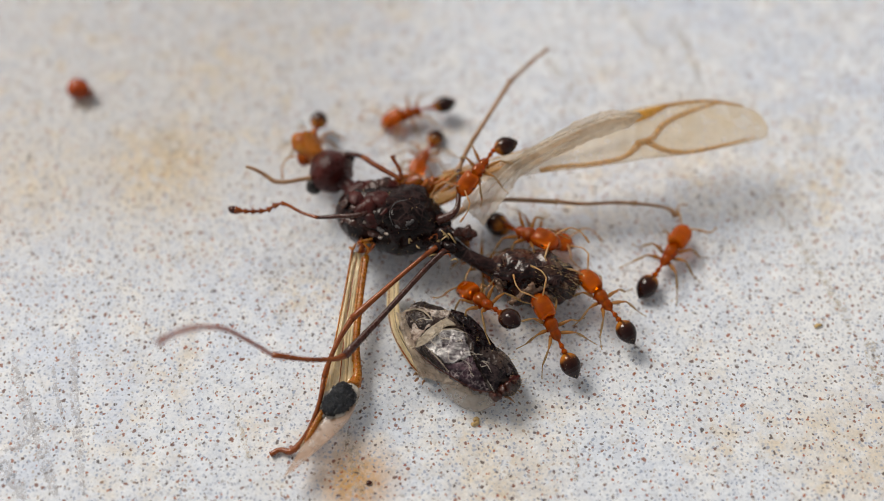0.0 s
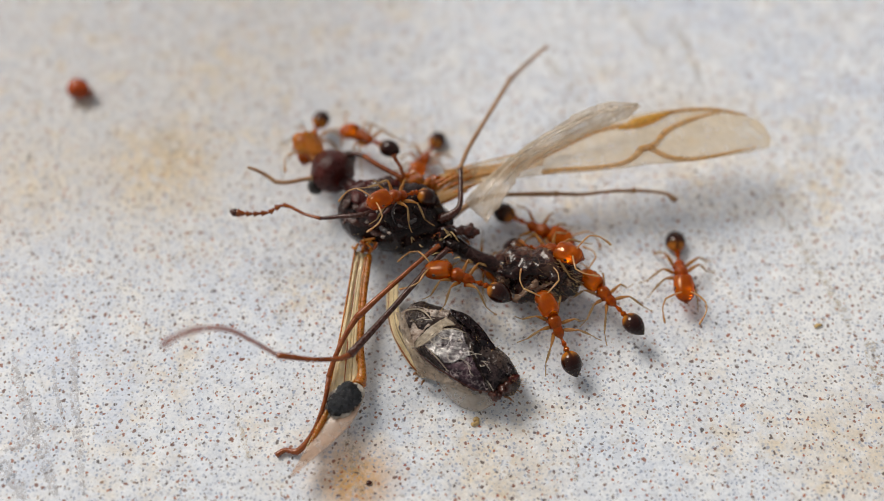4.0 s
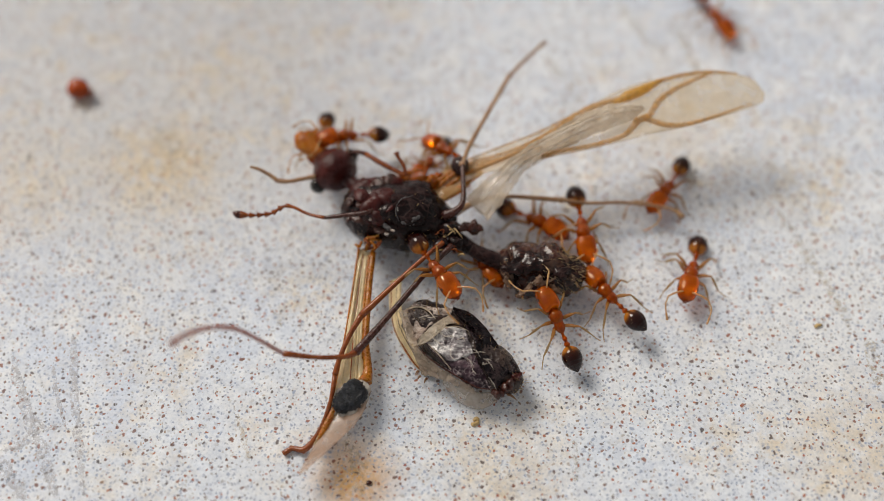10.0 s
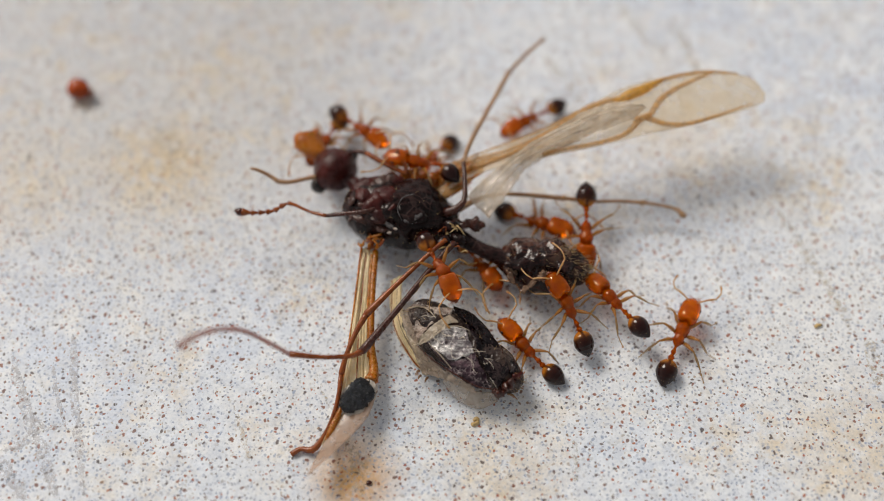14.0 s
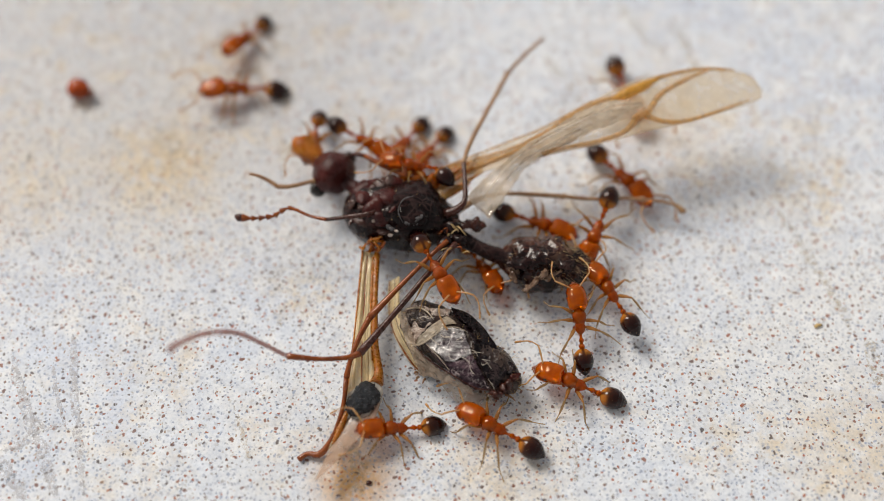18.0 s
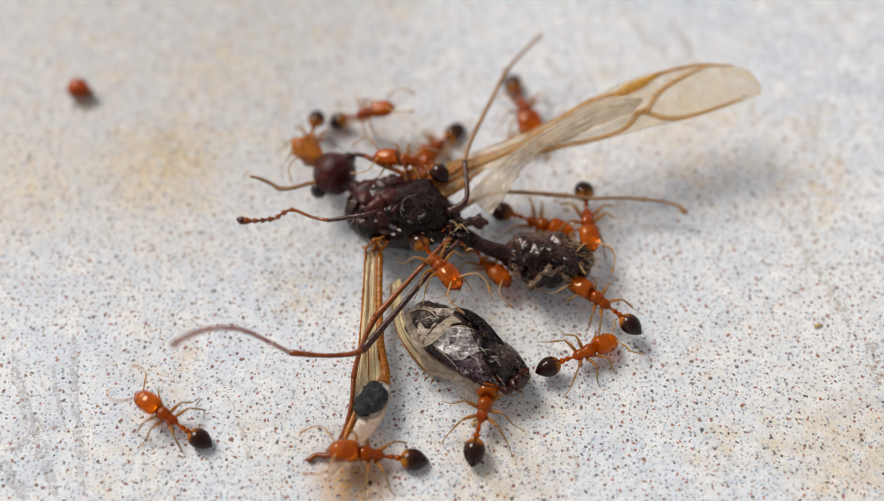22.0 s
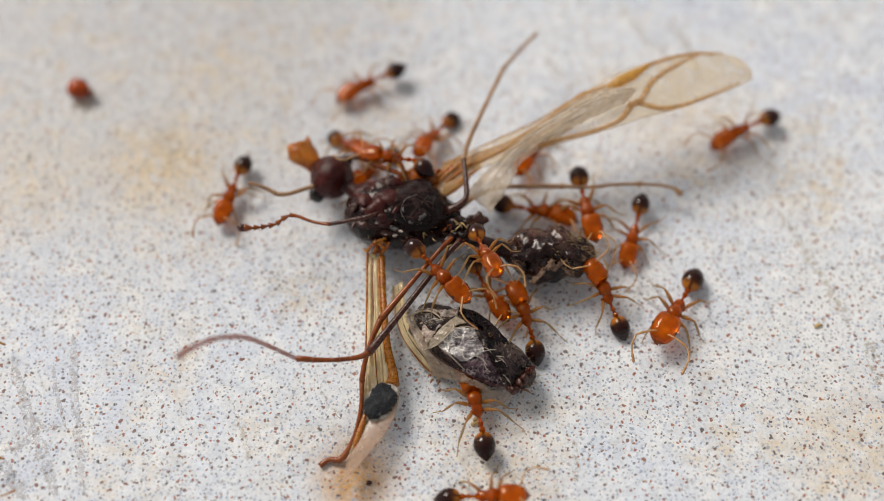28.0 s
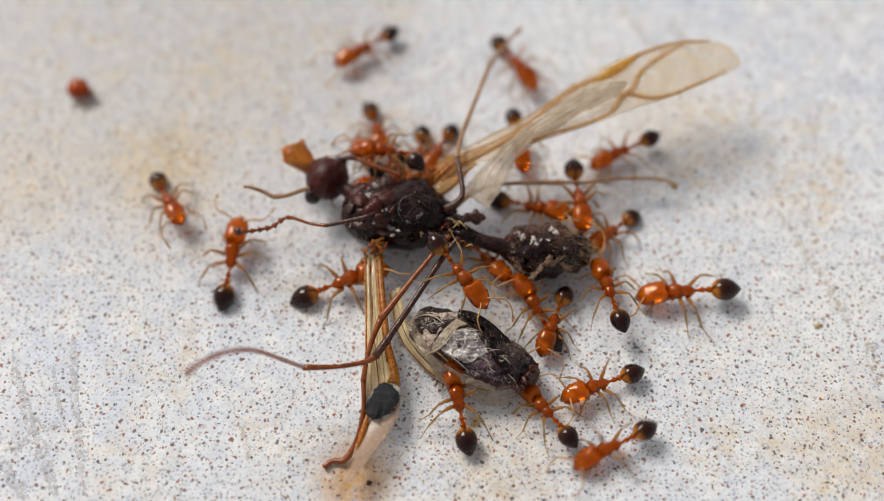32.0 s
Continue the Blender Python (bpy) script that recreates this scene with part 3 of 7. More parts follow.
def dead_ant():
    dead = new("dead_winged_ant")
    tagged(dead, "dead blackish winged ant with splayed legs and torn wings", "ant")
    # mid body
    bm = bmesh.new()
    a, b = Vector((-2.13, 0.26, 1.45)), Vector((1.80, -0.31, 1.25))
    ovoid(bm, (a + b) / 2, b - a, [(0, 0.35, 0.35), (0.05, 0.70, 0.70), (0.14, 1.0, 1.0), (0.26, 1.18, 1.12), (0.36, 1.16, 1.14), (0.40, 1.22, 1.2), (0.6, 1.28, 1.22), (0.68, 1.18, 1.12), (0.72, 1.14, 1.08), (0.84, 0.85, 0.85), (0.93, 0.6, 0.6), (1, 0.25, 0.25)], 60, 84)
    bulge(bm, [((-1.24, 0.18, 2.20), 0.55, 0.11), ((-0.54, -1.17, 2.00), 0.45, 0.12), ((1.08, -0.72, 2.30), 0.45, 0.10), ((-1.13, -0.88, 1.90), 0.40, 0.10), ((-0.08, 0.51, 2.40), 0.55, 0.09), ((-1.53, -0.27, 2.00), 0.40, 0.09),
               ((-0.54, -0.63, 2.40), 0.28, -0.14), ((-0.36, -0.13, 2.50), 0.26, -0.12), ((-0.89, -0.63, 2.30), 0.22, -0.11), ((0.70, -1.11, 2.10), 0.28, -0.14), ((0.95, -0.29, 2.40), 0.24, -0.11), ((-0.12, -1.21, 2.00), 0.22, -0.11), ((-0.74, 0.10, 2.50), 0.2, -0.11)])
    crumple(bm, 0.06, 0.9, 3.1)
    crumple(bm, 0.022, 0.32, 1.7, True)
    thorax = part("thorax", bm, M_BLACK, dead, "glossy black dented thorax")
    bm = bmesh.new()
    ovoid(bm, (0.28, -0.58, 2.36), Vector((0.95, -0.30, -0.25)), egg(9, 0.5, 1.4, 0.46, 0.13), 22, 18)
    crumple(bm, 0.09, 0.3, 5.0)
    plate = part("side_plate", bm, M_BLACK, thorax, "round shiny black plate")
    ring = [tuple(Vector((0.28, -0.63, 2.55)) + Vector((0.53 * math.cos(k), -0.46 * math.sin(k), -0.27 * math.sin(k)))) for k in (0, 0.8, 1.6, 2.4, 3.2, 4.0, 4.8, 5.6)]
    part("plate_rim", tube(ring[3:7], [0.008, 0.022, 0.016, 0.024, 0.008], 20, 6), M_DUST_SHEEN, plate, "pale dusty rim")
    # dusty grey patches; their colour also stands in for the sheen there
    for c, ax, w in [((0.19, -0.94, 2.36), (0.42, -0.12, -0.05), 0.11), ((0.44, -0.84, 2.42), (0.22, 0.2, 0.0), 0.08), ((-0.54, -0.97, 2.12), (0.2, -0.1, 0.0), 0.08)]:
        bm = bmesh.new()
        ovoid(bm, c, ax, egg(8, 0.5, 1.2, w, 0.035), 16, 14)
        crumple(bm, 0.08, 0.16, c[0])
        part("dust_smear", bm, M_DUST_SHEEN, thorax, "grey dusty patch with painted sheen")
    # brown front section, where the fore legs join
    for c, ax, w in [((-1.36, 0.50, 1.95), (1.0, -0.2, 0.2), 0.46), ((-0.83, -0.01, 2.25), (0.6, -0.3, 0.2), 0.26), ((-1.38, -0.25, 1.90), (0.7, -0.2, 0), 0.36), ((-0.39, 0.78, 2.10), (0.7, 0.1, 0), 0.24), ((-0.66, 0.00, 2.40), (0.9, -0.45, 0.05), 0.34), ((-1.00, -0.22, 2.32), (0.6, 0.6, 0.1), 0.36), ((-0.90, -0.60, 2.20), (0.5, -0.5, -0.2), 0.26)]:
        bm = bmesh.new()
        ovoid(bm, c, ax, egg(8, 0.5, 1.2, w, w * 0.85), 18, 14)
        crumple(bm, 0.12, 0.3, c[0])
        part("collar_plate", bm, M_MAROON, thorax, "dull maroon collar plate")
    # a domed back plate and a shrivelled, lumpy front
    bm = bmesh.new()
    ovoid(bm, (0.35, 0.05, 1.98), Vector((1.75, -0.25, -0.12)), [(0, 0.10, 0.08), (0.06, 0.42, 0.22), (0.2, 0.72, 0.40), (0.45, 0.88, 0.50), (0.7, 0.80, 0.46), (0.9, 0.48, 0.26), (1, 0.12, 0.08)], 36, 30)
    crumple(bm, 0.10, 0.7, 2.2)
    crumple(bm, 0.03, 0.2, 3.6, True)
    part("scutum", bm, M_BLACK, thorax, "domed black back plate")
    rng = random.Random(23)
    for k in range(22):
        u, a = rng.uniform(0.05, 0.44), rng.uniform(0.35, 2.5)
        r = 0.72 + 0.9 * u
        c = Vector((-2.13 + 3.93 * u, 0.26 - 0.57 * u - r * math.cos(a), 1.45 + r * 0.98 * math.sin(a)))
        w = rng.uniform(0.14, 0.30)
        bm = bmesh.new()
        ovoid(bm, c, Vector((rng.uniform(-0.5, 0.5), rng.uniform(-0.6, 0.6), rng.uniform(-0.15, 0.15))), egg(8, 0.5, 1.1, w, w * 0.42), 18, 16)
        crumple(bm, 0.06, 0.3, k * 0.7)
        part("body_lump", bm, (M_SHRIVEL, M_MAROON, M_SHRIVEL)[k % 3], thorax, "reddish-brown shrivelled lump")
    rng = random.Random(15)
    for k in range(14):
        p = Vector((rng.uniform(0.5, 1.9), rng.uniform(-1.9, -0.9), rng.uniform(1.75, 2.1)))
        q = p + Vector((rng.uniform(-0.35, 0.35), rng.uniform(-0.4, 0.1), rng.uniform(0.0, 0.35)))
        mid = (p + q) / 2 + Vector((rng.uniform(-0.1, 0.1), rng.uniform(-0.1, 0.1), 0.10))
        part("tatter", tube([tuple(p), tuple(mid), tuple(q)], [0.012, 0.028, 0.022, 0.008], 8, 6), M_HAIR if k % 3 else M_BROWNLEG, thorax, "pale torn thread")
    part("bristle_fuzz", bristles(thorax, 90, 0.16, 12, 0.008), M_HAIR, thorax)
    rng = random.Random(4)
    for c in ((-0.54, -1.27, 2.10), (-0.34, -1.17, 2.20), (-1.08, -0.73, 2.20)):
        bm = bmesh.new()
        ovoid(bm, c, (0.16, rng.uniform(-0.1, 0.1), 0.05), egg(6, 0.5, 1.3, 0.06, 0.05), 8, 6)
        crumple(bm, 0.05, 0.08, c[1])
        part("dirt_speck", bm, M_BROWNSKIN, thorax)
    # amber tangle at the root of the front wing
    rng = random.Random(9)
    for k in range(9):
        a, b = Vector((-1.46, -1.34, 1.15)), Vector((-0.90, -1.08, 1.70))
        p = a + Vector((rng.uniform(-0.25, 0.45), rng.uniform(-0.1, 0.25), rng.uniform(-0.1, 0.2)))
        q = b + Vector((rng.uniform(-0.7, 0.3), rng.uniform(-0.2, 0.2), rng.uniform(-0.1, 0.1)))
        mid = (p + q) / 2 + Vector((rng.uniform(-0.2, 0.2), rng.uniform(-0.15, 0.15), rng.uniform(0, 0.2)))
        part("wing_root", tube([tuple(p), tuple(mid), tuple(q)], [0.045, 0.065, 0.03], 10, 6), M_AMBER if k % 3 else M_BROWNLEG, thorax, "amber wing root")
    # amber shrivelled muscle at the root of the spread wing
    for c, ax, w in [((-0.10, 1.02, 1.85), (0.75, 0.05, 0.1), 0.26), ((0.45, 1.06, 1.92), (0.65, 0.25, 0.1), 0.28), ((0.85, 0.92, 1.90), (0.55, 0.30, 0.15), 0.24), ((0.30, 1.36, 1.78), (0.70, -0.10, 0.0), 0.22), ((1.05, 1.22, 1.80), (0.60, 0.20, 0.1), 0.18)]:
        bm = bmesh.new()
        ovoid(bm, c, ax, egg(8, 0.5, 1.1, w, w * 0.9), 20, 16)
        crumple(bm, 0.12, 0.24, c[0] + 2)
        crumple(bm, 0.05, 0.10, c[1], True)
        part("wing_root", bm, M_ROOT, thorax, "shrivelled amber wing root")
    # neck and head
    part("neck", tube([(-1.60, 0.93, 1.40), (-1.97, 1.28, 1.40), (-2.30, 1.53, 1.45)], [0.34, 0.24, 0.30], 10, 10), M_MAROON, dead)
    bm = bmesh.new()
    ovoid(bm, (-2.59, 1.82, 1.45), Vector((-0.85, 0.95, -0.1)) * 1.12, [(0, 0.35, 0.35), (0.08, 0.60, 0.58), (0.28, 0.80, 0.74), (0.5, 0.80, 0.74), (0.72, 0.62, 0.58), (0.9, 0.42, 0.4), (1, 0.2, 0.2)], 24, 22)
    crumple(bm, 0.07, 0.7, 2.0)
    head = part("head", bm, M_MAROON, dead, "dull maroon head")
    for c, r in (((-3.10, 1.21, 1.25), 0.30), ((-2.03, 2.50, 1.20), 0.28)):
        bm = bmesh.new()
        ovoid(bm, c, (0.5, 0.3, 0), egg(8, 0.5, 1, r, r), 14, 10)
        part("eye", bm, M_EYE, head, "bulging black eye")
    # spread, broken mouthparts: a ragged amber cup
    bm = bmesh.new()
    d = Vector((-0.62, 0.74, 0.22)).normalized()
    e = d.cross(Vector((0, 0, 1))).normalized()
    f = e.cross(d)
    foot, cups = Vector((-3.02, 2.28, 1.40)), []
    for u, r in ((0.0, 0.30), (0.2, 0.37), (0.45, 0.42), (0.7, 0.50), (1.0, 0.58), (0.97, 0.52), (0.7, 0.43), (0.4, 0.34), (0.15, 0.22)):
        ring = []
        for k in range(26):
            a = k * math.tau / 26
            rag = 0.14 * noise.noise(Vector((math.cos(a) * 2.2, math.sin(a) * 2.2, 1.7))) * u
            long = 1.02 + 0.34 * noise.noise(Vector((math.cos(a) * 1.6, math.sin(a) * 1.6, 5.2)))
            ring.append(bm.verts.new(foot + d * u * long * 0.98 + (e * math.cos(a) + f * math.sin(a) * 0.72) * (r * 0.96 + rag)))
        cups.append(ring)
    for p, q in zip(cups, cups[1:]):
        for k in range(26):
            bm.faces.new((p[k], p[(k + 1) % 26], q[(k + 1) % 26], q[k]))
    bm.faces.new(cups[0])
    bm.faces.new(cups[-1])
    crumple(bm, 0.10, 0.35, 4.0)
    face = part("snout", bm, M_SNOUT, head, "amber broken mouthparts")
    for p in ([(-3.59, 2.61, 1.30), (-3.83, 2.90, 1.30), (-3.97, 3.15, 1.30), (-4.04, 3.47, 1.20)], [(-3.39, 2.87, 1.20), (-3.56, 3.07, 1.20), (-3.73, 3.19, 1.20)]):
        part("mouth_spike", tube(p, [0.12, 0.08, 0.045, 0.02], 10, 8), M_SNOUT, face)
    # feelers
    limb(["antenna", "antenna_whip"], [[(-3.18, 1.27, 1.70), (-3.46, 1.14, 1.80), (-4.03, 0.93, 1.90), (-4.44, 0.95, 1.90)], [(-4.44, 0.95, 1.90), (-4.72, 1.12, 2.00), (-5.09, 1.22, 2.20), (-5.37, 1.25, 2.30)]],
         [[0.09, 0.075, 0.075, 0.09], [0.085, 0.075, 0.065, 0.05]], [M_TANLEG, M_TANLEG], dead)
    # fore leg with a beaded foot
    fore = limb(["leg", "tibia"], [[(-0.56, -0.05, 2.30), (-1.21, -0.56, 2.40), (-2.07, -0.63, 2.30), (-2.69, -0.64, 2.20)], [(-2.69, -0.64, 2.20), (-3.25, -0.42, 2.10), (-3.75, -0.15, 2.10), (-4.02, -0.06, 2.10)]],
                [[0.08, 0.09, 0.08, 0.065], [0.07, 0.055, 0.058, 0.085]], [M_DARKLEG, M_BROWNLEG], dead)
    beads = [(-4.02, -0.06, 2.10), (-4.28, -0.13, 2.00), (-4.49, -0.28, 1.95), (-4.76, -0.29, 1.90), (-5.03, -0.32, 1.90), (-5.28, -0.32, 1.90), (-5.60, -0.29, 1.90)]
    for i, (p, q) in enumerate(zip(beads, beads[1:])):
        last = i == 5
        part("tarsus", tube([p, tuple((np.array(p) + q) / 2), q], [0.030, 0.065, 0.115] if not last else [0.04, 0.10, 0.15], 6, 8), M_BROWNLEG, fore)
    part("claw", tube([(-5.60, -0.29, 1.90), (-5.71, -0.27, 1.90), (-5.85, -0.20, 1.90)], [0.13, 0.15, 0.05], 6, 8), M_DARKLEG, fore)
    # second fore leg, folded back over the body
    limb(["leg", "tibia", "tarsus"], [[(-2.30, 2.12, 1.60), (-2.02, 2.12, 1.90), (-1.70, 2.06, 2.12), (-1.39, 1.93, 2.20)], [(-1.39, 1.93, 2.20), (-0.89, 1.58, 2.20), (-0.29, 1.22, 2.20), (0.04, 1.04, 2.20)], [(0.04, 1.04, 2.20), (-0.04, 1.32, 2.40), (-0.23, 1.59, 2.50), (-0.31, 1.75, 2.60)]],
         [[0.08, 0.09, 0.09, 0.09], [0.09, 0.10, 0.09, 0.08], [0.07, 0.06, 0.06, 0.10]], [M_DARKLEG, M_BROWNLEG, M_BROWNLEG], dead)
    # mid leg held up behind
    raised = limb(["leg", "tibia", "tarsus"], [[(1.37, -0.45, 2.00), (1.79, -0.35, 2.20), (2.02, -0.05, 2.30), (2.03, 0.67, 2.40), (2.00, 1.44, 2.40)], [(2.00, 1.44, 2.40), (2.32, 2.44, 2.30), (3.04, 4.12, 2.10), (3.71, 5.60, 2.00)], [(3.71, 5.60, 2.00), (4.19, 6.21, 2.00), (4.69, 6.79, 2.00), (5.10, 7.22, 2.00)]],
         [[0.18, 0.14, 0.10, 0.09, 0.09], [0.075, 0.085, 0.08, 0.09], [0.075, 0.07, 0.065, 0.07]], [M_DARKLEG, M_TANLEG, M_TANLEG], dead)
    # hind leg stretched out behind the gaster
    hind = limb(["leg", "tibia", "tarsus"], [[(1.80, -0.06, 1.60), (2.55, 0.46, 1.50), (3.55, 0.71, 1.40), (5.53, 0.59, 1.30)], [(5.53, 0.59, 1.30), (6.52, 0.51, 1.20), (7.53, 0.58, 1.10), (8.34, 0.57, 1.00)], [(8.34, 0.57, 1.00), (9.05, 0.51, 0.90), (9.55, 0.41, 0.80), (9.79, 0.22, 0.70)]],
         [[0.13, 0.10, 0.07, 0.09], [0.075, 0.065, 0.06, 0.07], [0.06, 0.055, 0.06, 0.12]], [M_TANLEG, M_TANLEG, M_TANLEG], dead)
    for q, owner in (((5.53, 0.59, 1.30), hind), ((8.34, 0.57, 1.00), hind), ((9.79, 0.22, 0.70), hind), ((3.71, 5.60, 2.00), raised), ((2.00, 1.44, 2.40), raised)):
        bm = bmesh.new()
        ovoid(bm, q, (0.26, 0.06, 0.0) if owner is hind else (0.12, 0.24, 0.0), egg(8, 0.5, 1.2, 0.11, 0.11), 12, 10)
        part("knuckle", bm, M_TANLEG, owner)
    # two long legs that cross in front
    cross = []
    cross.append(limb(["leg", "tibia", "tarsus"], [[(1.37, -1.50, 2.00), (0.84, -2.00, 2.00), (-0.32, -3.14, 1.80), (-1.27, -4.09, 1.60)], [(-1.27, -4.09, 1.60), (-1.64, -4.73, 1.40), (-1.92, -5.41, 1.20), (-2.08, -5.97, 1.00)], [(-2.08, -5.97, 1.00), (-2.18, -6.83, 0.80), (-2.50, -7.71, 0.45), (-2.95, -8.25, 0.20), (-3.37, -8.21, 0.15), (-3.66, -8.38, 0.10)]],
         [[0.09, 0.08, 0.09, 0.13], [0.11, 0.085, 0.08, 0.10], [0.08, 0.07, 0.08, 0.12, 0.08, 0.10]], [M_BROWNLEG, M_BROWNLEG, M_BROWNLEG], dead))
    cross.append(limb(["leg", "tibia", "tarsus"], [[(1.67, -1.61, 2.00), (1.08, -2.31, 2.00), (-0.29, -4.21, 2.00), (-1.35, -5.63, 2.00)], [(-1.35, -5.63, 2.00), (-1.73, -5.83, 2.10), (-2.56, -6.01, 2.40), (-3.56, -6.04, 2.70)], [(-3.56, -6.04, 2.70), (-4.24, -5.88, 3.30), (-4.93, -5.83, 4.00), (-5.62, -6.23, 4.80), (-6.12, -6.80, 5.40), (-6.35, -7.20, 5.70)]],
         [[0.11, 0.10, 0.10, 0.15], [0.12, 0.085, 0.075, 0.11], [0.075, 0.075, 0.085, 0.09, 0.09, 0.13]], [M_DARKLEG, M_BROWNLEG, M_ROSELEG], dead))
    # hips where the rear legs join
    for c, ax, r in [((1.56, -0.81, 1.70), (0.7, -0.4, 0.2), 0.28), ((1.29, -1.49, 1.80), (-0.4, -0.5, 0.1), 0.24), ((1.79, -1.32, 1.70), (0.5, -0.4, 0.1), 0.22)]:
        bm = bmesh.new()
        ovoid(bm, c, ax, egg(8, 0.5, 1, r, r), 12, 10)
        crumple(bm, 0.05, 0.2, c[1])
        part("coxa", bm, M_BLACK, thorax)
    bm = tube([(1.56, -0.76, 1.70), (1.99, -0.69, 1.70), (2.37, -0.72, 1.70), (2.64, -0.78, 1.65)], [0.24, 0.19, 0.17, 0.22, 0.19, 0.06], 28, 16)
    crumple(bm, 0.14, 0.26, 6.1)
    part("coxa", bm, M_DARKLEG, thorax, "dark shrivelled hip stump")
    # stalk and hind body
    part("petiole", tube([(1.80, -0.93, 1.30), (2.43, -1.35, 1.25), (3.01, -1.63, 1.20), (3.59, -1.80, 1.10)], [0.30, 0.24, 0.28, 0.34], 14, 12), M_BLACK, dead)
    bm = bmesh.new()
    a, b = Vector((3.21, -1.74, 1.00)), Vector((6.22, -2.18, 1.00))
    ovoid(bm, (a + b) / 2, b - a, [(0, 0.15, 0.15), (0.07, 0.48, 0.48), (0.18, 0.78, 0.74), (0.35, 0.95, 0.88), (0.4, 0.90, 0.84), (0.6, 0.98, 0.9), (0.66, 0.90, 0.84), (0.85, 0.66, 0.62), (0.95, 0.38, 0.36), (1, 0.12, 0.12)], 60, 72)
    crumple(bm, 0.20, 0.9, 8.0)
    crumple(bm, 0.05, 0.6, 2.5, True)
    gaster = part("gaster", bm, M_MOTTLED, dead, "shrivelled black hairy gaster")
    part("bristle_fuzz", bristles(gaster, 110, 0.28, 3, 0.006, (1.1, -0.35, 0.1)), M_HAIR, gaster)
    part("hair_tuft", bristles(gaster, 190, 0.30, 8, 0.007, (1.2, -0.5, -0.1), beyond=(4.94, -1.92, 1.00)[0]), M_HAIR, gaster, "golden hair tuft")
    for c, ax, w, h in [((4.17, -2.93, 1.40), (0.6, 0.4, 0.25), 0.07, 0.03), ((3.55, -2.70, 1.50), (0.25, -0.45, -0.2), 0.09, 0.04), ((4.53, -2.77, 1.75), (0.35, 0.3, 0.1), 0.10, 0.05), ((5.44, -1.84, 1.75), (0.4, -0.3, 0.0), 0.10, 0.05), ((3.62, -2.35, 1.62), (0.3, -0.5, -0.25), 0.10, 0.04), ((4.85, -2.72, 1.62), (0.7, 0.25, 0.1), 0.08, 0.04), ((5.6, -2.45, 1.55), (0.5, -0.35, -0.1), 0.08, 0.04), ((5.2, -2.85, 1.35), (0.35, -0.3, -0.1), 0.06, 0.03)]:
        bm = bmesh.new()
        ovoid(bm, c, ax, egg(8, 0.45, 1.2, w, h), 20, 20)
        crumple(bm, 0.12, 0.28, c[0])
        crumple(bm, 0.05, 0.10, c[1], True)
        part("torn_flap", bm, M_PALEBIT, gaster, "pale torn tissue")
    for c in ((3.74, -2.25, 1.75), (5.35, -2.31, 1.70)):
        bm = bmesh.new()
        ovoid(bm, c, (0.75, -0.1, 0.0), egg(8, 0.5, 1.3, 0.30, 0.10), 20, 16)
        crumple(bm, 0.16, 0.22, c[0] + 3)
        part("ring_plate", bm, M_BLACK, gaster, "dented black plate")
    # wings: a folded one in front, a spread one and a crumpled one behind
    bm, at = blade([(-1.54, -1.32, 1.20), (-1.72, -3.01, 1.00), (-1.90, -4.81, 0.80), (-2.14, -6.35, 0.60), (-2.38, -7.40, 0.50), (-2.69, -8.23, 0.40)],
                   [(-0.99, -1.50, 1.20), (-1.04, -3.01, 1.00), (-1.04, -4.61, 0.80), (-0.98, -5.85, 0.60), (-1.48, -6.35, 0.60), (-2.27, -7.78, 0.50)], 40, 16, 0.12, 0.014, 2.0, 0.24)
    wing = part("wing", bm, M_FOLD, dead, "folded tan wing")
    bm, tip_at = blade([(-1.91, -6.55, 0.60), (-2.28, -7.51, 0.55), (-2.69, -8.40, 0.60), (-3.05, -9.39, 0.90)], [(-0.88, -6.40, 0.70), (-1.21, -7.46, 0.90), (-2.03, -8.44, 0.95), (-2.91, -9.33, 0.95)], 24, 8, 0.10, 0.012, 3.0)
    part("wing_tip", bm, M_TIP, wing, "clear wing tip")
    for uv, r, m in [([(0, 0.03), (0.3, 0.04), (0.6, 0.05), (0.85, 0.1)], [0.04, 0.03, 0.028, 0.026], M_AMBER), ([(0.02, 0.36), (0.2, 0.38), (0.42, 0.40), (0.62, 0.5)], [0.03, 0.028, 0.024, 0.016], M_BROWNLEG),
                     ([(0.05, 0.2), (0.3, 0.2), (0.6, 0.22)], [0.06, 0.055, 0.04], M_FOLD), ([(0.03, 0.55), (0.3, 0.56), (0.6, 0.62)], [0.07, 0.06, 0.05], M_FOLD),
                     ([(0, 0.90), (0.2, 0.88), (0.4, 0.88), (0.55, 0.93), (0.66, 0.97)], [0.12, 0.11, 0.12, 0.15, 0.25], M_AMBER), ([(0.02, 0.72), (0.25, 0.72), (0.48, 0.76)], [0.06, 0.05, 0.03], M_AMBER),
                     ([(0.68, 0.35), (0.8, 0.3), (0.92, 0.35), (1, 0.4)], [0.05, 0.10, 0.12, 0.06], M_AMBER)]:
        vein(at, uv, r, wing, m)
    spread = new("wing_joint")
    spread.parent = dead
    spread.location = Vector((1.37, 1.02, 1.80)) * MM
    hinge = Vector((1.37, 1.02, 1.80))

    def rel(p):
        return tuple(Vector(p) - hinge)
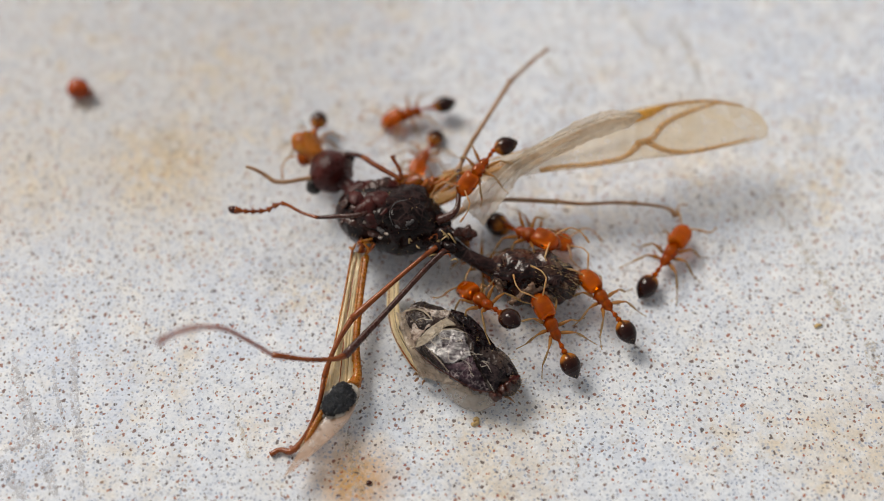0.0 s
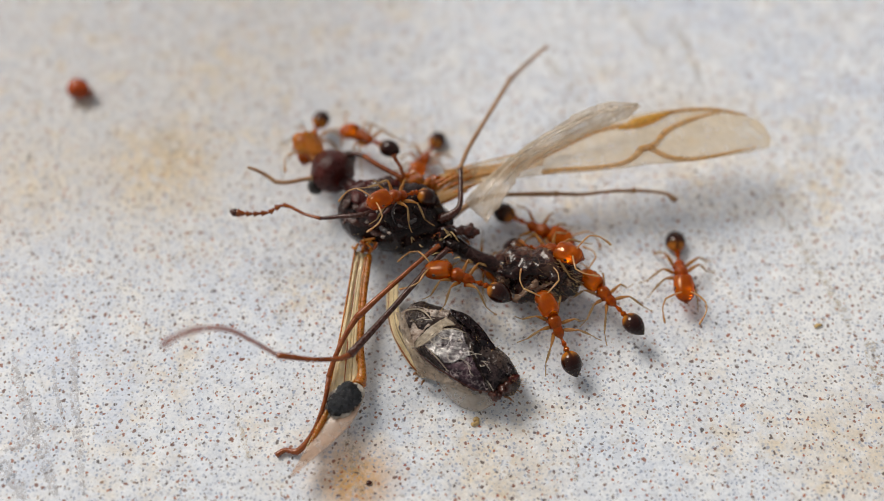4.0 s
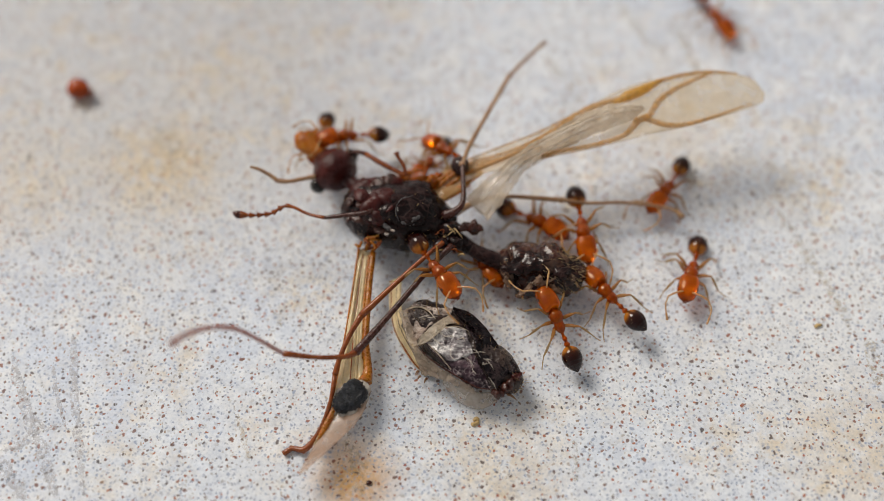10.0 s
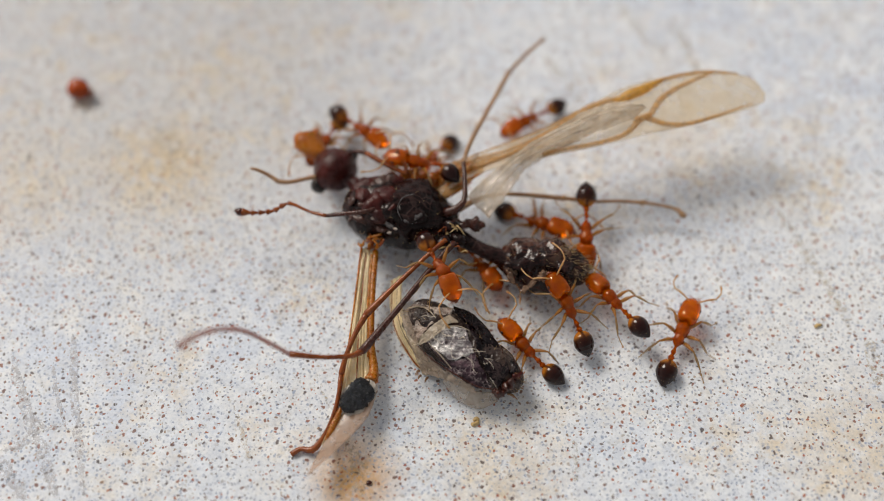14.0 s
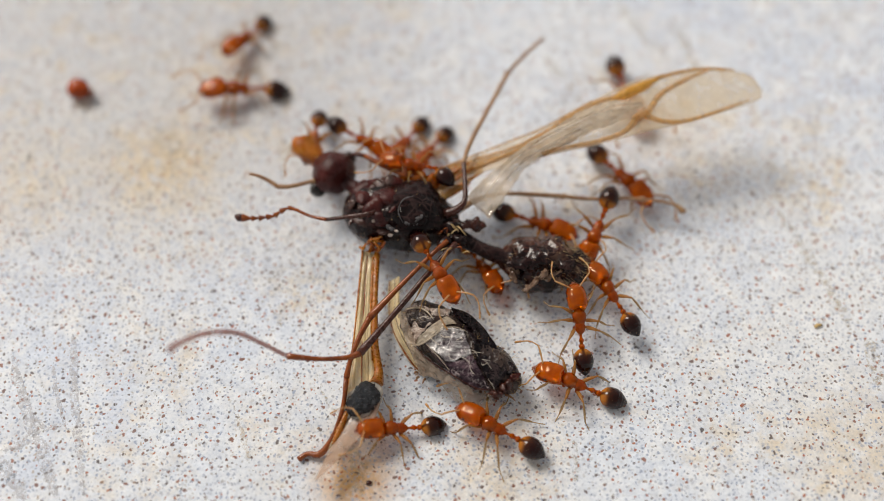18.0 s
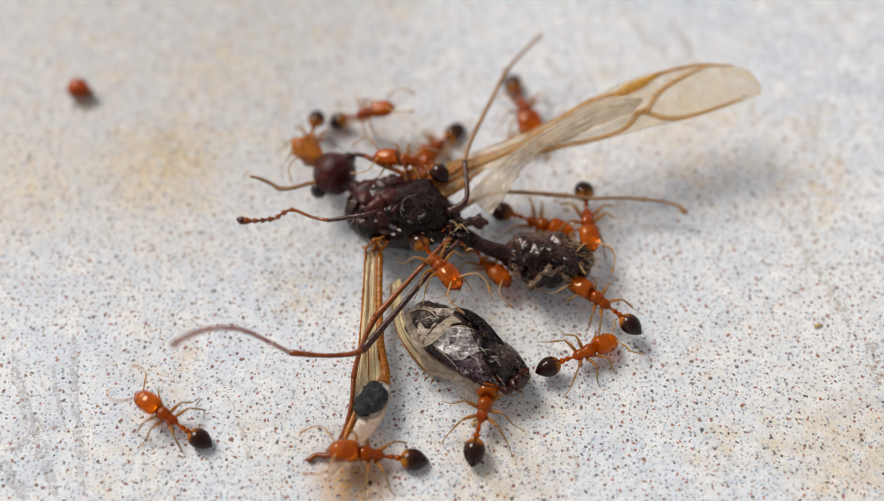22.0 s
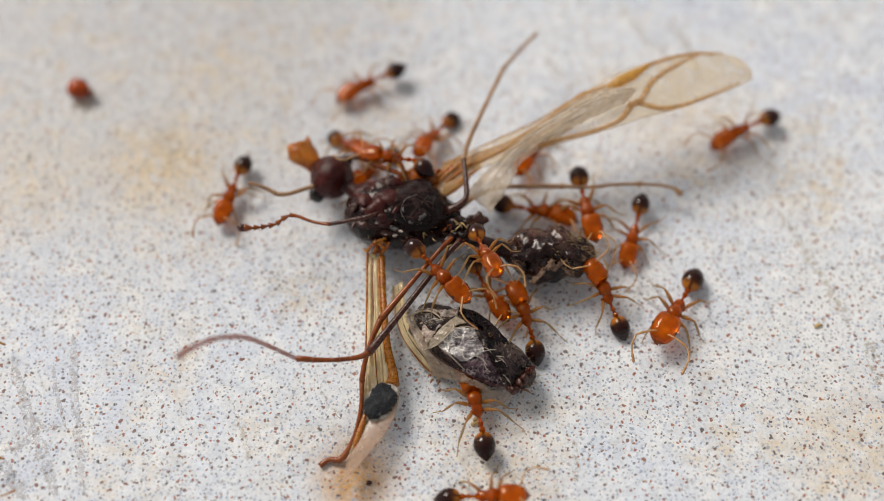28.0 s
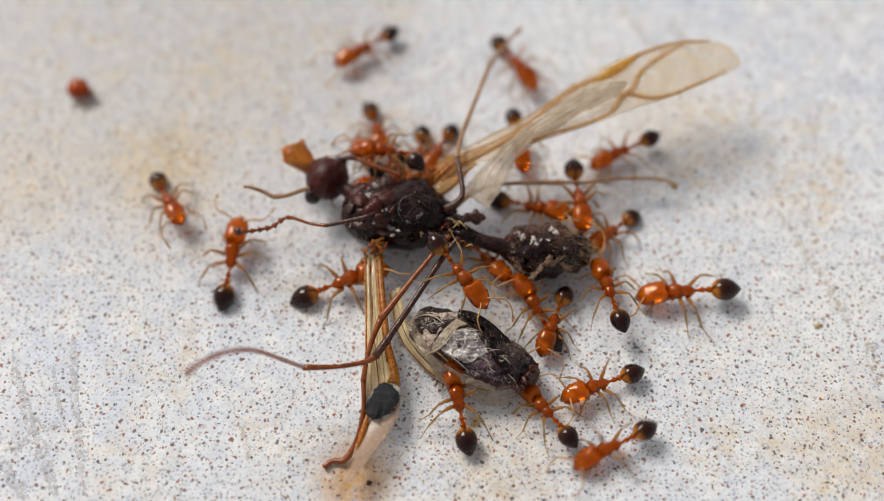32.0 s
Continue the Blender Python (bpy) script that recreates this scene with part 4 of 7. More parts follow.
    bm, at = blade([rel(p) for p in ((1.48, 1.19, 1.76), (2.57, 1.27, 1.96), (3.55, 1.4, 2.15), (4.53, 1.59, 2.34), (5.51, 1.72, 2.53), (6.48, 1.83, 2.72), (7.45, 1.98, 2.91), (8.44, 2.25, 2.97), (9.61, 2.57, 2.94), (10.85, 2.98, 2.9), (12.05, 3.43, 2.87), (12.6, 3.72, 2.86))],
                   [rel(p) for p in ((1.5, 1.72, 1.76), (2.6, 2.08, 1.96), (3.6, 2.41, 2.15), (4.6, 2.74, 2.34), (5.61, 3.22, 2.53), (6.64, 3.77, 2.72), (7.66, 4.28, 2.91), (8.7, 4.64, 2.97), (9.89, 4.9, 2.94), (11.12, 5.03, 2.9), (12.24, 4.78, 2.87), (12.66, 4.12, 2.86))], 66, 14, 0.08, 0.012, 4.0)
    part("wing", bm, M_WING, spread, "translucent cream wing with tan veins")
    for pts, r in [
        ([(1.09, 1.25, 1.68), (1.98, 1.36, 1.85), (2.97, 1.64, 2.04), (4.17, 2.12, 2.27), (5.19, 2.74, 2.46), (6.01, 3.3, 2.61), (6.83, 3.67, 2.76), (7.46, 3.81, 2.88)], [0.1, 0.1, 0.09, 0.1, 0.11, 0.12, 0.12, 0.1]),
        ([(7.26, 3.69, 2.84), (7.82, 3.9, 2.95), (8.41, 4.19, 2.98), (9.1, 4.62, 2.96)], [0.07, 0.2, 0.18, 0.05]),
        ([(8.89, 4.54, 2.97), (9.84, 4.85, 2.94), (10.77, 5.0, 2.91), (11.79, 4.96, 2.88)], [0.07, 0.08, 0.08, 0.04]),
        ([(10.87, 4.95, 2.91), (9.78, 4.39, 2.94), (8.97, 3.79, 2.96), (8.54, 3.12, 2.97), (8.07, 2.83, 2.99)], [0.05, 0.09, 0.1, 0.11, 0.13]),
        ([(8.07, 2.83, 2.99), (7.84, 2.48, 2.97), (7.43, 2.18, 2.9), (6.49, 1.97, 2.72), (5.52, 1.89, 2.53), (4.77, 1.74, 2.39)], [0.13, 0.1, 0.09, 0.08, 0.08, 0.1]),
        ([(8.32, 2.95, 2.98), (9.08, 2.66, 2.96), (9.92, 2.74, 2.93), (10.92, 3.11, 2.9), (12.16, 3.65, 2.86)], [0.11, 0.09, 0.08, 0.06, 0.03]),
        ([(1.39, 1.68, 1.74), (2.59, 1.89, 1.96), (3.58, 2.07, 2.15), (4.59, 2.5, 2.34), (5.61, 3.12, 2.53)], [0.06, 0.05, 0.05, 0.05, 0.03]),
        ([(1.5, 1.72, 1.76), (2.6, 2.1, 1.96), (3.6, 2.43, 2.15), (4.6, 2.76, 2.34), (5.62, 3.24, 2.53), (6.64, 3.77, 2.72)], [0.04, 0.03, 0.03, 0.03, 0.04, 0.05]),
        ([(1.39, 1.35, 1.74), (2.58, 1.5, 1.96), (3.67, 1.86, 2.17), (4.88, 2.45, 2.4)], [0.07, 0.06, 0.05, 0.03])]:
        broad = max(r) > 0.17
        part("wing_spot" if broad else "vein", tube([rel(p) for p in pts], r, 28, 8), M_STIGMA if broad else M_VEIN, spread, "golden wing spot" if broad else "")
    bm, at = blade([rel(p) for p in ((1.39, 1.25, 1.74), (2.37, 1.34, 1.93), (3.56, 1.64, 2.15), (4.75, 2.03, 2.38))], [rel(p) for p in ((1.49, 1.67, 1.76), (2.59, 1.93, 1.96), (3.69, 2.2, 2.17), (4.89, 2.69, 2.4))], 24, 8, 0.06, 0.012, 2.4)
    part("wing_panel", bm, M_GOLD, spread, "golden inner wing panel")
    rng = random.Random(31)
    for p, q, r in [((0.98, 0.60, 1.50), (2.39, 1.39, 2.10), (1.68, 1.00, 1.90)), ((1.10, 0.51, 1.50), (2.55, 1.17, 2.00), (1.80, 0.78, 1.80)), ((0.86, 0.68, 1.60), (2.27, 1.55, 2.20), (1.53, 1.12, 2.00)),
                    ((1.21, 0.46, 1.50), (2.28, 0.97, 1.80), (1.72, 0.62, 1.70)), ((0.74, 0.77, 1.60), (1.80, 1.48, 2.10), (1.21, 1.09, 1.90))]:
        part("wing_root", tube([rel(p), rel(r), rel(q)], [0.10, 0.08, 0.03], 12, 8), M_AMBER, spread, "amber wing root")
    bm, at = blade([rel(p) for p in ((0.55, 1.00, 1.75), (1.35, 1.45, 1.95), (2.45, 1.72, 2.10), (3.60, 1.90, 2.20))], [rel(p) for p in ((1.25, 0.30, 1.70), (2.00, 0.75, 1.85), (2.75, 1.30, 2.00), (3.60, 1.80, 2.16))], 20, 14, 0.16, 0.014, 9.0)
    crumple(bm, 0.06, 0.4, 2.1, True)
    part("root_skin", bm, M_GOLD, spread, "crumpled amber skin at the wing root")
    bm, at = blade([rel(p) for p in ((2.89, -0.38, 1.60), (3.62, 0.49, 1.90), (4.21, 1.34, 2.20), (5.29, 1.92, 2.50), (6.65, 2.35, 2.90), (7.71, 2.66, 3.20), (8.32, 3.04, 3.40))],
                   [rel(p) for p in ((2.11, 0.30, 1.90), (2.83, 0.99, 2.20), (3.71, 1.54, 2.60), (4.68, 2.09, 3.00), (6.04, 2.76, 3.40), (7.11, 3.09, 3.60), (8.19, 3.07, 3.50))], 60, 16, 0.40, 0.012, 7.0, 0.05)
    crumple(bm, 0.07, 0.45, 3.3, True)
    crinkled = part("wing", bm, M_SILVER, spread, "crumpled silvery wing")
    # pale tubes along the folds stand in for glints on the wing
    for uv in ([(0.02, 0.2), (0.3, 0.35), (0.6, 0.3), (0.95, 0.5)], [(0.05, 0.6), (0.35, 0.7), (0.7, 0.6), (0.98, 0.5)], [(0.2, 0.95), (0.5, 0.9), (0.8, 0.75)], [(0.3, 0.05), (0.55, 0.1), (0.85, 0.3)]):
        part("crease", tube([tuple(at(u, v) + Vector((0, 0, 0.02))) for u, v in uv], [0.015, 0.035, 0.04, 0.015], 24, 5), M_CREASE_GLINT, crinkled)
    return dead, spread, hinge, crinkled, hind, Vector((1.80, -0.06, 1.60)) * MM, raised, fore, cross


def husk():
    """Torn abdomen shell of another insect."""
    ob = new("insect_husk")
    tagged(ob, "crumpled black shiny insect abdomen shell with flaking silvery skin", "insect husk")
    a, b = Vector((-1.85, 1.32, 0.85)), Vector((1.76, -1.42, 0.65))
    form = [(0, 0.62, 0.36), (0.05, 0.88, 0.56), (0.18, 1.10, 0.82), (0.40, 1.20, 0.92), (0.60, 1.14, 0.86), (0.78, 0.92, 0.72), (0.88, 0.74, 0.56), (0.96, 0.54, 0.40), (1, 0.30, 0.24)]
    bm = bmesh.new()
    away = (b - a).cross(Vector((0, 0, 1))).normalized() * -0.24
    ovoid(bm, (a + b) / 2 + away, b - a, [(u, w * 0.74, h * 0.94) for u, w, h in form], 44, 56)
    crumple(bm, 0.10, 1.1, 6.0)
    crumple(bm, 0.04, 0.35, 3.0, True)
    shell_ob = part("shell", bm, M_HUSK, ob, "dark crumpled shell")
    # facets of hard and dry skin
    for p, q, wave, m, name, label in [
        ([(-1.17, -0.03, 1.60), (-0.60, 0.42, 1.77), (0.12, 0.38, 1.68)], [(-0.47, -0.68, 1.53), (-0.11, -0.66, 1.62), (0.33, -0.46, 1.66)], 0.10, M_PLATE, "back_plate", "silvery wrinkled plate"),
        ([(-1.17, -0.05, 1.60), (-0.47, -0.69, 1.52), (0.35, -0.47, 1.65)], [(-0.38, -1.00, 1.31), (0.26, -1.39, 1.13), (0.93, -1.48, 1.15)], 0.10, M_PURPLE, "back_plate", "glossy purple-brown plate"),
        ([(-1.57, -0.08, 1.42), (-1.26, 0.24, 1.68), (-0.84, 0.60, 1.77), (-0.45, 0.90, 1.68)], [(-1.17, -0.03, 1.60), (-0.96, 0.11, 1.73), (-0.60, 0.42, 1.77), (-0.15, 0.64, 1.70)], 0.06, M_CREAM, "skin_flake", "pale dry skin"),
        ([(-1.91, 1.35, 1.21), (-1.50, 1.49, 1.34), (-0.84, 1.22, 1.62), (-0.32, 1.28, 1.43)], [(-1.57, -0.05, 1.36), (-1.30, 0.30, 1.56), (-0.89, 0.67, 1.64), (-0.43, 0.93, 1.61)], 0.22, M_BROWNSKIN, "torn_skin", "brown torn skin"),
        ([(-2.10, 1.37, 1.09), (-1.89, 0.38, 1.39), (-1.57, -0.36, 1.23), (-1.30, -0.80, 0.88)], [(-1.84, 1.33, 1.24), (-1.54, 0.15, 1.53), (-1.17, -0.52, 1.36), (-0.65, -1.05, 1.15)], 0.30, M_TATTER, "torn_skin", "brown see-through torn skin"),
        ([(-1.54, -0.08, 1.41), (-1.02, -0.60, 1.40), (-0.38, -1.03, 1.30), (0.31, -1.42, 1.11)], [(-1.34, -0.73, 0.71), (-0.84, -1.03, 1.03), (-0.29, -1.29, 1.08), (0.39, -1.57, 0.98)], 0.22, M_TATTER, "torn_skin", "brown see-through torn skin"),
        ([(-0.31, 1.41, 1.30), (0.35, 1.23, 1.10), (0.96, 0.38, 1.26), (1.38, -0.55, 1.29), (1.51, -0.92, 1.22)], [(-0.13, 0.89, 1.61), (0.23, 0.32, 1.68), (0.44, -0.47, 1.65), (0.78, -1.06, 1.45), (1.08, -1.48, 1.14)], 0.16, M_FLANK, "flank_plate", "glossy black flank"),
        ([(-0.26, 1.11, 1.58), (0.09, 1.08, 1.48), (0.48, 0.82, 1.43)], [(-0.12, 0.77, 1.69), (0.18, 0.61, 1.68), (0.51, 0.31, 1.62)], 0.10, M_FLANK, "flank_plate", "glossy black flank")]:
        bm, at = blade(p, q, 40, 22, wave, 0.03, p[0][0] + 4, 0.0)
        crumple(bm, 0.07, 0.55, p[1][1], True)
        crumple(bm, 0.03, 0.16, p[1][0], True)
        part(name, bm, m, shell_ob, label)
    for pts, r, m in [([(-1.52, -0.10, 1.49), (-1.02, -0.61, 1.47), (-0.38, -1.03, 1.39), (0.44, -1.44, 1.19), (1.00, -1.52, 1.14)], [0.012, 0.028, 0.028, 0.024, 0.012], M_DARKLEG),
                      ([(-1.61, -0.09, 1.44), (-1.17, -0.04, 1.66), (-0.60, 0.41, 1.83), (-0.63, 0.75, 1.77)], [0.02, 0.03, 0.03, 0.015], M_CREAM),
                      ([(-0.60, 0.39, 1.82), (-0.16, 0.42, 1.81), (0.21, 0.29, 1.74)], [0.025, 0.02, 0.01], M_CREAM),
                      ([(-1.11, -0.13, 1.65), (-0.71, -0.57, 1.60), (-0.38, -0.94, 1.44)], [0.015, 0.02, 0.01], M_CREAM),
                      ([(-1.84, 1.37, 1.25), (-1.40, 1.30, 1.50), (-1.12, 1.07, 1.67), (-0.89, 0.73, 1.76)], [0.02, 0.04, 0.03, 0.01], M_CREAM)]:
        part("seam", tube(pts, r, 20, 6), m, shell_ob, "dry seam")
    # short pale strokes stand in for glints along the shell's creases
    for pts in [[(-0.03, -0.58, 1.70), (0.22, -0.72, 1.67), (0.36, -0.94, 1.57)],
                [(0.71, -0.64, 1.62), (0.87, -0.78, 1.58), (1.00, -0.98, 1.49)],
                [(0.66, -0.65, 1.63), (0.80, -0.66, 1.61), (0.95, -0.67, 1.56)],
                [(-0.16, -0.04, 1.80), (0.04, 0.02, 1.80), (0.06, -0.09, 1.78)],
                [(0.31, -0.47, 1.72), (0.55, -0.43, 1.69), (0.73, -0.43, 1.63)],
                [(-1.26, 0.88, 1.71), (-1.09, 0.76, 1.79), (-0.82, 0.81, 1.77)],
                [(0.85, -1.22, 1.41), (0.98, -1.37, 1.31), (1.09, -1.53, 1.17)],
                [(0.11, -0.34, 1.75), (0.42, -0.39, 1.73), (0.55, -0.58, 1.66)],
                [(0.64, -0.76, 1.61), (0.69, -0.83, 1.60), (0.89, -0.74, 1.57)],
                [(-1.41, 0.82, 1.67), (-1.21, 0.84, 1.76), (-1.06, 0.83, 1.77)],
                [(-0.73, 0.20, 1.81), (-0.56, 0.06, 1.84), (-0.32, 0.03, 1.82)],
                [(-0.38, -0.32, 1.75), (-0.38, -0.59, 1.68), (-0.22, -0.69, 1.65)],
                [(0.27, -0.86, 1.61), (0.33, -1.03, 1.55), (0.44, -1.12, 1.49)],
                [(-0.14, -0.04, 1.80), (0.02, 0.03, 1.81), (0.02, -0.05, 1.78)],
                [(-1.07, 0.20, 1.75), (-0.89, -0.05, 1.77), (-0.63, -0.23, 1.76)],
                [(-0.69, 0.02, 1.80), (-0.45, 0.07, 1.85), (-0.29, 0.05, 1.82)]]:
        part("crease", tube(pts, [0.004, 0.013, 0.005], 8, 5), M_CREASE_GLINT, shell_ob)
    for i, c in enumerate([(1.32, -1.45, 1.08), (1.54, -1.30, 1.09), (1.73, -1.00, 1.04), (1.15, -1.57, 1.00), (1.61, -0.79, 1.12)]):
        bm = bmesh.new()
        ovoid(bm, c, (0.30, (-0.2, 0.2)[i % 2], 0.1), egg(8, 0.5, 1.2, 0.13 + 0.02 * i, 0.13), 16, 12)
        crumple(bm, 0.12, 0.15, i * 1.3)
        part("tail_lump", bm, (M_DARKLEG, M_DARKLEG, M_MAROON, M_DARKLEG, M_FLANK)[i], shell_ob)
    bm, at = blade([(-0.65, -0.95, 0.30), (-0.15, -1.48, 0.12), (0.52, -1.76, 0.08), (1.15, -1.50, 0.08)], [(-0.65, -0.84, 0.70), (-0.10, -1.16, 0.60), (0.55, -1.36, 0.60), (1.10, -1.32, 0.50)], 20, 6, 0.08, 0.012, 3.3)
    part("wing_scrap", bm, M_FLAKE, ob, "clear torn wing edge")
    bm, at = blade([(-2.45, 2.75, 0.60), (-2.48, 1.87, 0.40), (-2.23, 0.85, 0.30), (-1.73, -0.04, 0.20), (-1.22, -0.60, 0.15)], [(-2.06, 2.86, 0.80), (-2.05, 1.82, 0.70), (-1.84, 0.87, 0.70), (-1.40, 0.03, 0.70), (-0.93, -0.54, 0.60)], 24, 6, 0.08, 0.014, 5.2, 0.1)
    strip = part("wing_scrap", bm, M_FOLD, ob, "narrow tan wing strip along the shell")
    for v, r, m in ((0.1, 0.03, M_BROWNLEG), (0.35, 0.045, M_FOLD), (0.55, 0.018, M_DARKLEG), (0.8, 0.04, M_FOLD)):
        vein(at, [(0, v), (0.4, v - 0.02), (0.75, v), (1, v + 0.05)], [r * 0.7, r, r * 0.9, r * 0.5], strip, m)
    for i, spot in enumerate([(1.69, -1.20, 0.60), (1.57, -0.88, 0.60), (1.47, -1.44, 0.60), (-1.40, -0.67, 0.30), (-1.18, -0.75, 0.30), (-1.46, -0.50, 0.30)]):
        p = Vector(spot)
        q = p + Vector((0.30 if i < 3 else -0.08, (-0.12, 0.12, -0.25, -0.16, -0.2, -0.1)[i], 0.08))
        part("claw", tube([tuple(p), tuple((p + q) / 2 + Vector((0, 0, 0.08))), tuple(q)], [0.05, 0.04, 0.012], 8, 6), M_TANLEG, ob)
    part("bristle_fuzz", bristles(shell_ob, 140, 0.34, 9, 0.006), M_HAIR, shell_ob)
    return ob


def crumb():
    ob = new("black_crumb")
    tagged(ob, "rough charred black crumb with a pale rim on a wing", "crumb")
    bm = bmesh.new()
    ovoid(bm, (0, 0, 0.1), (0.98, 0.68, 0.1), egg(10, 0.5, 1.8, 0.42, 0.26), 40, 34)
    crumple(bm, 0.10, 0.4, 1.0)
    crumple(bm, 0.07, 0.13, 6.0, True)
    part("core", bm, M_CRUMB, ob, "rough black lump")
    bm = bmesh.new()
    ovoid(bm, (0.03, 0.02, -0.06), (1.16, 0.80, 0.1), egg(10, 0.5, 1.8, 0.50, 0.12), 30, 22)
    crumple(bm, 0.16, 0.3, 4.0)
    part("rim", bm, M_RIM, ob, "pale dried rim")
    return ob


def lost_head():
    ob = new("severed_ant_head")
    tagged(ob, "detached rust-red ant head lying alone on the tile", "ant head")
    bm = bmesh.new()
    ovoid(bm, (0, 0, 0.38), (0.78, -0.35, 0.05), [(0, 0.15, 0.12), (0.08, 0.30, 0.24), (0.3, 0.40, 0.33), (0.6, 0.38, 0.32), (0.85, 0.27, 0.22), (1, 0.08, 0.08)], 18, 16)
    crumple(bm, 0.03, 0.4, 2.0)
    skull = part("skull", bm, M_REDHEAD, ob, "glossy rust-red skull")
    for s in (1, -1):
        bm = bmesh.new()
        ovoid(bm, (0.05 + 0.15 * s, 0.33 * s - 0.02, 0.5), (0.12, -0.05, 0), egg(8, 0.5, 1, 0.05, 0.05), 10, 8)
        part("eye", bm, M_EYE, skull)
        part("mandible", tube([(0.36, -0.16 + 0.1 * s, 0.36), (0.50, -0.20 + 0.12 * s, 0.33), (0.58, -0.26 + 0.02 * s, 0.32)], [0.07, 0.06, 0.02], 8, 6), M_JAW, skull)
    return ob


def flake_bits():
    """Tiny tan scraps beside the husk; the last one stands in for a sparkle on the tile."""
    for x, y, k in [(1.13, -6.43, 1), (1.07, -6.57, 2), (-2.32, -8.59, 3), (12.86, -2.99, 4)]:
        bm = bmesh.new()
        ovoid(bm, (0, 0, 0.05), (0.24, 0.1, 0.02), egg(6, 0.5, 1.4, 0.07, 0.05), 10, 8)
        crumple(bm, 0.06, 0.12, k * 1.7)
        ob = part("debris_scrap", bm, M_DARKLEG if k == 3 else M_HAIR, at=(x, y, 0.0))
        tagged(ob, "tiny dark brown scrap on the tile" if k == 3 else "tiny tan dried scrap and sparkle mark on the tile", "debris", "scattered scraps")


dead, wing_joint, HINGE, crinkled_wing, hind_leg, HIND_HIP, raised_leg, fore_leg, crossed_legs = dead_ant()
shell_husk = husk()
black_crumb = crumb()
red_head = lost_head()
red_head.location = Vector((-13.80, 6.88, 0.00)) * MM
flake_bits()


# ---- worker ants ----
HIPS = {"front": (0.36, 0.13, 0.56), "mid": (0.10, 0.15, 0.54), "hind": (-0.16, 0.14, 0.54)}
KNEES = {"front": (0.40, 0.42, 0.22), "mid": (0.00, 0.60, 0.26), "hind": (-0.42, 0.50, 0.26)}
ANKLES = {"front": (0.66, 0.72, -0.36), "mid": (-0.02, 0.98, -0.36), "hind": (-0.80, 0.86, -0.34)}
TOES = {"front": (0.95, 0.84, -0.53), "mid": (0.02, 1.36, -0.51), "hind": (-1.22, 1.10, -0.51)}


def body(bm, rows, axis, seg=24, n=30, power=2.0, at=(0, 0, 0)):
    """A smooth body along an axis from a place: rows of (way along it, half width, height above, depth below); power above 2 squares its section."""
    a, o = Vector(axis), Vector(at)
    d = a.normalized()
    side = Vector((0, 1, 0))
    top = d.cross(side)
    if top.z < 0:
        top = -top
    line = curve_points(rows, n)
    loops = []
    for u, w, up, down in line:
        ring = []
        for k in range(seg):
            t = k * math.tau / seg
            c, s = math.cos(t), math.sin(t)
            c, s = math.copysign(abs(c) ** (2 / power), c), math.copysign(abs(s) ** (2 / power), s)
            ring.append(bm.verts.new(o + a * u + side * (max(w, 0.004) * c) + top * (max(up if s > 0 else down, 0.004) * s)))
        loops.append(ring)
    for p, q in zip(loops, loops[1:]):
        for k in range(seg):
            bm.faces.new((p[k], p[(k + 1) % seg], q[(k + 1) % seg], q[k]))
    bm.faces.new(loops[0])
    bm.faces.new(loops[-1])
    return bm


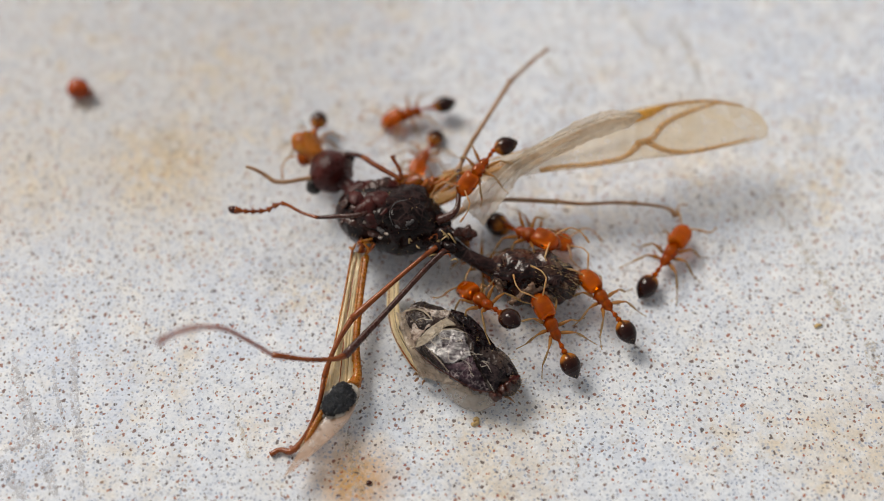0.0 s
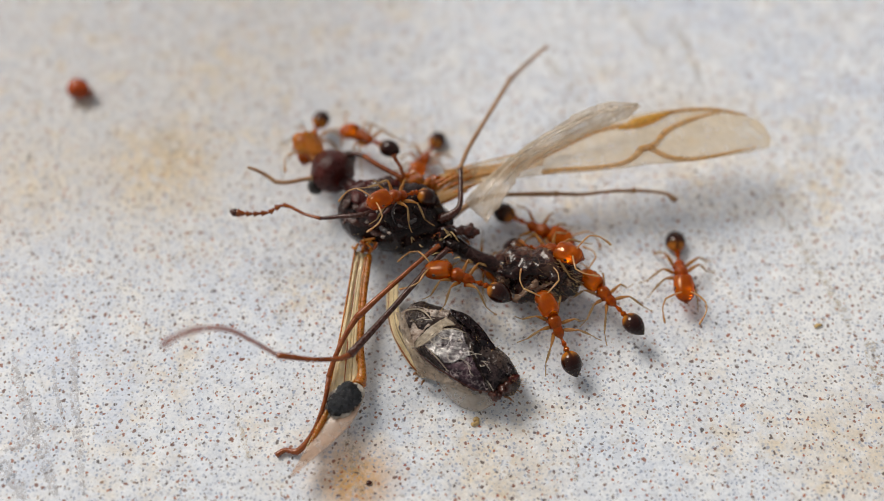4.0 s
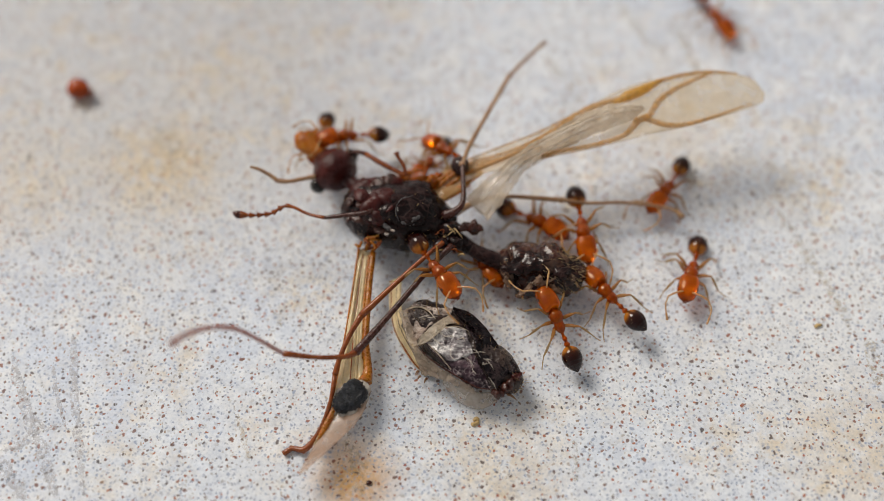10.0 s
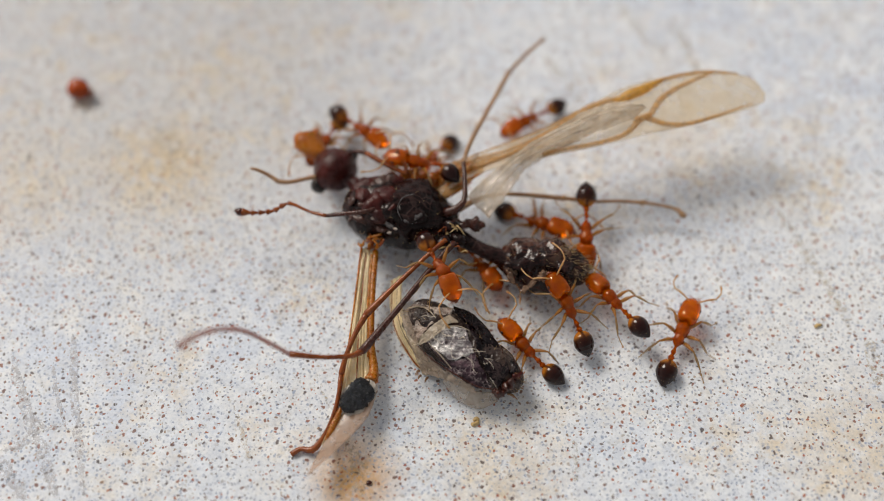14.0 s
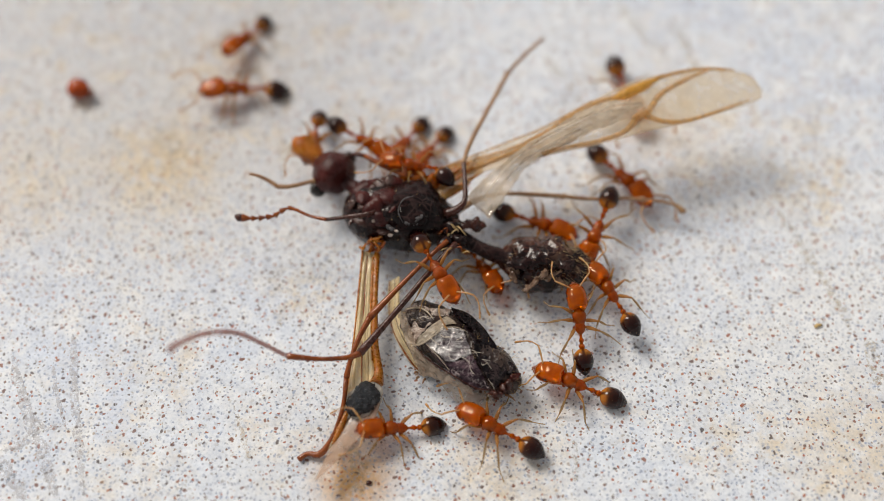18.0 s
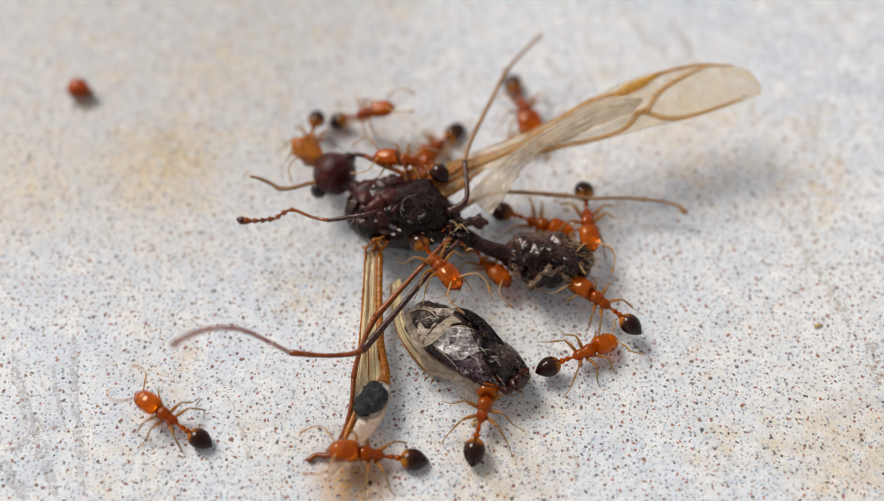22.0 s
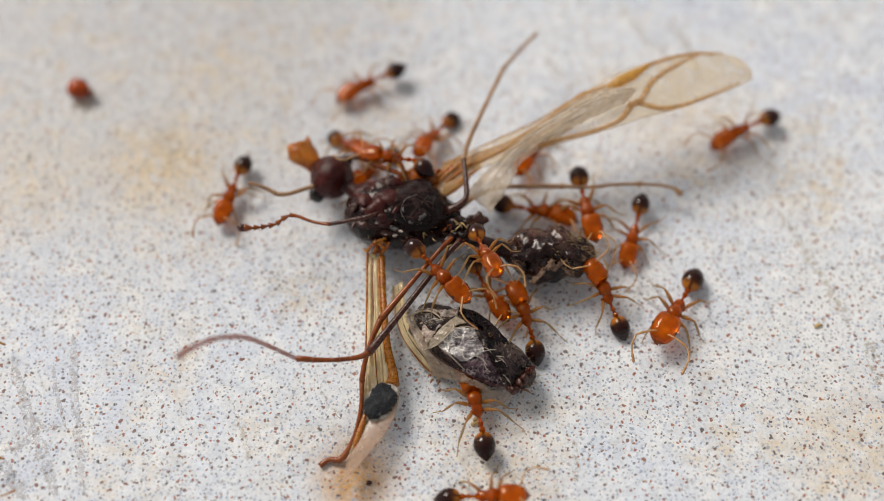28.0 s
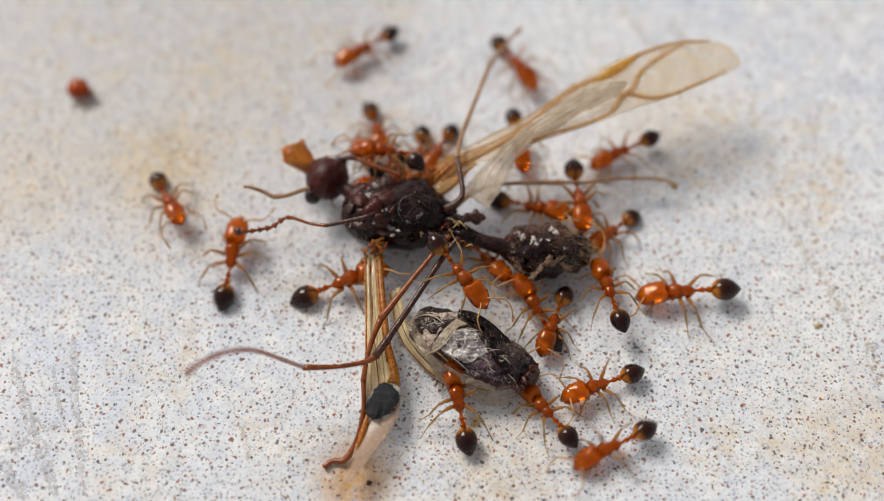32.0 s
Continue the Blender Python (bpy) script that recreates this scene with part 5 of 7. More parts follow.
def worker_ant():
    ant = new("worker_ant")
    # head: a rounded box with a shallow notch behind, hung from the neck
    bm = bmesh.new()
    body(bm, [(0.0, 0.088, 0.075, 0.075), (0.015, 0.194, 0.150, 0.141), (0.06, 0.295, 0.230, 0.207), (0.15, 0.356, 0.287, 0.254), (0.32, 0.387, 0.320, 0.282), (0.52, 0.392, 0.324, 0.282), (0.70, 0.374, 0.301, 0.254), (0.84, 0.326, 0.249, 0.207),
              (0.93, 0.255, 0.183, 0.160), (0.98, 0.167, 0.113, 0.113), (1.0, 0.070, 0.056, 0.056)], (1.06, 0, -0.23), 28, 40, 2.35, (-0.03, 0, 0.10))
    for v in bm.verts:
        if v.co.x < 0.18:
            v.co.x += 0.10 * max(0.0, 1 - abs(v.co.y) / 0.22) * (0.18 - v.co.x) / 0.21
    bulge(bm, [((0.86, 0, 0.12), 0.16, 0.03), ((0.70, 0.0, 0.26), 0.10, -0.03), ((0.74, 0.13, 0.22), 0.06, 0.025), ((0.74, -0.13, 0.22), 0.06, 0.025)])
    head = part("head", bm, M_ORANGE, ant, "glossy orange head", at=(0.47, 0, 0.74))
    for s in (1, -1):
        bm = bmesh.new()
        ovoid(bm, (0, 0, 0), (0.15, 0, -0.03), egg(8, 0.5, 1, 0.045, 0.06), 12, 10)
        part("eye", bm, M_EYE, head, "small black eye", at=(0.58, s * 0.357, 0.08))
        bm = bmesh.new()
        body(bm, [(0, 0.05, 0.06, 0.06), (0.25, 0.085, 0.07, 0.06), (0.6, 0.075, 0.055, 0.05), (0.9, 0.04, 0.03, 0.03), (1, 0.012, 0.01, 0.01)], (0.20, -s * 0.26, -0.05), 12, 12, 2.2)
        part("mandible", bm, M_JAW, head, "brown toothed jaw", at=(0.95, s * 0.20, -0.11))
        scape = part("antenna", tube([(0, 0, 0), (0.07, s * 0.10, 0.10), (0.24, s * 0.36, 0.17), (0.40, s * 0.62, 0.14)], [0.024, 0.030, 0.032, 0.040, 0.030], 14, 8), M_FEELER, head, at=(0.81, s * 0.12, 0.11))
        line = curve_points([(0, 0, 0), (0.30, s * 0.08, -0.10), (0.56, s * 0.04, -0.26), (0.80, -s * 0.04, -0.44)], 22)
        rad = [(0.030 if i % 2 else 0.022) + (0.016 if i > 15 else 0.0) for i in range(22)] + [0.012]
        part("antenna_whip", loft(bmesh.new(), [(p, r, r) for p, r in zip(line, rad)], 8), M_FEELER, scape, at=(0.40, s * 0.62, 0.14))
    # mid body: neck, humped collar, a nip, then the sloping rear
    bm = bmesh.new()
    body(bm, [(0.0, 0.085, 0.075, 0.08), (0.06, 0.120, 0.10, 0.11), (0.11, 0.190, 0.16, 0.16), (0.20, 0.255, 0.225, 0.20), (0.31, 0.275, 0.255, 0.21), (0.43, 0.250, 0.240, 0.21), (0.53, 0.212, 0.205, 0.20), (0.58, 0.190, 0.168, 0.19),
              (0.64, 0.196, 0.172, 0.20), (0.75, 0.202, 0.180, 0.21), (0.86, 0.180, 0.145, 0.20), (0.94, 0.125, 0.085, 0.15), (1.0, 0.060, 0.045, 0.06)], (-1.02, 0, -0.14), 24, 44, 2.15, (0.55, 0, 0.74))
    part("mesosoma", bm, M_RUST, ant, "rust-red mid body")
    for s in (1, -1):
        for x, z, r in ((0.32, 0.60, 0.10), (0.07, 0.56, 0.095), (-0.20, 0.52, 0.095)):
            bm = bmesh.new()
            ovoid(bm, (x, s * 0.15, z), (0.04, s * 0.20, -0.22), egg(8, 0.45, 1.1, r, r), 12, 10)
            part("coxa", bm, M_RUST, ant)
    bm = bmesh.new()
    body(bm, [(0.0, 0.055, 0.05, 0.06), (0.22, 0.052, 0.05, 0.055), (0.42, 0.062, 0.07, 0.06), (0.60, 0.095, 0.145, 0.07), (0.72, 0.100, 0.155, 0.07), (0.86, 0.075, 0.075, 0.06), (1.0, 0.050, 0.045, 0.05)], (-0.40, 0, 0.0), 18, 24, 2.0, (-0.44, 0, 0.585))
    part("petiole", bm, M_RUST, ant, "knobbed red waist")
    bm = bmesh.new()
    body(bm, [(0.0, 0.050, 0.045, 0.05), (0.25, 0.090, 0.085, 0.07), (0.50, 0.122, 0.125, 0.09), (0.72, 0.110, 0.095, 0.085), (1.0, 0.070, 0.06, 0.06)], (-0.23, 0, -0.02), 18, 16, 2.0, (-0.81, 0, 0.575))
    part("postpetiole", bm, M_RUST, ant)
    # hind body: rings that overlap like roof tiles, hung from the waist
    bm = bmesh.new()
    body(bm, [(0.0, 0.045, 0.046, 0.046), (0.025, 0.117, 0.110, 0.092), (0.08, 0.221, 0.198, 0.184), (0.18, 0.320, 0.285, 0.267), (0.32, 0.383, 0.345, 0.322), (0.46, 0.396, 0.363, 0.340), (0.565, 0.385, 0.350, 0.331), (0.58, 0.374, 0.337, 0.322),
              (0.70, 0.326, 0.293, 0.285), (0.715, 0.311, 0.278, 0.267), (0.81, 0.243, 0.216, 0.212), (0.825, 0.227, 0.201, 0.193), (0.90, 0.149, 0.133, 0.129), (0.96, 0.077, 0.069, 0.064), (1.0, 0.018, 0.018, 0.018)], (-1.06, 0, -0.15), 28, 72, 2.0)
    gaster = part("gaster", bm, M_GASTER, ant, "shiny blackish gaster with an amber base", at=(-1.00, 0, 0.54))
    part("bristle_fuzz", bristles(gaster, 26, 0.10, 5, 0.003), M_HAIR, gaster)
    for pair, hip in HIPS.items():
        for s in (1, -1):
            def q(v):
                return (v[0], v[1] * s, v[2])
            k, a, e = q(KNEES[pair]), q(ANKLES[pair]), q(TOES[pair])
            leg = part("leg", tube([(0, 0, 0), (k[0] * 0.14, k[1] * 0.16, -0.02), (k[0] * 0.55, k[1] * 0.56, k[2] * 0.60), k], [0.055, 0.040, 0.056, 0.076, 0.070, 0.048, 0.034], 18, 10), M_LEG, ant, at=q(hip))
            d = [a[i] - k[i] for i in range(3)]
            tibia = part("tibia", tube([(0, 0, 0), (d[0] * 0.5, d[1] * 0.5, d[2] * 0.5 + 0.03), d], [0.028, 0.042, 0.048, 0.042, 0.027], 12, 8), M_SHIN, leg, at=k)
            d2 = [e[i] - a[i] for i in range(3)]
            part("tarsus", tube([(0, 0, 0), (d2[0] * 0.4, d2[1] * 0.4, d2[2] * 0.55), (d2[0] * 0.8, d2[1] * 0.8, d2[2] * 0.95), d2], [0.024, 0.018, 0.022, 0.017, 0.021, 0.016, 0.026], 12, 6), M_SHIN, leg, at=a)
    return ant


def place(x, y, z, head, pitch, size=1.0):
    """Pose of a worker: its ground point in mm, its heading, and how far its head is raised, about its middle."""
    lift = pose(0, 0, 0.5 * size * MM) @ pose(0, 0, 0, 0, -pitch, 0) @ pose(0, 0, -0.5 * size * MM)
    return pose(x * MM, y * MM, z * MM, 0, 0, head) @ lift


ANT_LOOKS = {
    "a": (0.91, (7.88, -0.56, 0.0, 53.94, 0.56), 'tugging at the husk'),
    "b": (0.85, (5.45, -2.55, 0.5, 126.04, 5.21), 'pulling at a gaster'),
    "c": (0.86, (3.67, -3.51, 0.3, 116.76, -4.27), 'tugging at the carcass'),
    "d": (0.88, (1.43, -2.87, 0.9, 132.58, -28.65), 'crouched above the husk'),
    "e": (0.82, (1.35, 1.75, 2.2, -124.23, -9.12), 'climbing on the carcass'),
    "f": (0.82, (-1.09, 5.66, 0.0, -165.18, -9.74), 'gnawing beside the dead head'),
    "g": (0.82, (-4.71, 4.2, 0.8, -98.85, 25.45), 'behind the dead head'),
    "h": (0.82, (-0.66, 3.66, 0.0, -111.57, 9.74), 'under the wing roots'),
    "i": (0.91, (3.27, 0.28, 0.0, -22.15, -0.36), 'behind the dead gaster'),
    "j": (0.91, (2.88, -0.12, 0.8, -39.31, 17.37), 'biting the dead gaster'),
    "k": (0.82, (1.37, -0.79, 0.0, -53.44, 9.74), 'under the carcass'),
    "l": (0.82, (17.89, 17.69, 0.0, -162.85, -0.06), 'running over the tile'),
    "m": (0.96, (5.93, 17.72, 0.0, -147.39, -0.06), 'larger than most'),
    "n": (0.91, (23.23, 1.83, 0.0, -169.38, 0.06), 'running over the tile'),
    "o": (0.84, (14.55, 18.74, 0.0, -179.94, -0.06), 'running over the tile'),
    "p": (0.83, (9.83, 19.72, 0.0, -169.6, -0.06), 'running over the tile'),
    "q": (0.87, (25.1, 8.29, 0.0, -178.9, -0.06), 'running over the tile'),
    "r": (0.82, (21.46, -1.38, 0.0, -164.68, -0.06), 'running over the tile'),
    "s": (0.84, (28.45, 12.64, 0.0, -177.62, -0.06), 'running over the tile'),
    "t": (0.84, (27.19, 16.3, 0.0, -159.76, -0.06), 'running over the tile'),
    "u": (0.82, (2.53, 19.53, 0.0, -165.09, -0.06), 'running over the tile'),
    "v": (0.82, (-1.12, 19.88, 0.0, -164.39, -0.06), 'running over the tile'),
    "w": (0.86, (22.84, -3.38, 0.0, -156.24, -0.06), 'running over the tile'),
    "x": (1.0, (22.55, -7.45, 0.0, -155.83, 0.06), 'running over the tile'),
    "y": (0.82, (19.82, -11.05, 0.0, 181.45, 0.06), 'running over the tile'),
    "z": (0.84, (-23.75, 5.73, 0.0, -5.64, -0.06), 'running over the tile'),
    "aa": (1.01, (-17.45, -11.43, 0.0, -4.87, 0.06), 'running over the tile'),
    "ab": (0.96, (-21.2, -3.76, 0.0, -8.16, 0.06), 'running over the tile'),
    "ac": (1.15, (-7.21, 19.12, 0.0, -135.8, 0.06), 'larger than most'),
    "ad": (0.97, (-19.86, -8.83, 0.0, -0.14, 0.06), 'running over the tile'),
    "ae": (0.99, (-0.46, 13.22, 0.0, 124.0, -0.06), 'running over the tile'),
    "af": (0.96, (3.63, 17.58, 0.0, -156.62, -0.06), 'running over the tile'),
    "ag": (0.82, (-3.56, 19.88, 0.0, -163.59, -0.06), 'running over the tile'),
    "ah": (0.82, (-10.88, 19.88, 0.0, -159.97, -0.06), 'running over the tile'),
    "ai": (0.94, (19.79, 21.05, 0.0, -164.45, -0.06), 'running over the tile'),
}
ants = {}
first = worker_ant()
for name, (size, start, note) in ANT_LOOKS.items():
    ob = first if name == "a" else copy_thing(first, place(*start, size))
    if name == "a":
        ob.matrix_basis = place(*start, size)
    ob.scale = (size,) * 3
    if name in ("m", "ac"):
        for o in ob.children:
            if o.name.startswith("head"):
                o.scale = (1.06, 1.20, 1.06)
    tagged(ob, "orange worker ant with shiny black gaster, " + note, "ant", "foraging worker ants")
    ants[name] = ob


# ---- what moves ----
STEP = {("front", 1): 0.0, ("mid", -1): 0.0, ("hind", 1): 0.0, ("front", -1): 0.5, ("mid", 1): 0.5, ("hind", -1): 0.5}


def crawl(rows, size):
    return [(r[0], place(*r[1:], size)) for r in rows]


def gait(ant, rows, seed, bend=0.0):
    """Legs swing in two threes by the way gone; feelers and waist sway a little."""
    rng = random.Random(seed)
    times, phase, way = [], [], 0.0
    for p, q in zip(rows, rows[1:]):
        gone = math.hypot(q[1] - p[1], q[2] - p[2]) + abs(q[4] - p[4]) * 0.008
        n = max(1, min(14, round(gone / 0.45)))
        for i in range(n):
            times.append(p[0] + (q[0] - p[0]) * i / n)
            phase.append(way + gone * i / n)
        way += gone
    times.append(rows[-1][0])
    phase.append(way)
    for part_ob in ant.children:
        at = part_ob.location.copy()
        kind = part_ob.name.split(".")[0]
        if kind == "leg":
            hip = at / MM
            pair = "front" if hip.x > 0.25 else "mid" if hip.x > 0 else "hind"
            side = 1 if hip.y > 0 else -1
            rest, lift0 = rng.uniform(-10, 10), rng.uniform(-4, 4)
            out = []
            for t, w in zip(times, phase):
                a = math.tau * (w / 1.5 + STEP[pair, side])
                out.append((t, Matrix.Translation(at) @ pose(0, 0, 0, side * (lift0 + 5 * max(0, math.cos(a))), 0, rest + side * 16 * math.sin(a))))
            walk(part_ob, out)
        elif kind in ("head", "gaster"):
            n = 17
            walk(part_ob, [(32.0 * i / (n - 1), Matrix.Translation(at) @ pose(0, 0, 0, 0, rng.uniform(-5, 5), rng.uniform(-8, 8) + (bend if kind == "gaster" else 0.0))) for i in range(n)])
            for feeler in part_ob.children:
                if feeler.name.startswith("antenna"):
                    fa = feeler.location.copy()
                    walk(feeler, [(32.0 * i / 40, Matrix.Translation(fa) @ pose(0, 0, 0, rng.uniform(-14, 10), rng.uniform(-12, 12), rng.uniform(-22, 22))) for i in range(41)])


def motions():
    # the carcass is tugged and slowly turned; rows: seconds, x, y in mm, turn in degrees
    carcass = [(0, -1.487, 0.533, -2.68), (3, -1.438, 0.556, -2.21), (6, -1.382, 0.594, -1.27), (8, -1.41, 0.589, -1.05), (9, -1.362, 0.626, -1.14), (11, -1.273, 0.722, -0.82), (13, -1.253, 0.761, 0.0), (14.5, -1.252, 0.738, 0.56), (17, -1.252, 0.679, 1.66), (19, -1.233, 0.668, 2.19), (21, -1.202, 0.707, 3.07), (23, -1.171, 0.714, 3.82), (25, -1.209, 0.712, 3.89), (28, -1.193, 0.684, 6.24), (30, -1.264, 0.657, 8.01), (32, -1.314, 0.706, 7.86)]
    track = [(t, pose(x * MM, y * MM, 0, 0, 0, a)) for t, x, y, a in carcass]
    walk(dead, track)
    # the spread wings dip and rise about their joint
    walk(wing_joint, [(t, Matrix.Translation(HINGE * MM) @ pose(0, 0, 0, 0, tip, turn)) for t, tip, turn in [(0.0, 1.9, -2.54), (0.3, 7.59, -10.11), (0.6, 7.62, -10.16), (0.9, 3.54, -4.71), (1.0, 2.62, -3.5), (1.2, 7.27, -9.69), (1.5, 4.73, -6.3), (1.8, 3.94, -5.25), (2.0, 2.73, -3.64), (2.2, 5.32, -7.09), (2.6, 2.69, -3.58), (3.0, 3.35, -4.46), (3.2, 3.49, -4.65), (5.6, 3.46, -4.62), (6.0, 3.24, -4.31), (6.4, 2.02, -2.69), (7.0, -0.23, 0.31), (7.2, -0.95, 1.27), (8.0, -1.75, 1.6), (8.2, -0.9, 0.6), (8.6, -1.93, 0.6), (9.4, -1.1, 0.6), (10, -0.5, 0.8), (11, 1.0, -1.6), (12, 0, -0.8), (19, 0, -1.5), (25, 0, -2.8), (28, 0, -2.0), (29, 0, -1.2), (30, 0, -1.4), (31, 0, 0.5), (32, 0, -0.6)]])
    walk(hind_leg, [(t, Matrix.Translation(HIND_HIP) @ pose(0, 0, 0, 0, 0, a) @ Matrix.Translation(-HIND_HIP)) for t, a in [(0.0, 5.55), (0.3, 8.13), (0.6, 8.05), (0.9, 17.15), (1.0, 18.39), (1.2, 11.2), (1.5, 17.63), (1.8, 14.11), (2.0, 9.8), (2.2, 12.17), (2.6, 5.2), (3.0, 5.69), (3.2, 8.26), (5.6, 9.21), (6.0, 7.82), (6.4, 6.58), (7.0, 6.81), (7.2, 6.78), (8.0, 6.1), (8.2, 4.0), (8.6, 7.79), (9.4, 7.51), (10, 2), (11, 0), (14, 0), (19, 0), (22, -2.5), (25, -0.5), (28, 0), (32, 0)]])
    walk(crinkled_wing, [(t, pose(0, 0, 0, 0, tip, turn)) for t, tip, turn in [(0.0, -2.08, 4.15), (0.3, -6.97, 13.94), (0.6, -7.22, 14.44), (0.9, -5.13, 10.26), (1.0, -4.82, 9.64), (1.2, -7.93, 15.85), (1.5, -6.63, 13.25), (1.8, -6.26, 12.52), (2.0, -4.8, 9.61), (2.2, -7.01, 14.01), (2.6, -3.06, 6.12), (3.0, -3.52, 7.04), (3.2, -4.23, 8.45), (5.6, -2.9, 5.8), (6.0, -2.66, 5.31), (6.4, -3.24, 6.48), (7.0, -1.13, 2.26), (7.2, -0.7, 1.41), (8.0, 0.19, -0.37), (8.2, -0.69, 1.39), (8.6, 0.87, -1.75), (9.4, 0.36, -0.72), (10.5, 0, 0), (20, 0, 0), (25, 0, 1), (32, 0, 0)]])
    for leg, hip, turns in [(raised_leg, Vector((1.80, -0.30, 2.10)) * MM, [(0, 0), (6.5, 0), (8, 2.5), (9, 1), (13, 0), (19, -1.5), (25, -2.5), (28, -3.5), (29, -2.5), (30, -2.5), (31, 0), (32, -1.5)]),
                            (fore_leg, Vector((-0.56, -0.05, 2.30)) * MM, [(0, 0), (3, 0), (6, 4), (8, 4.5), (10, 2), (12, 0), (32, 0)])] + [(crossed_legs[0], Vector((1.55, -1.55, 2.0)) * MM, [(0, 0), (24.2, 0), (25, -3), (25.5, -2.5), (27.5, 0), (32, 0)]),
                            (crossed_legs[1], Vector((1.55, -1.55, 2.0)) * MM, [(0, 0), (14.5, 0), (18, -3.5), (20, -5.5), (22, -5.5), (24, -4), (25.2, -5), (25.5, -5), (27.5, -6.3), (29, -5.5), (31, -4), (32, -4)])]:
        sink = ([0, 14.5, 18, 23, 24, 25.5, 27.5, 29, 32], [0, 0, -5, -5, -1, 0, -5, -9, -8] if leg is crossed_legs[1] else [0] * 9)
        walk(leg, [(t, Matrix.Translation(hip) @ pose(0, 0, 0, 0, float(np.interp(t, *sink)), a) @ Matrix.Translation(-hip)) for t, a in turns])
    # the crumb rides on the folded wing
    ride = pose((-1.57, -6.71)[0] * MM, (-1.57, -6.71)[1] * MM, 0.75 * MM, 0, 0, 12)
    walk(black_crumb, [(t, m @ ride) for t, m in track])
    walk(shell_husk, [(t, pose(x * MM, y * MM, 0, rx, 0, a)) for t, x, y, rx, a in [(0, 0.596, -4.41, 0, 0), (5.5, 0.577, -4.39, 0, 0), (10, 0.671, -4.328, 0, 0), (14.5, 0.69, -4.307, 0, 0), (17, 0.615, -4.349, 0, 0), (21, 0.689, -4.349, 0, 2), (22, 0.839, -4.287, 0, 4), (24, 0.895, -4.266, 0, 1), (24.6, 0.971, -4.184, 0, 8), (25, 1.01, -4.039, 0, 18), (25.5, 1.01, -4.06, 0, 15), (27.5, 1.007, -4.225, 0, 8), (28, 1.006, -4.307, 0, 6), (29, 0.967, -4.472, 0, 3), (30, 1.003, -4.594, 0, 2), (31, 1.078, -4.553, 0, 2), (32, 1.08, -4.349, 0, 10)]])
    # each worker: seconds, ground point x, y, height in mm, heading and raised head in degrees
    ways = {}
    ways["a"] = [(0, 7.88, -0.56, 0, 53.94, 0.56), (0.5, 7.86, -0.43, 0, 58.45, -2.51), (1, 7.53, -0.53, 0, 71.64, -9.7), (1.5, 7.82, -0.21, 0, 96.34, -4.97), (2, 8.69, 0.06, 0, 54.91, 2.58), (2.5, 9.18, -0.14, 0, 21.82, 9.38), (2.75, 9.06, -0.59, 0, 1.79, -9.74), (3, 8.44, -1.14, 0, -71.11, 9.74), (3.5, 8.23, -1.07, 0, -82.37, 9.74), (5.5, 8.43, -1.24, 0, -123.8, 9.74), (6, 8.51, -1.12, 0, -123.08, 9.74), (7, 8.52, -1.1, 0, -129.23, 9.74), (7.5, 8.55, -1.14, 0, -119.09, 9.74), (8, 8.51, -1.1, 0, -133.17, 9.74), (8.5, 8.51, -1.16, 0, -130.48, 9.74), (9, 8.68, -1.44, 0, -114.01, 9.74), (9.5, 8.66, -1.15, 0, -123.46, 9.74), (10, 8.65, -1.14, 0, -110.24, 9.74), (10.5, 8.73, -1.73, 0, -96.1, 9.74), (11, 11.46, -2.48, 0, -58.11, 9.74), (11.25, 10.64, -5.71, 0, -117.55, -9.74), (11.5, 4.95, -7.83, 0, -150.3, -3.9), (12, 0.93, -9.1, 0, -174.01, -9.74), (12.5, -0.51, -7.56, 0, -202.56, -0.11), (12.75, -0.25, -7.43, 0, -269.86, -0.36), (13, 1.05, -7.56, 0, -297.56, 3.81), (13.5, 5.84, -6.28, 0, -321, 1.49), (14, 8.01, -3.6, 0, -295.15, 4.84), (14.5, 9.19, -2.37, 0, -311.91, 6.92), (15, 11.79, -0.39, 0, -332.12, -9.74), (15.25, 12.72, -0.53, 0, -395.69, -8.91), (15.5, 13.65, -0.67, 0, -459.26, -8.09), (16, 11.83, -2.73, 0, -524.81, -0.82), (16.5, 9.41, -3.15, 0, -566.64, -4.94), (17, 6.66, -5.21, 0, -504.64, 3.79), (17.5, 2.23, -7.25, 0, -564.58, 1.06), (18, 1.69, -6.89, 0, -568.79, -0.36), (18.5, 1.55, -6.77, 0.1, -579.66, -8.59), (19, 1.33, -6.69, 0.1, -588.26, 8.62), (19.5, 0.8, -6.4, 0.15, -592.17, 11.55), (20, 0.72, -6.31, 0.15, -613.75, 6.52), (20.5, 1, -6.43, 0.15, -632.81, 2.12), (21, 1.06, -6.15, 0.15, -628.09, 6.54), (21.5, 1.1, -6.25, 0.15, -632.88, 1.12), (22, 1.34, -6.38, 0.15, -645.7, 2.7), (22.5, 1.01, -6.48, 0.15, -624.15, -2.53), (23, 1.33, -6.52, 0.15, -634.32, 4.15), (24, 1.1, -6.51, 0.15, -622.45, 5.52), (25, 1.19, -6.03, 0.15, -631.32, 9.52), (25.5, 1.04, -6.26, 0.15, -630.91, -15.27), (27.5, 1.24, -6.26, 0.15, -628.78, -15.26), (28, 1.1, -6.19, 0.15, -616.95, 1.1), (29, 0.93, -6.38, 0.15, -622.84, -7.26), (30, 0.79, -6.3, 0.15, -615.04, 6.23), (31, 0.49, -6.16, 0.15, -616.9, 5.17), (32, 0.51, -5.99, 0.15, -618.45, 6.78)]
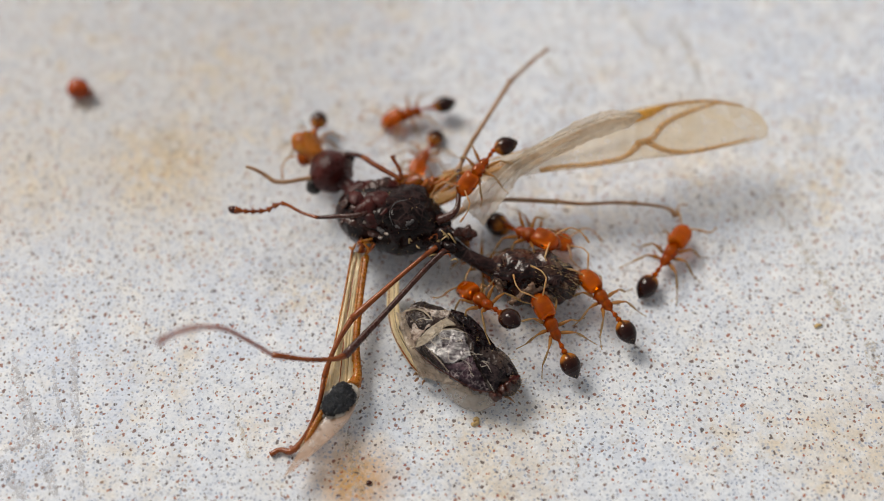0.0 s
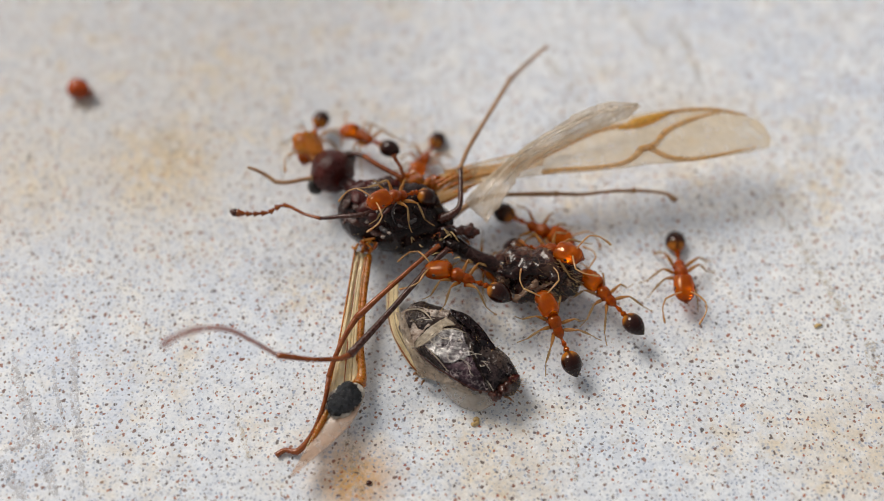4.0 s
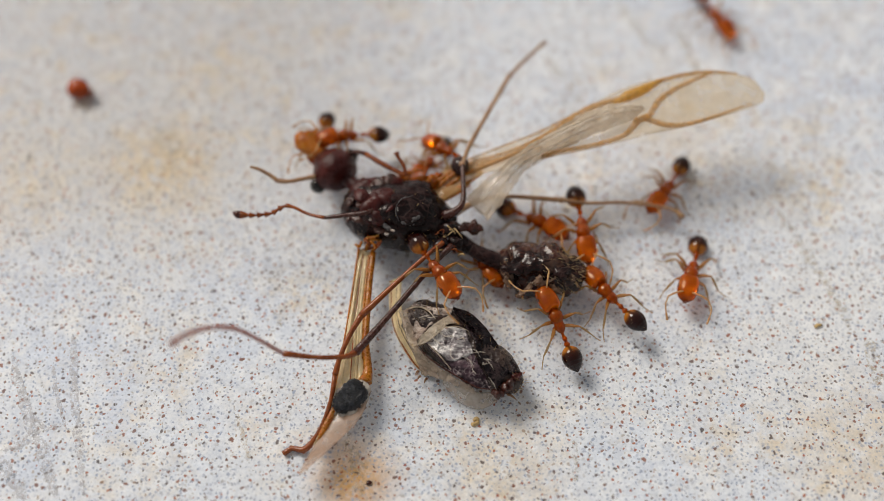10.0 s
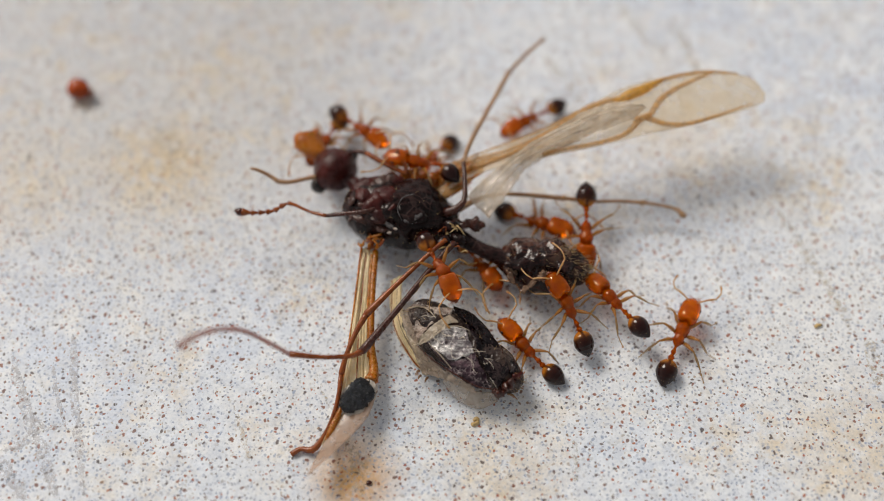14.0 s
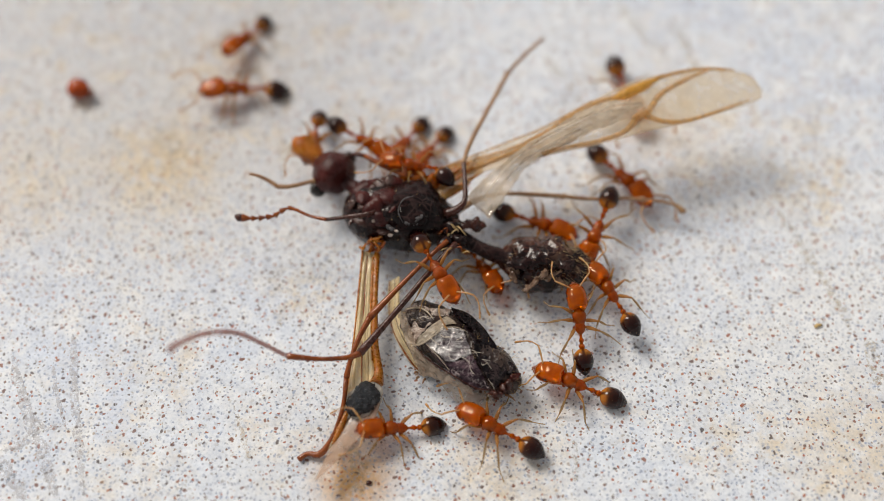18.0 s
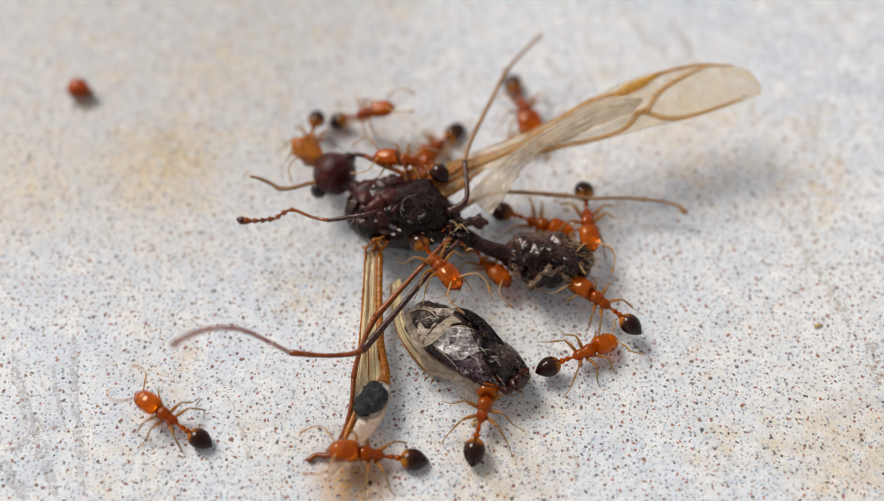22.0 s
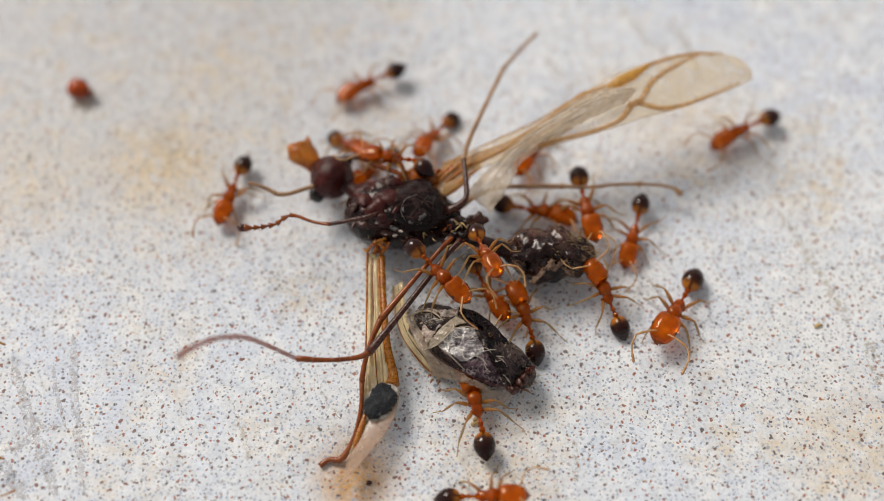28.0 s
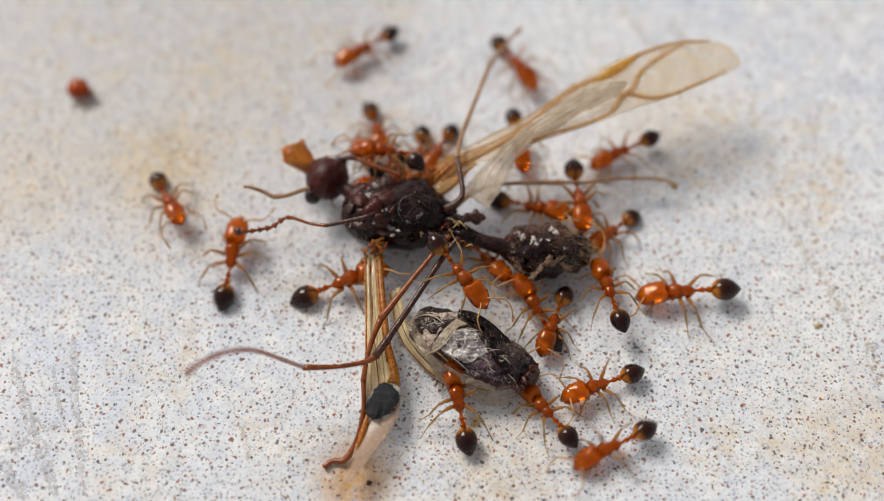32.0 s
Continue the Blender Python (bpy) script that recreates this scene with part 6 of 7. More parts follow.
    ways["b"] = [(0, 5.45, -2.55, 0.5, 126.04, 5.21), (1, 5.39, -2.33, 0.5, 122.29, -0.22), (2, 5.54, -2.35, 0.5, 134.04, 8.51), (3, 5.55, -2.46, 0.5, 125.9, -5.02), (6, 5.64, -2.31, 0.5, 139.14, 3.87), (7, 5.65, -2.28, 0.5, 137.33, -3.31), (8, 5.61, -2.21, 0.5, 130.95, -7.45), (9, 5.6, -2.35, 0.5, 128.65, 1.44), (10, 5.63, -2.32, 0.5, 129.47, -3.76), (11, 5.58, -2.49, 0.5, 136.45, -0.13), (12, 5.61, -2.41, 0.5, 126.01, -11.38), (13, 5.66, -2.34, 0.5, 126.28, -5.45), (14, 5.77, -2.54, 0.5, 128.02, -6.08), (17, 5.69, -2.27, 0.5, 120.32, -6.07), (18, 5.69, -2.22, 0.5, 120.17, 4.49), (19, 5.58, -2.23, 0.5, 121.04, -1.73), (19.5, 5.62, -2.3, 0.4, 129, 2.21), (20, 5.69, -2.65, 0.3, 176.5, 21.77), (21, 5.32, -2.58, 0.3, 141.9, 4.71), (22, 5.35, -2.5, 0.4, 141.13, 0.98), (23, 5.35, -2.49, 0.4, 138.75, -4.94), (24, 5.32, -2.58, 0.4, 133.11, -15.74), (25, 5.19, -2.51, 0.4, 130.39, -13.8), (28, 5.54, -2.16, 0.4, 116.98, 24.86), (29, 5.63, -2.04, 0.4, 113.35, 2.84), (30, 5.64, -2.14, 0.4, 111.24, 7.28), (31, 5.79, -1.93, 0.4, 116.24, 7.78), (32, 5.66, -2.02, 0.4, 103.23, -7.7)]
    ways["c"] = [(0, 3.67, -3.71, 0.7, 116.76, 13.87), (1, 3.8, -3.47, 0.7, 115.64, 14.33), (2, 3.62, -3.51, 0.7, 115.01, 13.29), (3, 3.69, -3.63, 0.7, 113.92, 13.87), (6, 3.86, -3.55, 0.7, 114.97, 13.82), (7, 3.81, -3.66, 0.7, 118.92, 10.38), (8, 3.93, -3.54, 0.7, 113.26, 11.35), (9, 3.81, -3.5, 0.7, 118.26, 14.97), (10, 3.83, -3.42, 0.7, 112.27, 14.05), (11, 4.02, -3.2, 0.7, 108.79, 15.64), (12, 3.98, -2.93, 0.7, 116.33, 20.22), (13, 4.1, -3.22, 0.7, 116.34, 17.93), (14, 4.22, -2.87, 0.7, 117.11, 19.31), (17, 4.23, -3.02, 0.7, 116.48, 19.77), (18, 4.57, -3.37, 0.6, 95.57, 20.91), (19, 4.37, -3.33, 0.6, 108.2, 19.38), (20, 4.35, -2.85, 0.6, 100.51, 21.18), (21, 3.63, -3.16, 0, 142.9, 0.87), (21.5, 4.27, -3.23, 0, 99.03, -1.59), (21.8, 4.7, -3.63, 0, 50.15, 4.53), (22, 4.71, -4.27, 0, 22.87, -7.34), (22.5, 5.38, -3.96, 0, 34.35, 9.74), (23, 7.13, -2.84, 0, 96.25, 3.47), (23.25, 6.21, -2.57, 0, 126.18, 1.84), (23.5, 3.54, -3.67, 0, 115.31, 0.88), (24, 2.87, -3.07, 0.1, 116.9, 2.65), (24.5, 2.8, -2.96, 0.1, 115.76, -0.64), (25, 2.84, -2.96, 0.1, 116.06, -9.07), (25.5, 3.02, -3.11, 0.1, 108.59, -9.48), (27.5, 3.03, -3.07, 0.1, 96.44, -2.93), (28, 2.81, -2.89, 0.1, 106.9, 7.95), (29, 3.12, -3.09, 0.1, 103.96, -14.76), (30, 2.99, -3.14, 0.1, 101.37, -28.65), (31, 3.02, -2.94, 0.1, 121.14, 7.33), (32, 3.15, -2.55, 0.1, 117.3, 7.01)]
    ways["d"] = [(0, 1.43, -2.87, 0.9, 132.58, -28.65), (0.5, 1.33, -2.88, 0.9, 132.9, -20.83), (1, 1.31, -2.9, 0.9, 131.04, -16.8), (1.5, 1.27, -2.77, 1, 135, -7.01), (2, 1.21, -2.71, 1.2, 134.96, -9.66), (3, 0.97, -2.79, 1.3, 125.56, -27.12), (3.5, 0.79, -2.41, 1.3, 126.79, -28.65), (4.5, 0.66, -1.96, 1.3, 200.61, 28.65), (5.5, 0.56, -1.68, 1.4, 210.59, 24.13), (6, 0.48, -1.51, 1.4, 237.54, 2.48), (6.5, -0.69, -1.23, 1.4, 279.67, -1.19), (7, -0.27, -1.57, 1.5, 298.02, -28.65), (7.5, -0.27, -1.89, 1.5, 303.23, -2.15), (8, -0.27, -2.06, 1.6, 310.51, -1.5), (9, -0.08, -2.28, 1.6, 307.49, 1.62), (10, -0.17, -1.97, 1.6, 301.15, 5.78), (11, 0.08, -2.13, 1.6, 303.56, -8.08), (12, -0.02, -2.06, 1.6, 294.07, 0.44), (13, 0.14, -2.06, 1.6, 295.5, -0.39), (14, -0.04, -1.92, 1.6, 296.28, 4.98), (17, -0.56, -2.01, 1.6, 284.39, 5.21), (18, -0.15, -2, 1.6, 296.88, -0.56), (19, -0.35, -2.17, 1.6, 279.45, 12.64), (20, -0.2, -1.83, 1.6, 268.68, 4.91), (21, -0.42, -1.85, 1.6, 278.6, 5.59), (22, -0.14, -1.74, 1.6, 299.18, 13.42), (23, -0.04, -1.79, 1.6, 313.13, -9.23), (24, 0.09, -1.77, 1.6, 309.82, -8.44), (25, -0.44, -2.05, 1.6, 307.2, -19.7), (28, -0.07, -2.12, 1.6, 311.11, -6.39), (29, 0.12, -2.27, 1.6, 311.27, -1.86), (30, 0.17, -2.39, 1.6, 308.19, -7.42), (31, 0.23, -2.23, 1.6, 306.76, -1.91), (32, 0.62, -2.12, 1.6, 308.47, -18.74)]
    ways["e"] = [(0, 1.35, 1.75, 2.2, -124.23, -9.12), (0.5, 1.15, 1.48, 2.4, -110.6, 0.45), (1, 0.96, 1.06, 2.5, -103.09, -8.56), (1.5, 1.02, 0.42, 2.5, -70.03, 7.65), (1.7, 0.19, 0.22, 2.5, -125.69, 7.19), (2, -0.87, 0.43, 2.5, -153.31, 2.98), (3, -0.82, 0.09, 2.5, -152.4, -15.7), (3.5, -0.97, 0.13, 2.5, -150.5, 3.17), (4.5, -2.16, 0.73, 2.5, -151.91, 26.91), (5.5, -3.23, 1.34, 2.3, -225.13, -28.65), (5.75, -3.24, 1.25, 2.3, -187.57, 0), (6, -3.25, 1.17, 2.3, -150.01, 28.65), (6.25, -3.23, 1.26, 2.3, -195.65, 0), (6.5, -3.2, 1.34, 2.3, -241.3, -28.65), (6.7, -2.78, 1.89, 2.3, -268.2, -6.68), (7, -2.51, 2.13, 2.3, -286.21, -16.44), (7.25, -1.58, 2.42, 1.95, -337.1, -1.69), (7.5, -0.66, 2.71, 1.6, -388, 13.07), (7.75, -0.43, 2.47, 1.6, -345.21, -7.79), (8, -0.21, 2.24, 1.6, -302.42, -28.65), (8.5, 0.11, 2.49, 1.6, -294.35, -28.65), (9, 0.63, 3.41, 1.2, -252.75, -28.65), (9.5, 0.26, 3.62, 1.2, -260.1, -28.65), (10, 0.14, 3.11, 1.2, -228.07, -28.65), (11, -0.7, 2.19, 1.75, -200, 3.0), (12, -0.79, 2.19, 1.75, -189, -4.0), (13, -0.56, 2.38, 1.75, -200, 3.0), (14, -0.79, 2.24, 1.75, -189, -4.0), (17, -1.12, 2.47, 1.75, -200, 3.0), (18, -0.97, 2.10, 1.75, -189, -4.0), (19, -0.94, 2.52, 1.75, -200, 3.0), (20, -1.15, 2.38, 1.75, -189, -4.0), (21, -0.98, 2.57, 1.75, -200, 3.0), (22, -1.13, 2.29, 1.75, -189, -4.0), (23, -1.22, 2.69, 1.75, -200, 3.0), (24, -1.23, 2.36, 1.75, -189, -4.0), (25, -1.26, 2.69, 1.75, -200, 3.0), (28, -1.72, 2.43, 1.75, -189, -4.0), (29, -1.64, 2.71, 1.75, -200, 3.0), (30, -1.65, 2.67, 1.75, -189, -4.0), (31, -2.18, 3.10, 1.75, -200, 3.0), (32, -1.97, 2.74, 1.75, -189, -4.0)]
    ways["f"] = [(0, -1.09, 5.66, 0, -165.18, -9.74), (0.5, -1.71, 4.51, 0, -130.64, 2.47), (0.75, -1.87, 3.96, 0.2, -195.7, -13.09), (1, -2.03, 3.41, 0.4, -260.75, -28.65), (1.5, -2.28, 3.73, 0.4, -247.02, -28.65), (2, -2.52, 3.89, 0.4, -234.19, -28.65), (3, -2.34, 3.71, 0.4, -244.72, -28.65), (4, -2.75, 3.92, 0.8, -220.28, -24.56), (5.5, -3.46, 3.78, 1, -211.81, -20.92), (6, -3.32, 3.83, 1, -182.25, 5.48), (7, -3.45, 3.84, 1, -162.07, 19.03), (8, -3.56, 3.81, 1, -156.21, 16.4), (9, -3.47, 3.87, 1, -182.6, -9.21), (10, -3.41, 3.89, 1, -163.15, 13.27), (11, -3.42, 3.96, 1, -165.76, 14.78), (11.5, -2.75, 4.26, 0.8, -218.39, -28.16), (12, -2.65, 4.71, 0.5, -220.36, 3.74), (12.5, -2.9, 5.04, 0.5, -217.78, 6.49), (12.75, -2.5, 4.75, 0.5, -270.57, -25.47), (13, -2.37, 4.22, 0.5, -284.25, -28.65), (13.25, -2.75, 4.24, 0.6, -342.65, -6.43), (13.5, -3.14, 4.26, 0.7, -401.04, 15.78), (14, -2.92, 4.41, 0.7, -401.3, 1.55), (17, -3.05, 4.31, 0.7, -395.76, 4.19), (18, -2.81, 3.89, 0.7, -391.64, -5.78), (19, -2.66, 4.04, 0.7, -388.28, -11.78), (20, -2.58, 3.95, 0.7, -397.49, -15.76), (21, -2.74, 4.35, 0.7, -378.34, -17.59), (22, -2.83, 5.23, 0.5, -372.1, 28.65), (23, -2.64, 4.12, 0.7, -378.99, -18.54), (23.5, -2.82, 4.12, 0.7, -438.62, 27.1), (24, -3.35, 4, 0.8, -475.74, 28.65), (24.5, -3.2, 4.08, 0.8, -538.09, 0), (25, -3.05, 4.16, 0.8, -600.44, -28.65), (26, -3.14, 4.1, 0.63, -656.13, -9.55), (27, -3.22, 4.03, 0.47, -711.82, 9.55), (28, -3.3, 3.96, 0.3, -767.51, 28.65), (28.5, -3.05, 3.76, 0.3, -708.09, 0), (29, -2.79, 3.56, 0.3, -648.67, -28.65), (30, -2.83, 3.57, 0.3, -608.72, -28.65), (31, -2.79, 3.58, 0.3, -605.43, -28.65), (32, -2.73, 3.53, 0.3, -609.53, -28.65)]
    ways["g"] = [(0, -4.71, 3.98, 0.55, -98.85, 11.0), (3, -4.71, 4.02, 0.55, -99.95, 11.0), (6, -4.69, 4.01, 0.55, -95.31, 11.0), (11, -4.38, 3.99, 0.55, -101.47, 11.0), (14, -4.27, 3.96, 0.55, -112.71, 11.0), (17, -4.59, 4.06, 0.55, -101.46, 11.0), (20, -4.73, 4.08, 0.55, -87.84, 11.0), (22, -4.77, 4.02, 0.55, -93.77, 11.0), (24, -4.48, 3.65, 0.55, -102.62, 11.0), (25, -4.36, 3.97, 0.2, -107.5, 2.87), (26.5, -3.15, 3.49, 0, -107.68, 9.74), (28, -2.59, 3.04, 0, -128.64, 9.74), (32, -2.38, 2.79, 0, -129.05, 9.74)]
    ways["h"] = [(0, -0.66, 3.66, 0, -111.57, 9.74), (1, -0.49, 3.54, 0, -117.4, 9.74), (2, -0.49, 3.44, 0, -117.69, 9.74), (3, -0.65, 3.57, 0, -109.06, 9.74), (6, -0.57, 3.41, 0, -120.21, 9.74), (9, -0.55, 3.36, 0, -121.67, 9.74), (12, -0.45, 3.45, 0, -120.45, 9.74), (14, -0.41, 3.57, 0, -124.12, 9.74), (17, -0.41, 4.2, 0, -114.51, 9.74), (18, -0.49, 3.86, 0, -118.16, 9.74), (19, -0.67, 3.66, 0, -110.14, 9.74), (21, -0.45, 3.67, 0, -120.95, 9.74), (22, -0.18, 4.15, 0, -127.48, 9.74), (23, 0, 4.24, 0, -109.11, 9.74), (23.15, 0.47, 4.39, 0, -71.04, 9.74), (23.3, 0.94, 4.54, 0, -32.98, 9.74), (23.5, 0.95, 4.74, 0, 14.93, -2.92), (24, 0.99, 4.53, 0, 3.32, -1.55), (24.5, 1.6, 4.77, 0, -49.59, 6.73), (25, 3.13, 2.99, 0, -65.29, -9.74), (25.5, 3.31, 1.02, 0.5, -48.31, 7.52), (26.5, 2.23, -0.83, 1.8, -49.5, 9.05), (27.5, 1.68, -0.85, 2.2, -83.49, 9.51), (28, 1.42, -1.66, 2.2, -74.32, 20.18), (28.3, 1.91, -1.91, 1.6, -52.6, -28.65), (28.6, 2.12, -2.02, 1.2, -21.6, -28.65), (29, 2.56, -2.58, 1, -41.31, -28.65), (29.3, 2.63, -2.05, 1, -36.8, -28.65), (29.6, 2.51, -2.45, 1, -65.56, 8.09), (30, 2.53, -2.34, 0.8, -61.19, -3.38), (30.3, 3.07, -2.92, 0.5, -77.46, -0.25), (30.6, 4.01, -3.66, 0, -54.03, -9.74), (31, 4.38, -3.46, 0, -48.95, -9.74), (31.2, 4.01, -3.4, 0, -62.94, 0.22), (31.4, 4.11, -3.29, 0, -77.11, 9.74), (31.6, 3.74, -3.63, 0, -102.63, 4.5), (31.8, 3.7, -3.54, 0, -95.58, -4.35), (32, 3.75, -3.14, 0, -111.13, 0.51)]
    ways["i"] = [(0, 3.27, 0.28, 0, -22.15, -0.36), (2, 3.24, 0.47, 0, -26.8, -4.27), (6, 3.49, 0.65, 0, -31.9, -4.06), (9, 3.31, 0.94, 0, -34.75, 9.74), (12, 3.38, 0.83, 0, -32.82, 9.5), (19, 3.44, 0.78, 0, -22.85, -2.26), (25, 3.31, 0.88, 0, -29.03, 1.7), (28, 3.45, 1.31, 0, -13.71, 0.24), (30, 3.4, 1.45, 0, -8.27, -2.98), (31, 3.4, 1.41, 0, -20.56, 9.74), (32, 3.31, 1.46, 0, -24.29, 9.74)]
    ways["j"] = [(0, 2.88, -0.12, 0.8, -39.31, 17.37), (1, 2.82, -0.06, 0.8, -44.05, 16.24), (2, 3.49, -0.59, 1, -40.87, 12.25), (3, 3.66, -0.96, 1, -36.05, 19.18), (6, 3.49, -0.82, 1, -19.67, 28.65), (7, 3.29, -0.79, 1, -41.36, 26.6), (8, 3.57, -0.6, 1, -47.11, 17.22), (9, 4.08, -0.12, 0.8, -60.36, -10.11), (10, 4.88, 0.24, 0.6, -85.41, -1.93), (11, 4.71, 0.14, 0.6, -68, 0.78), (12, 4.66, 0.16, 0.6, -77.74, 2.09), (13, 5.04, 0.12, 0.6, -89.3, -10.04), (14, 5, 0.08, 0.6, -92.49, -17.47), (17, 5.3, 0.01, 0.6, -105.61, -13.43), (18, 5.37, 0.11, 0.6, -113.18, -16.14), (19, 5.33, 0.18, 0.6, -107.58, -9.78), (20, 5.16, 0.24, 0.6, -100.65, -3.02), (21, 5.1, 0.64, 0.6, -96, 0.96), (22, 5.07, 0.59, 0.6, -90.74, 5), (23, 5.09, 0.64, 0.6, -91.95, 1.31), (24, 5.09, 0.53, 0.6, -91.97, 1.52), (25, 5.17, 0.64, 0.6, -96.18, -7.08), (28, 5.06, 1.11, 0.6, -81.42, -0.29), (29, 5.04, 1.28, 0.6, -89.33, -3.68), (30, 4.99, 1.28, 0.6, -82.58, -4.32), (31, 5.02, 1.16, 0.6, -81.73, -13.3), (32, 4.84, 1.44, 0.6, -84.92, 1.12)]
    ways["k"] = [(0, 1.37, -0.79, 0, -53.44, 9.74), (10, 1.37, -0.79, 0, -53.44, 9.74), (12, 1.32, -0.82, 0, -56.89, 9.74), (17, 1.42, -0.97, 0, -61.37, 9.74), (19, 1.42, -0.95, 0, -61.04, 9.74), (22, 1.56, -0.84, 0, -58.48, 9.74), (25, 1.56, -0.8, 0, -58.48, 9.74), (27.5, 1.53, -1.67, 0, -67.31, 1.05), (28, 1.58, -1.92, 0, -64.67, -2.19), (29, 1.55, -0.9, 0, -59.88, 9.74), (31, 1.57, -0.67, 0, -58.3, 9.74), (32, 1.59, -0.67, 0, -56.8, 9.74)]
    ways["l"] = [(0, 17.89, 17.69, 0, -162.85, -0.06), (9, 15.48, 15.62, 0, -135.22, -0.06), (9.6, 11.92, 12.92, 0, -74.19, -9.74), (10, 10.78, 10.43, 0, -64.69, -4.63), (10.5, 8.37, 6.42, 0, -69.17, -7.47), (11, 8.43, 6.35, 0, -74.08, -9.64), (12, 8.55, 6.45, 0, -74.3, -8.18), (13, 8.17, 6.44, 0, -91.26, -9.74), (13.5, 5.31, 6.43, 0, -131.7, -1.79), (14, 3.26, 5.36, 0, -150.62, -4.59), (14.5, 3.26, 5.21, 0, -135.09, 3.17), (15.5, 1.65, 6.16, 0, -150.74, 2.71), (16.5, 0.65, 6.81, 0, -164.47, -5.59), (17, 0.22, 7.14, 0, -178.5, 0.91), (17.5, -2.06, 5.91, 0, -157.9, 6.6), (17.8, -1.97, 5.11, 0, -120.71, 5.95), (18, -1.38, 4.28, 0, -118.46, 9.74), (19, -0.47, 4.51, 0, -148.26, 9.74), (20, -0.44, 4.24, 0, -111.77, 9.74), (21, -0.22, 3.98, 0, -121.76, 9.74), (22, -0.25, 3.93, 0, -123.01, 9.74), (23, -0.06, 4.15, 0, -129.02, 9.74), (24, -0.13, 3.19, 0, -117.38, 9.74), (25, -0.07, 2.94, 0, -113.57, 9.74), (27, -0.18, 3.61, 0, -118.57, 9.74), (28, -0.34, 4.6, 0, -123.81, 9.74), (29, 0.11, 5.01, 0, -115.12, 9.74), (30, 0.21, 4.5, 0, -105.79, 9.74), (31, 0.4, 3.98, 0, -115.76, 9.74), (32, -0.16, 3.88, 0, -111.17, 9.74)]
    ways["m"] = [(0, 5.93, 17.72, 0, -147.39, -0.06), (15.5, 5.13, 17.21, 0, -91.12, -0.06), (16.5, 6.34, 11.61, 0, -100.9, -9.74), (17, 6.48, 9.16, 0, -101.1, -5.48), (17.5, 7.68, 9.64, 0, -89.85, 3.1), (18, 6.95, 6.52, 0, -77.15, -0.6), (19, 7.94, 6.5, 0, -73.63, -0.18), (19.25, 7.6, 6.37, 0, -111.34, -1.62), (19.5, 5.79, 6.06, 0, -119.16, 4.99), (20, -2.33, 6.79, 0, -151.08, -9.74), (20.25, -2.56, 6.03, 0, -112.81, 0), (20.5, -2.79, 5.27, 0, -74.55, 9.74), (21, -2.37, 5.21, 0, -62.16, 3.51), (21.5, -2.32, 5.48, 0, -79.26, 7.23), (21.75, -0.39, 5.76, 0, -41.28, -3.92), (22, 3.07, 5.86, 0, -76.24, 6.75), (22.5, 7, 0.85, 0, -95.41, -9.74), (23, 6.86, -0.53, 0, -131.61, 9.74), (23.5, 6.6, -0.54, 0, -125.45, -0.93), (24, 6.28, -4.83, 0, -185.29, -2.12), (24.5, 4.59, -5.63, 0, -181.72, -9.18), (25, 4.53, -5.36, 0, -198.26, 0.03), (25.5, 3.82, -7.06, 0, -168.3, 9.74), (25.75, 4.18, -7.71, 0, -234.37, 0), (26, 4.54, -8.37, 0, -300.43, -9.74), (26.4, 7.07, -6.51, 0, -308.7, -9.74), (26.9, 9.25, -3.76, 0, -295.44, -9.74), (27.05, 9.03, -2.64, 0, -242.14, 0), (27.2, 8.8, -1.52, 0, -188.85, 9.74), (27.5, 7.34, -1.08, 0, -151.26, 5.18), (28, 7.96, -2.65, 0, -121.93, 3.02), (28.3, 7.12, -3.68, 0, -121.7, 2.25), (28.6, 5.54, -5.09, 0, -172.16, -9.74), (29, 4.47, -5.44, 0, -168.28, -3.86), (29.3, 4.36, -5.24, 0, -185.68, -1.96), (29.6, 4.52, -4.95, 0, -201.93, -2.59), (30, 4.68, -5.13, 0, -180.9, 7.83), (30.3, 2.72, -7.77, 0, -169.15, -9.74), (30.6, 1.19, -9.17, 0, -130.02, 9.74), (31, 1.36, -9.16, 0, -129.54, 9.74), (31.2, 0.66, -9.14, 0, -123.47, 9.74), (31.5, -0.04, -10.83, 0, -122.33, 0.06), (32, -0.82, -11.7, 0, -149.14, 0.06)]
    ways["n"] = [(0, 23.23, 1.83, 0, -169.38, 0.06), (16, 21.6, 3.05, 0, -172.88, 0.06), (16.7, 14.64, 0.87, 0, -143.75, -9.74), (17, 9.7, -2.25, 0, -84.91, -1.58), (17.25, 7.03, -3.28, 0, -125.82, 0.35), (17.38, 5.46, -4.23, 0, -165.09, 2.6), (17.5, 3.9, -5.17, 0, -204.37, 4.85), (18, 4.34, -5.35, 0, -201.01, 5.97), (18.5, 2.78, -9.2, 0, -139.07, 9.74), (19, 0.9, -11.24, 0, -155.17, 0.06), (19.6, -0.52, -11.44, 0, -166.59, 0.06), (20, -0.68, -9.79, 0, -229.54, -9.74), (20.5, -0.71, -7.02, 0, -253.74, -7.72), (21, -0.94, -6.52, 0, -255.11, 0.36), (21.5, -0.81, -6.57, 0, -263.42, 3.72), (21.75, -1.54, -7.2, 0, -223.14, 6.46), (22, -2.26, -7.83, 0, -182.85, 9.21), (22.5, -5.34, -9.89, 0, -212.04, -9.74), (23, -7.63, -12.16, 0, -137.7, 0.06), (32, -9.09, -12.95, 0, -186.02, -0.06)]
